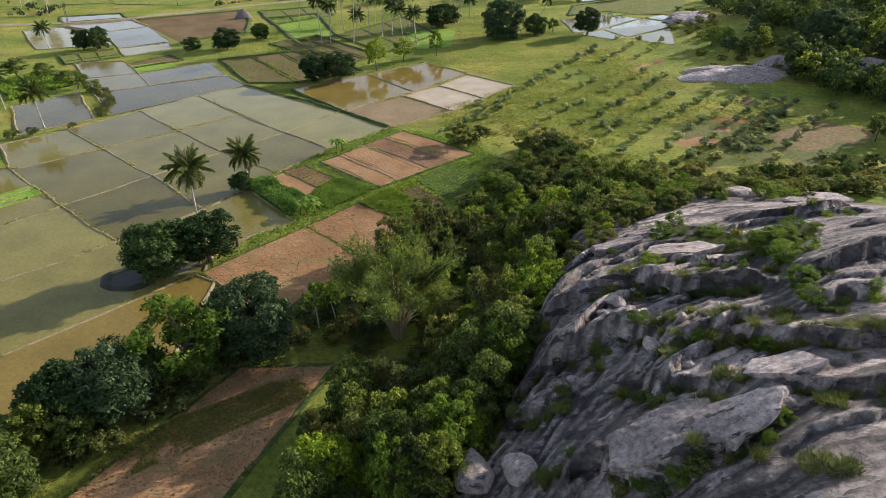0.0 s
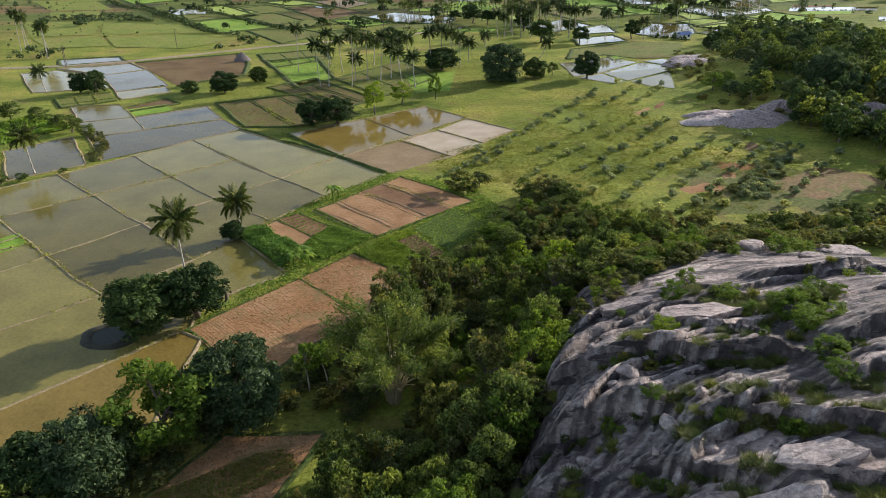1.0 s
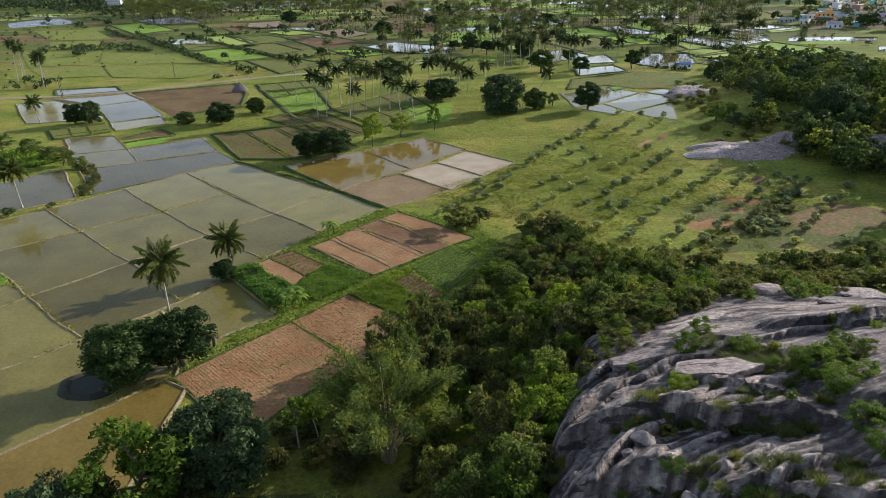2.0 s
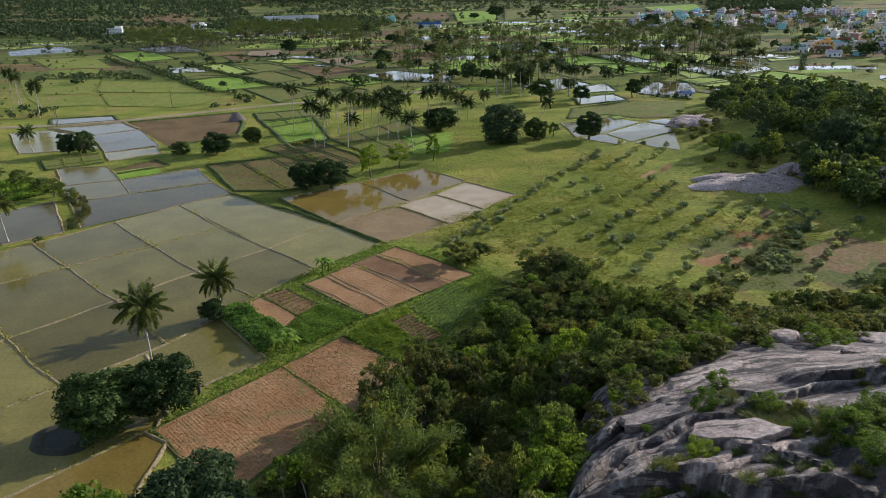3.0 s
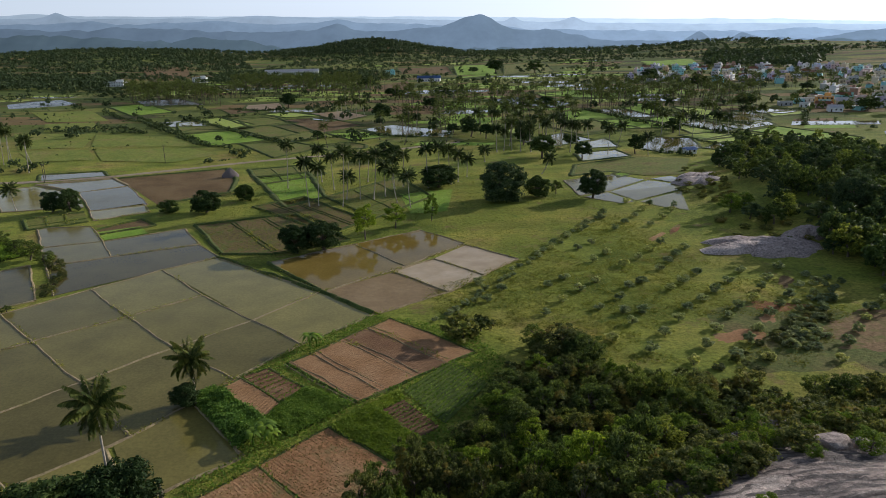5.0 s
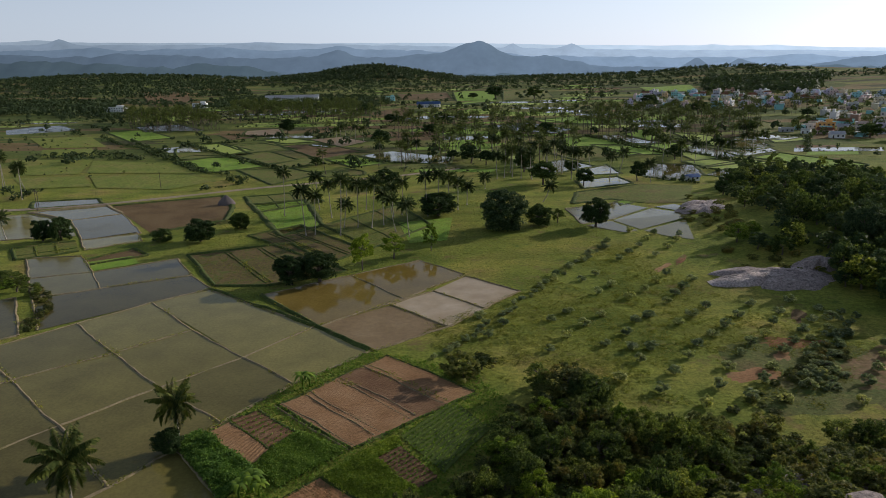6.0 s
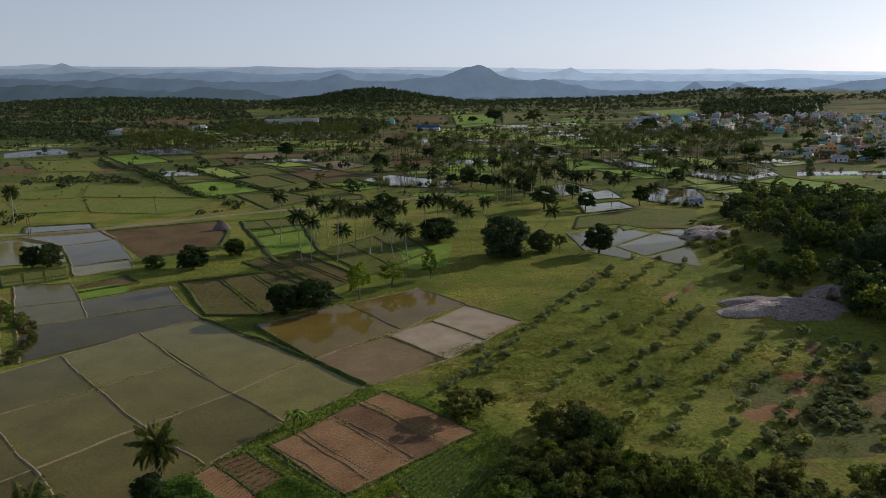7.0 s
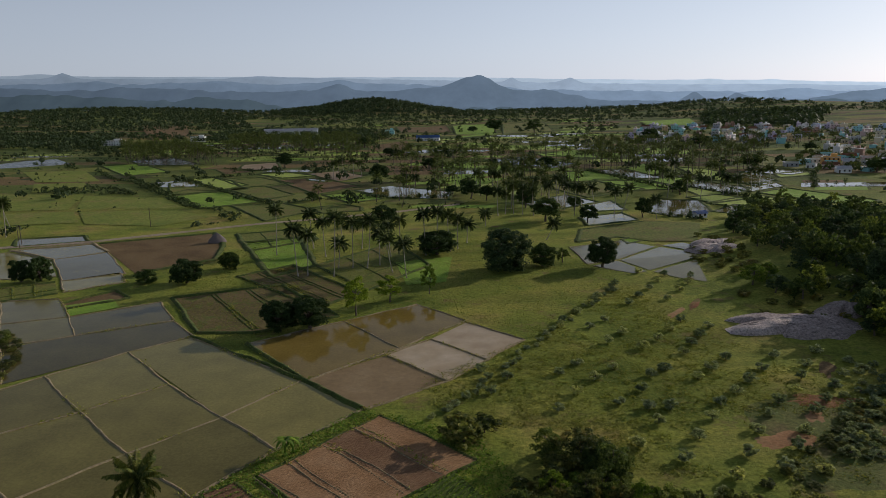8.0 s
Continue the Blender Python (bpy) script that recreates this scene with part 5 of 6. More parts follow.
for x, y, h, r in ((22, 436, 11, 5.5), (30, 428, 9, 4.5), (48, 401, 11, 5), (70, 356, 9, 4.4), (139, 435, 9, 5), (231, 551, 12, 8), (-39, 706, 10, 7), (-31, 690, 9, 7), (12, 453, 6, 4), (-74, 823, 12, 9), (-2, 592, 10, 6), (8, 690, 11, 8)):
    plant("far", x, y, h, r, label="dark round tree among the coconut palms", group="trees among palms")
plant("shrub", 5.7, 158, 6.2, 4.4)
plant("shrub", 9.5, 161, 4.5, 3.2)

for x, y, h, r in ((-112, 216, 6, 4), (-119, 222, 5, 3.5), (-106, 212, 4, 3), (-128, 228, 6, 4), (-139, 232, 7, 4.5), (-104, 172, 2.4, 2), (-108, 170, 3, 2.2), (-96, 177, 1.8, 1.6)):
    plant("broad", x, y, h, r)
for x, y in scatter([(-99, 204), (-94, 186), (-91, 187), (-96, 206), (-110, 222), (-113, 220)], 26, np.random.default_rng(21), 1.6):
    plant("shrub", x, y, 1.5, 1.3, "bank shrubs")

# palms
palm(-108, 158, 13, True, (0.5, 0.3))
palm(-102.5, 152, 11, True, (-0.9, 0.4))
palm(-124, 196, 12)
palm(-104, 178, 12, True, (-0.8, 0.6))
palm(-40.3, 104.5, 18.5, True, (-0.6, 1.2))
palm(-39.6, 134.0, 9.5, True, (-1.0, 2.4))
plant("mango", -41.0, 133.2, 4.6, 2.6, label="low leafy tree under a palm")
for x, y, h in ((-58, 304, 19.5), (-44, 272, 18.0), (-41, 273, 16.0), (-46, 315, 15.5), (-32, 271, 22.0), (-32, 282, 11.0), (-27, 282, 18.5), (-22, 281, 18.5), (-18, 285, 14.0), (-13, 275, 14.0), (-8, 267, 14.0), (-12, 302, 15.0), (-2, 299, 17.5), (2, 301, 18.0), (7, 305, 16.0), (10, 309, 13.5), (14, 319, 10.0), (46, 322, 9.0), (24, 354, 7.5), (-186, 350, 17.0), (-34, 313, 13.5), (-27, 313, 12.0)):
    palm(x, y, h)
for x, y, h in ((-15, 298, 13.5), (-39, 300, 15.0), (-150, 276, 10.0), (-189, 355, 16.0), (-190, 362, 14.0), (-211, 373, 20.5), (-213, 381, 19.0), (-206, 372, 18.0), (79, 377, 15.0), (86, 372, 14.0), (93, 384, 14.0), (103, 362, 11.0), (68, 376, 16.0), (72, 378, 15.0), (68, 423, 14.0), (74, 433, 12.5), (53, 415, 12.0), (44, 381, 15.0), (40, 385, 16.0), (35, 449, 14.5), (32, 380, 14.0), (27, 462, 13.5)):
    palm(x, y, h)
for x, y, h in ((63, 434, 12.0), (129, 426, 14.0), (144, 418, 13.0), (139, 424, 12.5), (162, 432, 12.5), (165, 432, 11.5), (168, 427, 12.0), (187, 452, 13.0), (191, 451, 13.0), (202, 462, 13.0), (169, 467, 15.5), (148, 470, 16.5), (137, 485, 12.5), (-66, 547, 14.0), (-69, 538, 13.0), (-64, 557, 14.0), (-51, 555, 12.0), (-57, 556, 13.0), (-18, 489, 9.5), (-14, 483, 9.0), (-11, 488, 8.5)):
    palm(x, y, h)

# ---- orchard of saplings ----
r8 = np.random.default_rng(8)
for x, y in ((48, 241), (54, 247), (56, 253), (67, 267), (60, 241), (65, 248), (70, 256), (74, 262), (73, 245), (78, 252), (81, 258), (55, 234), (67, 237), (44, 235), (39, 227), (34, 220), (40, 215), (45, 220), (47, 210), (42, 204), (49, 200), (54, 205), (59, 212), (64, 218), (57, 196), (61, 202), (65, 207), (69, 213), (32, 191), (39, 188)):
    plant("sapling", x, y, r8.uniform(1.8, 2.5), r8.uniform(1.2, 1.75), "orchard saplings")
for x, y in ((27, 186), (29, 176), (16, 184), (46, 184), (50, 187), (34, 183), (42, 177), (36, 171), (55, 182), (60, 187), (65, 192), (60, 175), (65, 180), (70, 186), (76, 193), (76, 181), (80, 187), (86, 194), (55, 170), (62, 165), (71, 174), (66, 170), (85, 182), (80, 176), (75, 170), (71, 166), (90, 188), (41, 169), (45, 169), (51, 164)):
    plant("sapling", x, y, r8.uniform(1.8, 2.5), r8.uniform(1.2, 1.75), "orchard saplings")
for x, y in ((83, 168), (79, 163), (89, 162), (98, 171), (103, 177), (88, 173), (11, 189), (12, 177), (24, 169), (52, 151), (47, 144), (41, 150), (46, 157), (35, 155), (61, 153), (65, 158), (68, 150), (74, 144), (84, 156), (84, 144), (31, 151), (61, 145), (56, 147), (43, 139), (41, 163), (57, 159), (73, 155), (79, 151), (93, 167)):
    plant("sapling", x, y, r8.uniform(1.8, 2.5), r8.uniform(1.2, 1.75), "orchard saplings")

# ---- thicket between fields and granite ----
r9 = np.random.default_rng(9)
THICKET = [(-17, 44), (-15, 54), (-11, 62), (-12, 68), (-4, 78), (-8, 92), (-10, 101), (-2, 112), (6, 121), (14, 139), (27, 143), (44, 128), (33, 111), (20, 95), (15, 84), (11.5, 72), (8, 61), (4, 53), (0, 46)]
for k, (x, y) in enumerate(scatter(THICKET, 230, r9, 2.8)):
    near = 1.0 if y < 112 else 0.75
    if abs(x + 6.5) < 5.5 and 68 < y < 86:
        plant("shrub", x, y, r9.uniform(1.4, 2.6), r9.uniform(1.4, 2.2), "thicket shrubs")
        continue
    kind = ("broad", "scrub", "broad", "neem", "scrub", "broad")[k % 6]
    plant(kind, x, y, near * r9.uniform(5.0, 10.5), r9.uniform(2.0, 3.8), "thicket trees")
for x, y in scatter([(27, 143), (60, 128), (112, 148), (108, 128), (62, 118), (40, 114), (36, 124)], 70, r9, 3.0):
    plant("shrub", x, y, r9.uniform(2.2, 5.0), r9.uniform(1.7, 3.0), "thicket shrubs")
for x, y in scatter([(95, 150), (112, 160), (125, 190), (140, 150), (112, 130)], 26, r9, 4.5):
    plant("broad", x, y, r9.uniform(5, 9), r9.uniform(2.6, 4.2), "thicket trees")
# bamboo clump
bam = thing("bamboo_clump", "tall arching bamboo clump with bare pale stems", "bamboo")
bam.matrix_basis = pose(-6.5, 80.5, float(land(-6.5, 80.5)))
for k in range(76):
    dead = k % 5 < 2
    a, L, o = r9.uniform(0, 2 * np.pi), r9.uniform(6, 10) if dead else r9.uniform(11, 16.5), r9.uniform(0.45, 1.0) if dead else r9.uniform(0.3, 1.05)
    s = np.linspace(0, 1, 9)
    rad = L * 0.66 * o * s ** 1.6 + 0.9 * r9.random()
    path = np.c_[rad * math.cos(a), rad * math.sin(a), L * (s - 0.3 * o * s ** 3)]
    culm = part("culm", mesh("culm", *tube(path, np.linspace(0.1, 0.035, 9), 5), M_CULM, True), bam)
    if not dead:
        n = 420
        q = 0.62 + 0.38 * r9.random(n) ** 0.8
        at = np.stack([np.interp(q, s, path[:, j]) for j in range(3)], 1) + r9.normal(0, 0.5, (n, 3))
        tagged(part("spray", mesh("spray", *leaves(r9, at, np.tile([0, 0, 0.4], (n, 1)), 0.15, 4.0, 0.6), M_BAMBOO), culm), kind="stuff")
for x, y in ((-3, 46), (0.5, 50), (2.5, 54), (4.5, 57), (-1, 54), (6.5, 62), (8.5, 67), (10.5, 74), (12.5, 80), (3, 61)):
    plant(("broad", "scrub", "neem")[int(y) % 3], x, y, r9.uniform(7.5, 9.5), r9.uniform(2.8, 3.6), "thicket trees", z=float(land(x, y)))
# shrubs along the foot of the granite
for y in np.arange(46, 112, 1.5):
    x = float(np.interp(y, EDGE_Y, EDGE_X)) + r9.uniform(-4.5, -0.5)
    plant("shrub", x, y + r9.normal(0, 0.5), r9.uniform(2.5, 5.0), r9.uniform(1.5, 2.4), "thicket shrubs")
for x, y in scatter([(-13, 76), (-9, 77), (-7, 88), (-8, 96), (-12, 90)], 14, r9, 2.0):
    plant("scrub", x, y, r9.uniform(3.0, 5.5), r9.uniform(1.8, 2.6), "thicket trees")
for x, y in scatter([(19, 92), (26, 99), (34, 101), (30, 93), (24, 86), (17.5, 80), (14, 74), (12, 76), (15, 86)], 34, r9, 1.5):
    plant("bush" if r9.random() < 0.4 else "shrub", x, y, r9.uniform(1.0, 2.4), r9.uniform(0.9, 1.8), "rim shrubs")
for x, y, h, r in ((50.5, 99.3, 3.4, 2.6), (43, 97.5, 1.6, 1.4), (55.5, 102, 2.2, 2.2), (29, 93.5, 2.6, 2.4), (37.1, 69.6, 3.4, 2.7), (39.5, 71.5, 2.2, 1.8)):
    plant("bush", x, y, h, r, "bushes on the granite")
# bushes on the bank of the brown paddy
for x, y in scatter([(-56, 52), (-50, 47), (-43, 54), (-28, 73.5), (-19, 80), (-21, 82), (-31, 75), (-46, 62)], 46, r9, 2.0):
    plant("shrub", x, y, r9.uniform(2.0, 4.5), r9.uniform(1.6, 2.6), "bank shrubs")
for x, y in scatter([(-20, 79), (-13, 80), (-8, 92), (-9, 98), (-14, 92), (-21, 86)], 16, r9, 2.6):
    plant("shrub", x, y, r9.uniform(1.5, 4.0), r9.uniform(1.5, 2.5), "bank shrubs")

# ---- wooded rise beyond the orchard ----
for x, y in scatter([(98, 245), (112, 226), (109, 205), (106, 188), (125, 172), (170, 180), (225, 225), (225, 330), (185, 385), (160, 395), (118, 330), (112, 300), (116, 262)], 205, r9, 4.4):
    plant("hill", x, y, r9.uniform(5.0, 10.5), r9.uniform(2.8, 4.8), "hill trees")
for x, y in scatter([(86, 262), (104, 250), (112, 300), (104, 318), (96, 300)], 26, r9, 3.0):
    plant("shrub", x, y, r9.uniform(1.6, 3.6), r9.uniform(1.4, 2.8), "hill trees")
for x, y in scatter([(66, 150), (72, 144), (84, 170), (98, 182), (94, 188), (78, 172)], 36, r9, 2.0):
    plant("sapling", x, y, r9.uniform(1.2, 2.0), r9.uniform(0.9, 1.5), "orchard saplings")
for k in np.linspace(0, 1, 34):
    plant("sapling", 1.5 + 53.5 * k + r8.normal(0, 0.7), 166.5 + 86 * k + r8.normal(0, 0.7), r8.uniform(0.9, 1.9), r8.uniform(0.7, 1.3), "orchard saplings")
for x, y in scatter([(22, 96), (36, 106), (60, 118), (78, 119), (62, 107), (47, 103), (40, 99), (30, 92)], 75, r9, 1.7):
    plant("shrub" if r9.random() < 0.7 else "bush", x, y, r9.uniform(1.8, 4.0), r9.uniform(1.3, 2.4), "rim shrubs")
for x, y in ((-11.5, 49), (-9.5, 53), (-8.5, 57.5), (-7.5, 62), (-10.5, 60.5), (-4, 59), (-5.5, 54), (-13.5, 45.5)):
    plant(("broad", "neem", "scrub")[int(y) % 3], x, y, r9.uniform(9.5, 12.5), r9.uniform(2.8, 3.8), "thicket trees")
plant("grey", 122, 226, 15, 6.5, "hill trees")
for x, y in scatter([(56, 117), (74, 126), (112, 142), (114, 126), (84, 110), (64, 110)], 60, r9, 2.4):
    plant("shrub", x, y, r9.uniform(2.0, 5.0), r9.uniform(1.6, 2.8), "rim shrubs")
# taller wood, added on out of view to the right to shade its foot
for x, y in scatter([(107, 212), (104, 196), (108, 180), (122, 165), (150, 165), (205, 175), (205, 225), (125, 218)], 80, r9, 3.6):
    plant("hill", x, y, r9.uniform(7.0, 12.0), r9.uniform(3.0, 4.8), "hill trees")
for x, y in scatter([(21, 157), (29, 149), (30, 138), (37, 133), (47, 134), (58, 133), (88, 138), (78, 122), (42, 120), (18, 121), (10, 137), (14, 144)], 75, r9, 2.3):
    plant(("scrub", "shrub", "broad")[int(x * 7) % 3], x, y, r9.uniform(3.0, 6.0), r9.uniform(1.8, 3.2), "thicket trees")
plant("scrub", 23.5, 147.5, 7.5, 4.6, "thicket trees")
plant("mango", 26.5, 145.5, 6.0, 3.8, "thicket trees")
for x, y in scatter([(49.0, 141.0), (64.0, 154.0), (90.0, 175.0), (81.0, 161.0), (62.0, 145.0), (54.0, 138.0)], 46, r9, 1.5):
    plant("shrub", x, y, r9.uniform(0.8, 1.7), r9.uniform(0.8, 1.5), "thicket shrubs")
for x, y, h, r in ((108, 209, 9, 4.2), (112, 203, 10, 4.5), (104, 202, 6, 3.2), (113, 214, 10, 4.6), (101, 229, 7, 3.8), (106, 233, 8, 4.2), (97, 236, 6, 3.4), (115, 195, 9, 4.4), (109, 192, 7, 3.6)):
    plant("hill", x, y, h, r, "hill trees")
plant("neem", 94.5, 245, 6.5, 4.6, "hill trees")
plant("neem", 99.5, 247, 6.0, 4.0, "hill trees")


def outcrop(x, y, a, b, h, turn, seed, label="low bare whaleback of grey granite"):
    """A low rounded sheet of granite coming through the turf."""
    u, v = np.meshgrid(np.linspace(0, 1, 26), np.linspace(0, 2 * np.pi, 49)[:-1])
    rr = u * (1 + 0.34 * fbm(np.cos(v) * 2, np.sin(v) * 2, seed, 5, 0.6))
    px, py = a * rr * np.cos(v), b * rr * np.sin(v)
    z = h * (1 - u ** 2.2) + 0.9 * grit(px + 50 * seed, py, 3.0) * (1 - u) - 0.45 * u ** 6
    n = 26
    i, j = np.meshgrid(np.arange(48), np.arange(n - 1), indexing="ij")
    f = np.stack([i * n + j, i * n + j + 1, ((i + 1) % 48) * n + j + 1, ((i + 1) % 48) * n + j], -1).reshape(-1, 4)
    ob = thing("granite_outcrop", label, "rock", data=mesh("outcrop", np.c_[px.ravel(), py.ravel(), z.ravel()], f, M_PALE_ROCK, True))
    ob.matrix_basis = pose(x, y, float(land(x, y)) - 0.1, 0, 0, turn)


outcrop(93, 211, 16, 10, 2.2, -10, 3)
outcrop(106, 218, 8, 5.5, 2.4, 8, 5)
outcrop(104, 294, 9, 14, 2.0, -30, 4)
outcrop(126, 203, 11, 6, 4.0, 10, 6)
for x, y in ((96, 218), (95, 213), (100, 233), (88, 236), (92, 228), (98, 214), (88, 211), (86, 219), (103, 212), (108, 214), (97, 225), (104, 227)):
    plant("shrub", x, y, r9.uniform(1.8, 3), r9.uniform(1.4, 2.4), "hill trees")


def boulder(x, y, a, b, h, turn, seed, flat=0.0, label="weathered grey granite boulder resting on the hill"):
    """A boulder with worn facets."""
    r = np.random.default_rng(seed)
    bm = bmesh.new()
    bmesh.ops.create_icosphere(bm, subdivisions=3, radius=1.0)
    cuts = [(sphere_points(r, 1)[0], r.uniform(0.55, 0.85)) for _ in range(9)] + ([(np.array([0, 0, 1.0]), 0.6)] if flat else [])
    for w in bm.verts:
        p = np.array(w.co)
        for nrm, d in cuts:
            q = p @ nrm
            if q > d:
                p = p - nrm * (q - d) * 0.9
        p = p * (1 + 0.03 * float(fbm(p[0] * 3, p[1] * 3 + p[2], seed, 3, 1.0)))
        w.co = Vector((p[0] * a, p[1] * b, p[2] * h))
    me = bpy.data.meshes.new("boulder")
    bm.to_mesh(me)
    bm.free()
    me.materials.append(M_BOULDER)
    ob = thing("boulder", label, "boulder", "boulders", data=me)
    ob.matrix_basis = pose(x, y, surface(x, y) + h * 0.35, 0, 0, turn)


def slab(outline, thick):
    """A loose sheet of granite with a ragged edge, lying on the hill and following it."""
    o = np.array(outline, float)
    ring = np.concatenate([np.linspace(a, b, 7)[:-1] for a, b in zip(o, np.roll(o, -1, 0))])
    ring = ring + 0.16 * np.c_[fbm(ring[:, 0], ring[:, 1], 3, 4, 0.8), fbm(ring[:, 0], ring[:, 1], 8, 4, 0.8)]
    c, n = ring.mean(0), len(ring)
    a = np.c_[ring - c, np.ones(n)]
    base = np.maximum(granite(ring[:, 0], ring[:, 1]), -9)
    k = np.linalg.lstsq(a, base, rcond=None)[0]
    lift = float(np.percentile(base - a @ k, 80))
    rows = []
    for s, up in ((0.98, -0.35), (1.01, thick * 0.55), (0.99, thick), (0.7, thick * 1.1), (0.35, thick * 1.15), (0.02, thick * 1.15)):
        q = c + (ring - c) * s
        rows.append(np.c_[q, (q - c) @ k[:2] + k[2] + lift + up + 0.08 * fbm(q[:, 0], q[:, 1], 4, 4, 1.2) * (up > 0)])
    i, j = np.meshgrid(np.arange(5), np.arange(n), indexing="ij")
    f = np.stack([i * n + j, i * n + (j + 1) % n, (i + 1) * n + (j + 1) % n, (i + 1) * n + j], -1).reshape(-1, 4)
    thing("granite_slab", "broad loose sheet of pale granite with a broken edge", "rock", "boulders", data=mesh("slab", np.concatenate(rows), f, M_PALE_ROCK))


boulder(46.5, 101.0, 3.0, 2.0, 1.3, 10, 1, label="large pale rounded boulder on the granite")
boulder(51.0, 101.5, 1.6, 1.3, 0.9, 40, 2)
boulder(64.0, 106.0, 5.0, 2.6, 1.2, -10, 3, 1.0)
boulder(2.2, 45.4, 2.0, 2.9, 2.2, 12, 31, 1.0, "tall pale block of granite at the thicket")
boulder(6.3, 44.0, 2.2, 1.5, 1.5, -30, 32, 1.0)
boulder(52.2, 93.8, 2.1, 1.3, 0.7, 0, 5, 1.0, "flat pale block of granite")
for k, (x, y, s) in enumerate(((21.2, 49.2, 0.9), (22.8, 48.4, 0.5), (17.5, 50.7, 0.5), (18.1, 62.3, 1.2), (16.4, 60.9, 0.6), (18.5, 58.8, 0.6), (19.6, 53.9, 1.1), (12.4, 53.6, 0.8), (10.6, 52.4, 0.8), (23.2, 41.7, 0.5), (16.2, 80.9, 0.8), (14.8, 79.0, 0.6), (25.4, 82.2, 0.8), (22.8, 55.7, 0.7))):
    boulder(x, y, s, s * 0.75, s * 0.7, k * 47, k + 10)
slab([(12.8, 40.6), (12.6, 39.2), (16.4, 38.0), (18.8, 38.9), (20.5, 38.6), (20.8, 37.4), (24.3, 39.1), (25.3, 40.9), (24.0, 41.7), (20.5, 42.2), (15.6, 43.2), (13.0, 42.4)], 0.5)
slab([(16.7, 44.4), (17.0, 43.0), (21.1, 42.5), (21.3, 44.0), (18.6, 45.0)], 0.4)
slab([(19.5, 80.2), (19.2, 77.5), (22, 77.2), (25.1, 77.9), (25.8, 80.4), (22.5, 81.3)], 0.7)
slab([(24.5, 45.5), (27, 43.2), (30, 43.6), (29, 46.5), (26, 47)], 0.4)
slab([(24, 73), (29, 70.5), (33, 71.5), (31, 75), (26, 76)], 0.45)

# growth on the granite
for x, y, r in ((28.1, 80.2, 2.2), (30.1, 96.6, 2.2), (24.2, 70.3, 1.7), (34.9, 57.9, 2.2), (33.8, 54.2, 1.6), (34.3, 78.5, 2.0), (34.4, 72.0, 1.7), (36.8, 71.5, 1.7), (42.1, 74.5, 1.7), (43.4, 72.1, 1.3), (36.5, 64.9, 2.1), (39.2, 66.1, 1.8), (32.1, 85.9, 1.8), (21.1, 76.4, 0.7), (19.3, 94.1, 2.1)):
    plant("bush", x, y, r * r9.uniform(1.0, 1.3), r, "bushes on the granite")
for x, y in ((27.5, 63.5), (28.2, 62.2), (29.3, 62.1), (30.7, 61.9), (31.7, 60.4), (22.0, 56.9), (20.4, 56.8), (20.9, 54.7), (23.2, 52.5), (23.9, 51.5), (27.8, 51.5), (28.2, 50.1), (29.4, 48.7), (30.9, 48.2), (32.1, 46.9), (33.6, 47.9), (27.0, 53.3), (25.1, 53.5), (20.6, 52.1), (20.3, 50.3), (24.2, 44.9), (23.2, 45.6), (20.3, 42.4), (19.8, 42.0), (21.3, 42.2), (24.7, 34.9), (24.8, 34.3), (25.8, 33.5), (26.8, 33.8), (10.3, 50.0), (11.1, 50.7), (15.2, 54.3), (28.5, 40.4), (29.1, 40.0), (8.0, 42.6), (9.1, 41.3), (21.8, 68.6), (20.4, 68.0), (19.2, 68.1), (24.3, 57.2), (35.5, 47.2), (35.5, 48.0), (31.3, 54.0), (31.1, 51.5), (32.1, 49.6), (34.8, 64.2), (34.3, 68.7)):
    plant("tuft", x, y, r9.uniform(0.5, 1.0), r9.uniform(0.6, 1.0), "grass on the granite")
    for _ in range(2):
        plant("tuft", x + r9.normal(0, 0.8), y + r9.normal(0, 0.6), r9.uniform(0.4, 0.9), r9.uniform(0.5, 0.9), "grass on the granite")
for x, y in scatter([(30, 80), (33, 73), (38, 66), (44, 73), (38, 76), (34, 80)], 45, r9, 0.9):
    plant("tuft", x, y, r9.uniform(0.5, 1.1), r9.uniform(0.7, 1.1), "grass on the granite")
for line, high in LEDGES:
    lx, ly = np.array(line).T
    for k in range(int((lx[-1] - lx[0]) * 1.5)):
        x = r9.uniform(lx[0], lx[-1])
        y = float(np.interp(x, lx, ly)) - r9.gamma(2.0, 0.5)
        if fbm(np.array(x), np.array(y), 3, 3, 4) > -0.45:
            if k % 4 == 0:
                plant("shrub" if k % 8 else "bush", x, y, r9.uniform(0.7, 1.7), r9.uniform(0.6, 1.3), "bushes on the granite")
            else:
                plant("tuft", x, y, r9.uniform(0.4, 0.9), r9.uniform(0.6, 1.0), "grass on the granite")

# low shrubs that grow into one another along the rim of the granite and the foot of the woods
sets = []
for k, (x, y, h, r) in enumerate(SHRUBBERY):
    me = proto("shrub")[k % 4][1][1]
    v = np.empty(len(me.vertices) * 3)
    me.vertices.foreach_get("co", v)
    a = k * 2.4
    v = v.reshape(-1, 3) @ np.array([[math.cos(a), math.sin(a), 0], [-math.sin(a), math.cos(a), 0], [0, 0, 1]]) * [r / 4.2, r / 4.2, h / 10] + [x, y, surface(x, y) - 0.05]
    sets.append((v, np.arange(len(v)).reshape(-1, 3)))
thing("shrubbery", "dense low olive green scrub along the granite rim", "shrubs", kind="stuff", data=mesh("shrubbery", *join(*sets), M_SCRUB))

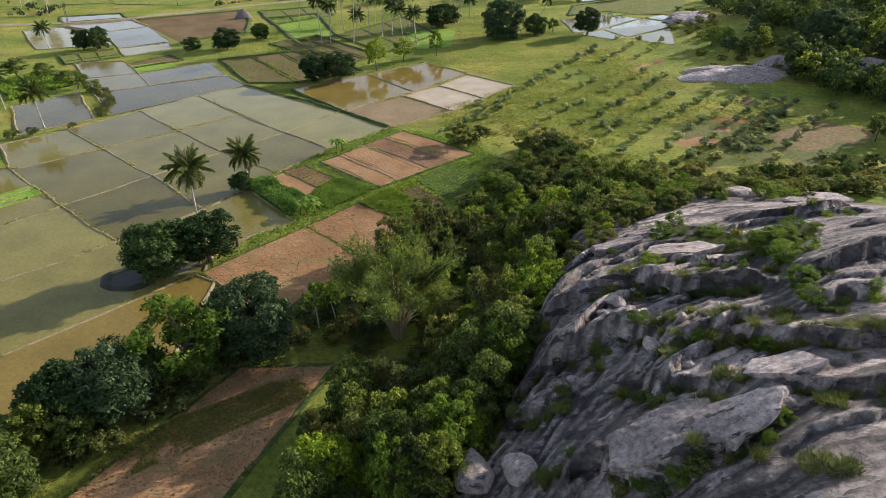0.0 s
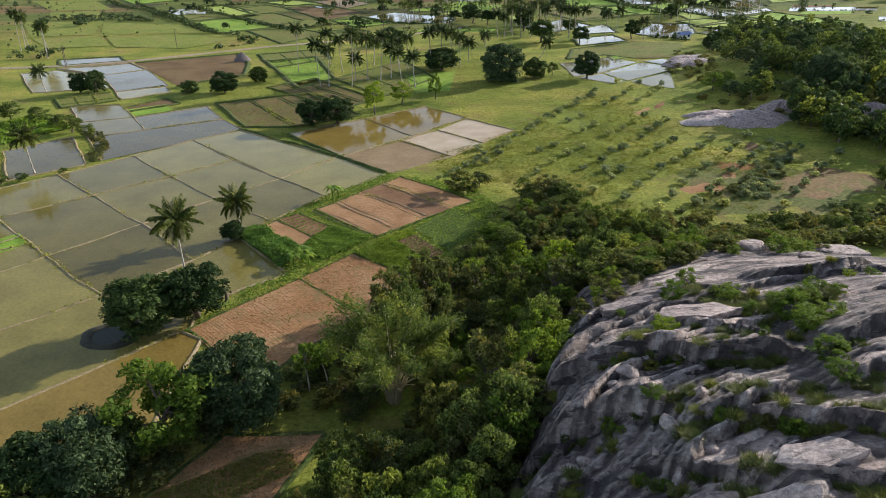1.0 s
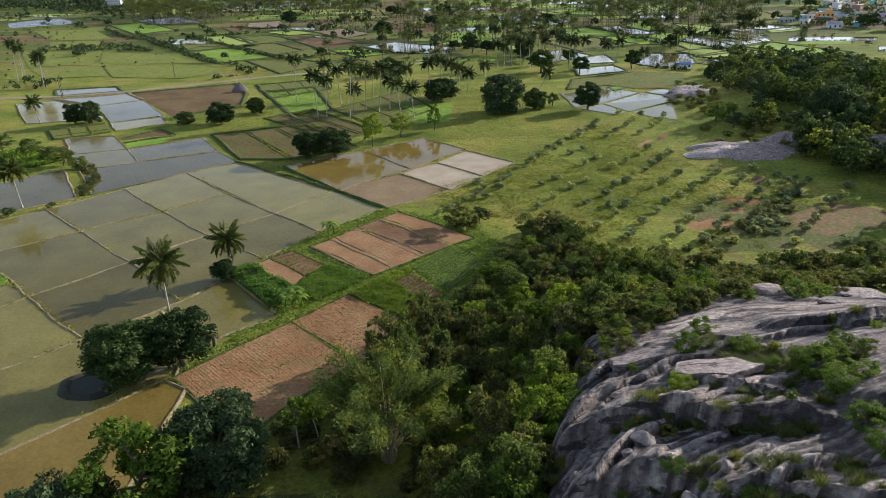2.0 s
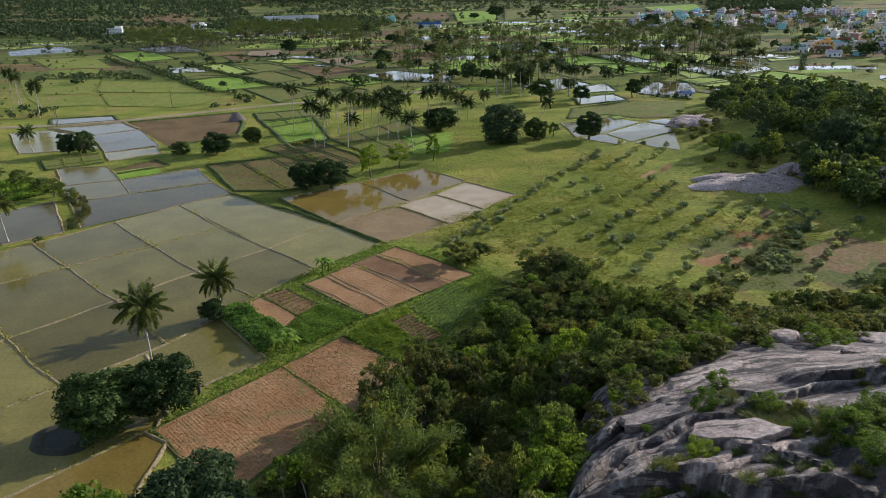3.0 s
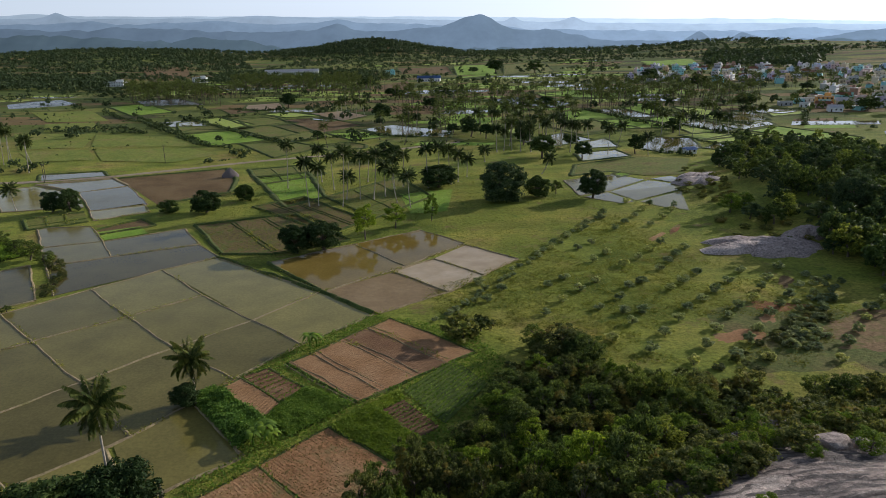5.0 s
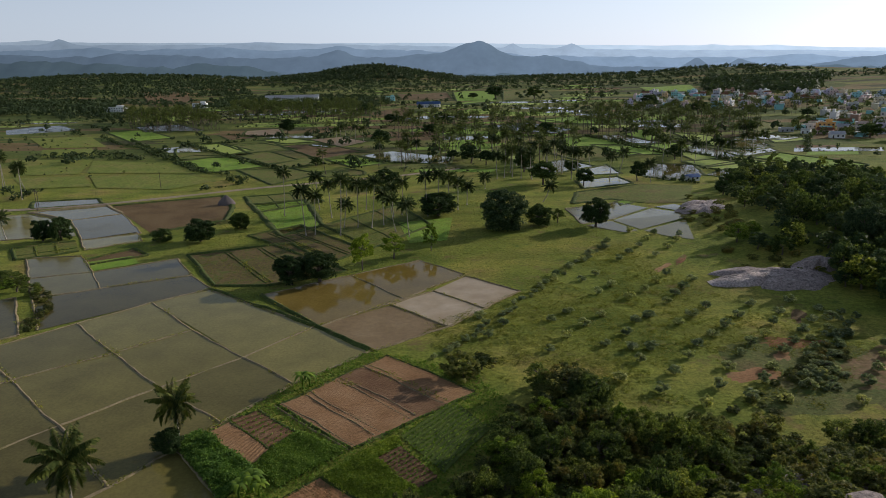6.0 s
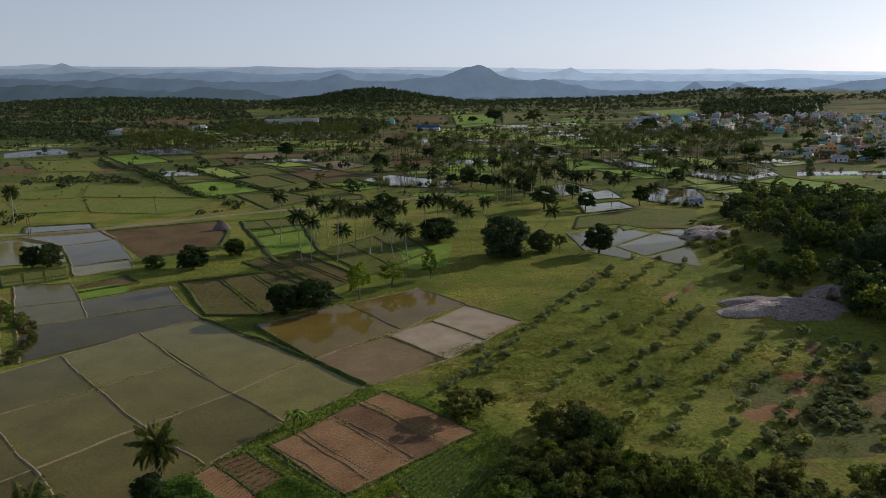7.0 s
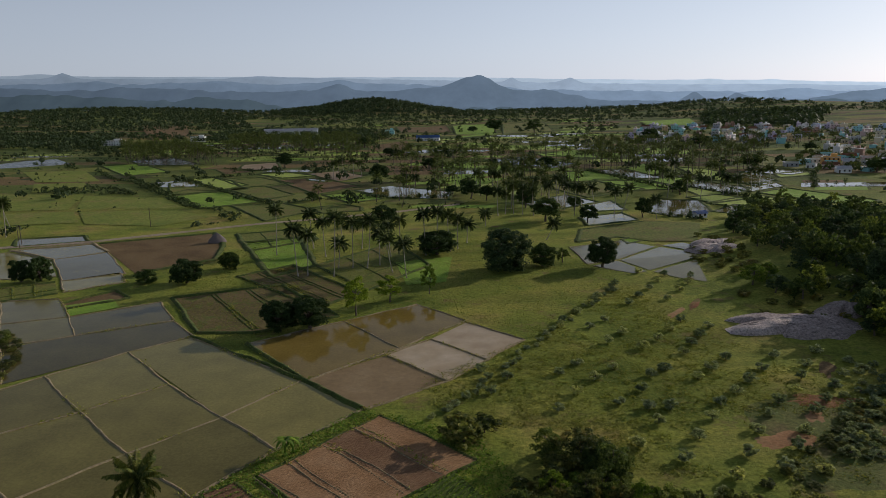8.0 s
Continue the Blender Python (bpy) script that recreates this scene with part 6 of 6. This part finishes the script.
# grass of the meadow
r10 = np.random.default_rng(10)
MEADOW = [(22, 207), (56, 250), (90, 262), (112, 215), (108, 165), (75, 142), (30, 146), (8, 158), (-4, 182)]
p = scatter(MEADOW, 7600, r10)
p = p[fbm(p[:, 0], p[:, 1], 2, 4, 9) > -0.5]
p = np.repeat(p, 10, 0) + r10.normal(0, 0.7, (len(p) * 10, 2))
v, f = leaves(r10, np.c_[p, r10.uniform(0.04, 0.16, len(p))], np.tile([0.5, 0.3, 0.8], (len(p), 1)), 0.2, 1.8, 0.45)
thing("meadow_grass", "knee high green meadow grass in clumps", "grass", kind="stuff", data=mesh("meadow_grass", v, f, M_GRASS))
p = scatter([(-60, 214), (-45, 205), (22, 207), (56, 252), (60, 270), (30, 330), (-60, 330), (-95, 290)], 30000, r10)
v, f = leaves(r10, np.c_[p, r10.uniform(0.06, 0.2, len(p))], np.tile([0.3, 0, 0.3], (len(p), 1)), 0.2, 1.6, 0.8)
keep = ~inside([(-46, 210), (-4, 240), (26, 208), (-14, 168)], p[:, 0], p[:, 1])
thing("pasture_grass", "thin grass between the stubble fields", "grass", kind="stuff", data=mesh("pasture_grass", v, f[keep], M_GRASS))

# weeds between the dry fields and the plots
p = scatter([(-47, 96), (-30, 96), (-8, 100), (4, 122), (14, 146), (8, 160), (-14, 172), (-40, 140), (-47, 126), (-34, 110)], 26000, r10)
hold = np.zeros(len(p), bool)
for c in FLAT:
    hold |= inside(c, p[:, 0], p[:, 1])
p = p[~hold]
v, f = leaves(r10, np.c_[p, r10.uniform(0.1, 0.5, len(p))], np.tile([0, 0, 0.4], (len(p), 1)), 0.25, 1.7, 0.8)
thing("weeds", "rank green weeds between plots", "weeds", kind="stuff", data=mesh("weeds", v, f, M_CROP))
# weeds along the middle of the dry strip
p = scatter([(-40, 54), (-34, 56), (-17, 68), (-17, 72), (-22, 71), (-37, 62)], 9000, r10)
p = p[fbm(p[:, 0], p[:, 1], 4, 4, 3) > -0.35]
v, f = leaves(r10, np.c_[p, r10.uniform(0.2, 0.34, len(p))], np.tile([0.3, 0.2, 0.8], (len(p), 1)), 0.15, 1.8, 0.5)
thing("strip_weeds", "thin yellow green weeds on the dry strip", "weeds", kind="stuff", data=mesh("strip_weeds", v, f, M_GRASS))
# grass on the banks
gp = []
for m2, d2, l2 in ALL_BANKS:
    if m2[1] < 280:
        n = int(l2 * 5)
        q = r10.uniform(-0.5, 0.5, n) * l2
        e = m2 + d2 * q[:, None] + np.array([-d2[1], d2[0]]) * r10.normal(0, 0.4, n)[:, None]
        gp.append(e[fbm(e[:, 0], e[:, 1], 5, 3, 6) + 0.5 * math.sin(m2[0]) > 0.15])
gp = np.concatenate(gp)
v, f = leaves(r10, np.c_[gp, r10.uniform(0.15, 0.4, len(gp))], np.tile([0, 0, 0.4], (len(gp), 1)), 0.26, 1.6, 0.8)
thing("bank_grass", "green weeds along the field banks", "grass", kind="stuff", data=mesh("bank_grass", v, f, M_GRASS))

# ---- far trees, hedges and groves ----
r11 = np.random.default_rng(11)


def belt(poly, n, lo, hi):
    p = scatter(poly, n, r11)
    return p, r11.uniform(lo, hi, len(p))


sets = [belt([(-560, 900), (-390, 880), (-470, 1150), (-900, 1300), (-1100, 1000)], 1500, 3, 6.5), belt([(-470, 1250), (-330, 1350), (-500, 1900), (-1500, 2100), (-1100, 1300)], 1900, 3, 7),
        belt([(-900, 1650), (-300, 1650), (900, 1700), (900, 2250), (-1200, 2250)], 3400, 3, 6.5), belt([(-300, 1300), (900, 1400), (900, 1700), (-300, 1650)], 800, 2, 5),
        belt([(-310, 960), (-60, 900), (-60, 1150), (-360, 1300)], 520, 2.5, 5), belt([(420, 1150), (560, 1080), (820, 1500), (600, 1600)], 620, 5, 9),
        belt([(-420, 1850), (60, 1850), (60, 2200), (-420, 2200)], 1100, 4, 8), belt([(700, 900), (1400, 900), (1500, 1900), (900, 1600)], 900, 2.5, 6.5),
        belt([(-420, 840), (-340, 800), (-330, 880), (-460, 900)], 120, 1.5, 3.5), belt([(-480, 1100), (-280, 1000), (-280, 1040), (-460, 1200)], 60, 2, 5),
        belt([(-420, 640), (-330, 560), (-260, 560), (-330, 700)], 40, 0.8, 1.6),
        belt([(-330, 400), (-200, 380), (-150, 420), (-150, 560), (-230, 640), (-420, 600)], 150, 0.3, 1.0), belt([(-270, 500), (-205, 478), (-195, 495), (-250, 520)], 60, 0.8, 1.8), belt([(-215, 350), (-180, 345), (-185, 372), (-220, 375)], 16, 1.2, 2.6)]
woods("far_woods", "dark green woods at the rim of the plain", np.concatenate([s[0] for s in sets]), np.concatenate([s[1] for s in sets]), 3, M_FAR, 22, 0.38)
# patchwork of small far fields, with weeds along their banks
p = scatter([(104, 246), (110, 226), (112, 205), (112, 185), (125, 168), (170, 172), (225, 215), (225, 330), (185, 385), (160, 395), (122, 330), (116, 300), (118, 262)], 1500, r11)
woods("hill_scrub", "dense low scrub under the hill trees", p, r11.uniform(0.8, 2.2, len(p)), 5, M_FAR, 22, 0.4)
hp, hs = [], []
PLAIN = [(-560, 395), (-200, 388), (-60, 408), (110, 385), (262, 400), (300, 470), (250, 560), (290, 690), (215, 800), (330, 1180), (420, 1500), (-420, 1500), (-330, 960), (-330, 830), (-560, 830)]
held = [np.array(c, float) for c in FLAT if np.mean([q[1] for q in c]) > 330]
tilt = radians(-7)
row = 392.0
HEDGES = [((-278.6, 632.2), (-234.4, 563.9), (-206.7, 537), (-184.3, 502.1), (-156.3, 463.6), (-133.2, 425.2), (-116.5, 415.7)), ((-232.9, 584.9), (-181.5, 507.1), (-149.4, 458.2), (-129, 426.6)),
          ((-191.4, 571), (-160.3, 527), (-130.4, 484.1), (-106.5, 452.6), (-83.3, 421)), ((-116.5, 415.7), (-96.8, 392.8), (-95.1, 378.6), (-105.5, 395.4)), ((-237, 526.5), (-209.7, 508.4), (-182.8, 478.9), (-203.6, 486.6)),
          ((-110.3, 365.8), (-100.8, 373.3)), ((-415.3, 896.1), (-366.3, 876.1), (-386.1, 848.7)), ((-168.1, 621.4), (-140.8, 604.1), (-120.3, 613)), ((-91.4, 429.8), (-71.4, 439.4), (-53.1, 445.6), (-39.6, 439.5)),
          ((-48.1, 458.3), (-27.2, 444.4), (-7.8, 439.6), (11.6, 448)), ((154.9, 469.1), (171.8, 418.2), (185.4, 391.5), (197.6, 359.9)), ((168.4, 547.1), (183.2, 492.4), (205.5, 449.2)), ((103.6, 374.3), (114.4, 366.4), (122.7, 353.8)),
          ((115.1, 563.7), (129, 506.9), (136.7, 471.8), (144.2, 443.6)), ((142.8, 398.5), (152.2, 374.3), (157.4, 347.2)), ((254.2, 539.6), (263.7, 527.2), (224.5, 453.9)), ((-177.5, 555), (-155.1, 561.6), (-133.8, 576))]
for line in HEDGES:
    line = np.array(line, float)
    for a, b in zip(line, line[1:]):
        n = int(np.linalg.norm(b - a) / 0.8)
        hp.append(a + (b - a) * r11.random((n, 1)) + r11.normal(0, 0.9, (n, 2)))
        hs.append(r11.gamma(2.5, 0.24, n) + 0.3)
while row < 1480:
    deep = r11.uniform(9, 18) * (1 + (row - 400) / 600)
    col = -600.0 + r11.uniform(0, 60)
    while col < 620:
        wide = r11.uniform(18, 52) * (1 + (row - 400) / 700)
        quad = []
        for u, v in ((0, 0), (1, 0), (1, 1), (0, 1)):
            px, py = col + u * wide + 0.35 * v * deep, row + v * deep
            px, py = px + 6 * fbm(px, py, 2, 2, 90), py + 9 * fbm(px, py, 5, 2, 120)
            quad.append((round(px * math.cos(tilt) - (py - 500) * math.sin(tilt), 1), round(px * math.sin(tilt) + (py - 500) * math.cos(tilt) + 500, 1)))
        q = np.array(quad)
        probe = np.concatenate([q, (q + np.roll(q, -1, 0)) / 2, q.mean(0)[None], q * 0.5 + q.mean(0) * 0.5])
        clash = any(inside(h, probe[:, 0], probe[:, 1]).any() or inside(q, h[:, 0], h[:, 1]).any() for h in held)
        mx, my = q.mean(0)
        meadow = mx < -150 and my < 640
        if inside(PLAIN, q[:, 0], q[:, 1]).all() and not clash:
            if not meadow or r11.random() < 0.12:
                kind = r11.choice(["pasture", "rice", "yellow_rice", "water", "soil", "crop"], p=[0.3, 0.18, 0.28, 0.12, 0.06, 0.06] if mx > 20 else [0.46, 0.13, 0.15, 0.08, 0.13, 0.05])
                field(str(kind), *(tuple(k) for k in (q * 0.975 + q.mean(0) * 0.025)), bank=False, lift=0.04)
            for a, b, dense in ((q[0], q[1], 1.0), (q[1], q[2], 0.5)):
                if r11.random() < (0.06 if meadow else 0.85):
                    L = np.linalg.norm(b - a)
                    n = max(3, int(L / 1.7 * dense))
                    hp.append(a + (b - a) * r11.random((n, 1)) + r11.normal(0, 0.4, (n, 2)))
                    hs.append(r11.gamma(2.0, 0.17, n) * (1 + (my - 400) / 500) + 0.2)
        col += wide
    row += deep
woods("hedgerows", "low dark hedges along far field banks", np.concatenate(hp), np.concatenate(hs), 4, M_FAR, 9, 0.55)
grove((([(-263, 661), (-180, 645), (-244, 800), (-340, 820)], 150), ([(-198, 727), (-65, 700), (-89, 900), (-250, 930)], 230), ([(13, 520), (68, 510), (103, 700), (20, 720)], 40), ([(-45, 700), (10, 730), (45, 640), (10, 560), (-25, 560)], 36), ([(-25, 535), (32, 550), (28, 440), (-18, 455)], 20), ([(26, 540), (100, 545), (78, 395), (40, 390)], 34), ([(95, 790), (178, 770), (150, 560), (100, 560)], 36), ([(-98, 800), (-50, 830), (-55, 560), (-90, 570)], 18),
       ([(109, 536), (220, 517), (316, 700), (159, 740)], 170), ([(120, 440), (178, 430), (221, 511), (149, 523)], 16), ([(-60, 400), (20, 400), (30, 480), (-20, 480)], 8), ([(300, 700), (420, 720), (450, 800), (330, 800)], 25)), 13)
for x, y in scatter([(28, 375), (63, 371), (80, 467), (37, 473)], 14, r11, 6.0):
    palm(x, y, r11.uniform(11, 15))
p = scatter([(-420, 420), (260, 420), (420, 900), (300, 1250), (-500, 1250), (-560, 800)], 300, r11)
woods("field_trees", "scattered dark trees between far fields", p, r11.uniform(1.5, 4.5, len(p)), 9, M_FAR, 44, 0.36)

# ---- buildings ----
def box(w, d, h, x=0.0, y=0.0, z=0.0, bevel=0.04):
    bm = bmesh.new()
    bmesh.ops.create_cube(bm, size=1.0, matrix=Matrix.Translation((x, y, z + h / 2)) @ Matrix.Diagonal((w, d, h, 1)))
    if bevel:
        bmesh.ops.bevel(bm, geom=bm.edges[:], offset=bevel, segments=1, affect="EDGES")
    return bm


def piece(name, bm, mat, parent, label=""):
    me = bpy.data.meshes.new(name)
    bm.to_mesh(me)
    bm.free()
    me.materials.append(mat)
    return part(name, me, parent, label)


def house(x, y, w, d, h, turn, paint, roof="flat", label="small painted village house with a flat roof"):
    """A village house: walls, roof, door, windows; a stair head on some flat roofs."""
    e = thing("house", label, "house", "village houses")
    e.matrix_basis = pose(x, y, float(land(x, y)), 0, 0, turn)
    wall = piece("wall", box(w, d, h), paint, e)
    if roof == "flat":
        piece("roof", box(w + 0.5, d + 0.5, 0.22, 0, 0, h - 0.05), PAINT[7], e)
        piece("parapet", box(w + 0.1, 0.18, 0.7, 0, -d / 2 + 0.05, h + 0.17), paint, e)
        if h > 5:
            piece("stair_head", box(w * 0.35, d * 0.35, 2.3, w * 0.2, d * 0.2, h + 0.17), paint, e)
    else:
        bm = bmesh.new()
        o, t = 0.5, 0.12
        vs = [bm.verts.new(c) for c in ((-w / 2 - o, -d / 2 - o, h - 0.1), (w / 2 + o, -d / 2 - o, h - 0.1), (w / 2 + o, 0, h + d * 0.28), (-w / 2 - o, 0, h + d * 0.28), (-w / 2 - o, d / 2 + o, h - 0.1), (w / 2 + o, d / 2 + o, h - 0.1))]
        for q in ((0, 1, 2, 3), (3, 2, 5, 4)):
            bm.faces.new([vs[k] for k in q])
        bmesh.ops.solidify(bm, geom=bm.faces[:], thickness=t)
        piece("roof", bm, {"tile": M_TILE, "tin": M_TIN, "blue": M_BLUE_TIN}[roof], e)
    floors = 2 if h > 5 else 1
    for f in range(floors):
        for k in range(max(2, int(w / 3))):
            px = -w / 2 + (k + 0.5) * w / max(2, int(w / 3))
            if f == 0 and k == 0:
                piece("door", box(1.0, 0.1, 2.0, px, -d / 2 - 0.03, 0, 0), M_WOOD, e)
            else:
                piece("window", box(1.1, 0.1, 1.2, px, -d / 2 - 0.03, 1.0 + 3 * f, 0), M_GLASS, e)


def shed(x, y, w, d, h, turn, roof, label, paint=0):
    house(x, y, w, d, h, turn, PAINT[paint], roof, label)


shed(-209, 1102, 78, 12, 6, 4, "tin", "long low pale shed with a grey sheet roof")
shed(-404, 948, 26, 12, 5.4, -4, "flat", "wide white two storey farm building")
shed(-312, 996, 18, 11, 6, 5, "flat", "white farmhouse behind palms")
shed(-5, 912, 28, 10, 4, -5, "blue", "long farm shed with a blue sheet roof")
shed(-62, 1084, 13, 10, 6, 0, "flat", "small pale turquoise farmhouse", 2)
shed(123, 363, 5.5, 4, 2.2, 20, "blue", "small farm shelter with bluish sheets")
r12 = np.random.default_rng(12)
vp = np.concatenate([scatter([(215, 830), (300, 790), (450, 745), (640, 1030), (560, 1080), (330, 1150)], 150, r12, 10), scatter([(262, 560), (300, 500), (345, 520), (440, 705), (385, 720)], 40, r12, 12)])
for k, (x, y) in enumerate(vp):
    two = r12.random() < 0.4
    paint = PAINT[int(r12.choice([0, 0, 7, 5, 1, 2, 3, 6, 7, 8, 4, 3, 5, 10, 8, 2]))]
    roof = ("flat", "flat", "flat", "tin", "tile")[int(r12.integers(0, 5))]
    house(x, y, r12.uniform(6, 11), r12.uniform(5.5, 8), 5.8 if two and y > 600 else 3.1, r12.choice([-32, -12, 56, -25]) + r12.normal(0, 12), paint, roof if not two else "flat",
          "two storey painted village house with roof terrace" if two else "small painted village house")
house(300, 572, 12, 9, 5.8, -20, PAINT[9], "flat", "orange two storey village house")
house(281, 522, 9, 6, 3.1, -12, PAINT[0], "tin", "small white house with a sheet roof")
p = scatter([(215, 820), (300, 780), (450, 735), (650, 1030), (560, 1090), (330, 1160)], 260, r12)
p = np.concatenate([p, scatter([(255, 560), (300, 490), (350, 515), (450, 705), (380, 730)], 90, r12)])
woods("village_trees", "dark trees between village houses", p, r12.uniform(1.5, 4.0, len(p)), 6, M_FAR, 36, 0.34)
for x, y, h, r in ((241, 826, 16, 11), (265, 742, 14, 10), (303, 520, 11, 8), (311, 500, 10, 8), (311, 728, 9, 7), (342, 680, 9, 6)):
    plant("far", x, y, h, r, label="large dark tree among the village houses")

# ---- small things ----
well = thing("well", "round dark stone well beside the mango tree", "well")
well.matrix_basis = pose(-51.0, 98.5, 0)
a = np.linspace(0, 2 * np.pi, 41)[:-1]
prof = [(5.0, -0.1), (4.4, 0.4), (3.8, 0.55), (3.35, 0.5), (3.1, 0.15)]
wv = np.concatenate([np.c_[np.cos(a) * q * (1 + 0.04 * np.sin(7 * a)), np.sin(a) * q * 0.9 * (1 + 0.04 * np.sin(5 * a)), z + 0.12 * np.sin(3 * a + q)] for q, z in prof])
i, j = np.meshgrid(np.arange(4), np.arange(40), indexing="ij")
part("wall", mesh("wall", wv, np.stack([i * 40 + j, i * 40 + (j + 1) % 40, (i + 1) * 40 + (j + 1) % 40, (i + 1) * 40 + j], -1).reshape(-1, 4), M_STONE, True), well)
part("water", mesh("well_water", np.c_[np.cos(a) * 3.25, np.sin(a) * 2.95, a * 0 + 0.2], [list(range(40))], M_WELL), well, "dark still well water")
hay = thing("haystack", "weathered grey brown straw stack beside the road", "haystack")
hay.matrix_basis = pose(-88, 330, 0, 0, 0, 20)
u, q = np.meshgrid(np.linspace(0, 1, 12), np.linspace(0, 2 * np.pi, 31)[:-1])
hx, hy = 3.7 * np.cos(q) * (1 - u ** 1.7), 2.8 * np.sin(q) * (1 - u ** 1.5)
hv = np.c_[hx.ravel(), hy.ravel(), (4.2 * u + 0.15 * fbm(hx, hy, 2, 3, 0.8)).ravel()]
i, j = np.meshgrid(np.arange(30), np.arange(11), indexing="ij")
part("straw", mesh("straw", hv, np.stack([i * 12 + j, ((i + 1) % 30) * 12 + j, ((i + 1) % 30) * 12 + j + 1, i * 12 + j + 1], -1).reshape(-1, 4), M_STRAW, True), hay)
post = thing("stump", "dark charred tree stump beside the red field", "stump")
post.matrix_basis = pose(-36.0, 108.5, 0)
part("stem", mesh("stem", *tube([(0, 0, -0.2), (0.05, 0, 1.2), (-0.1, 0.05, 2.4), (-0.2, 0.1, 3.1)], [0.35, 0.28, 0.24, 0.08], 7), M_WOOD, True), post)


def pole(x, y, h):
    e = thing("utility_pole", "thin grey utility pole beside the fields", "pole", "poles")
    e.matrix_basis = pose(x, y, 0)
    part("shaft", mesh("shaft", *tube([(0, 0, -0.2), (0, 0, h * 0.5), (0, 0, h)], [0.16, 0.13, 0.1], 8), M_WOOD, True), e)
    piece("crossarm", box(1.8, 0.12, 0.12, 0, 0, h - 0.7, 0.02), M_WOOD, e)


for x, y in ((-167, 329), (-130, 368), (-165, 324)):
    pole(x, y, 9)


def banana(x, y, h):
    e = thing("banana_plant", "banana plant with broad torn green leaves", "banana")
    e.matrix_basis = pose(x, y, 0)
    part("stem", mesh("stem", *tube([(0, 0, -0.1), (0, 0, h * 0.3), (0.1, 0, h * 0.6)], [0.2, 0.16, 0.1], 7), M_CROP, True), e)
    for k in range(10):
        a, s = k * 2.4, np.linspace(0, 1, 8)
        L = h * r12.uniform(0.45, 0.7)
        path = np.c_[L * s * 0.8 * math.cos(a), L * s * 0.8 * math.sin(a), h * 0.58 + L * (0.8 * s - 0.95 * s * s)]
        w = np.array([-math.sin(a), math.cos(a), 0]) * (0.34 * np.sin(np.pi * np.clip(s * 0.9 + 0.08, 0, 1)))[:, None]
        v = np.stack([path - w, path + [0, 0, 0.06], path + w], 1).reshape(-1, 3)
        part("leaf", mesh("leaf", v, lattice(range(3), s), M_CROP, True), e)


banana(-24.1, 154.4, 4.6)
banana(-23.0, 155.4, 3.6)
for x, y, h in ((-27, 121, 3.8), (-25.5, 122.5, 4.2), (-24.3, 121.5, 3.4), (-26, 123.8, 3.6)):
    banana(x, y, h)
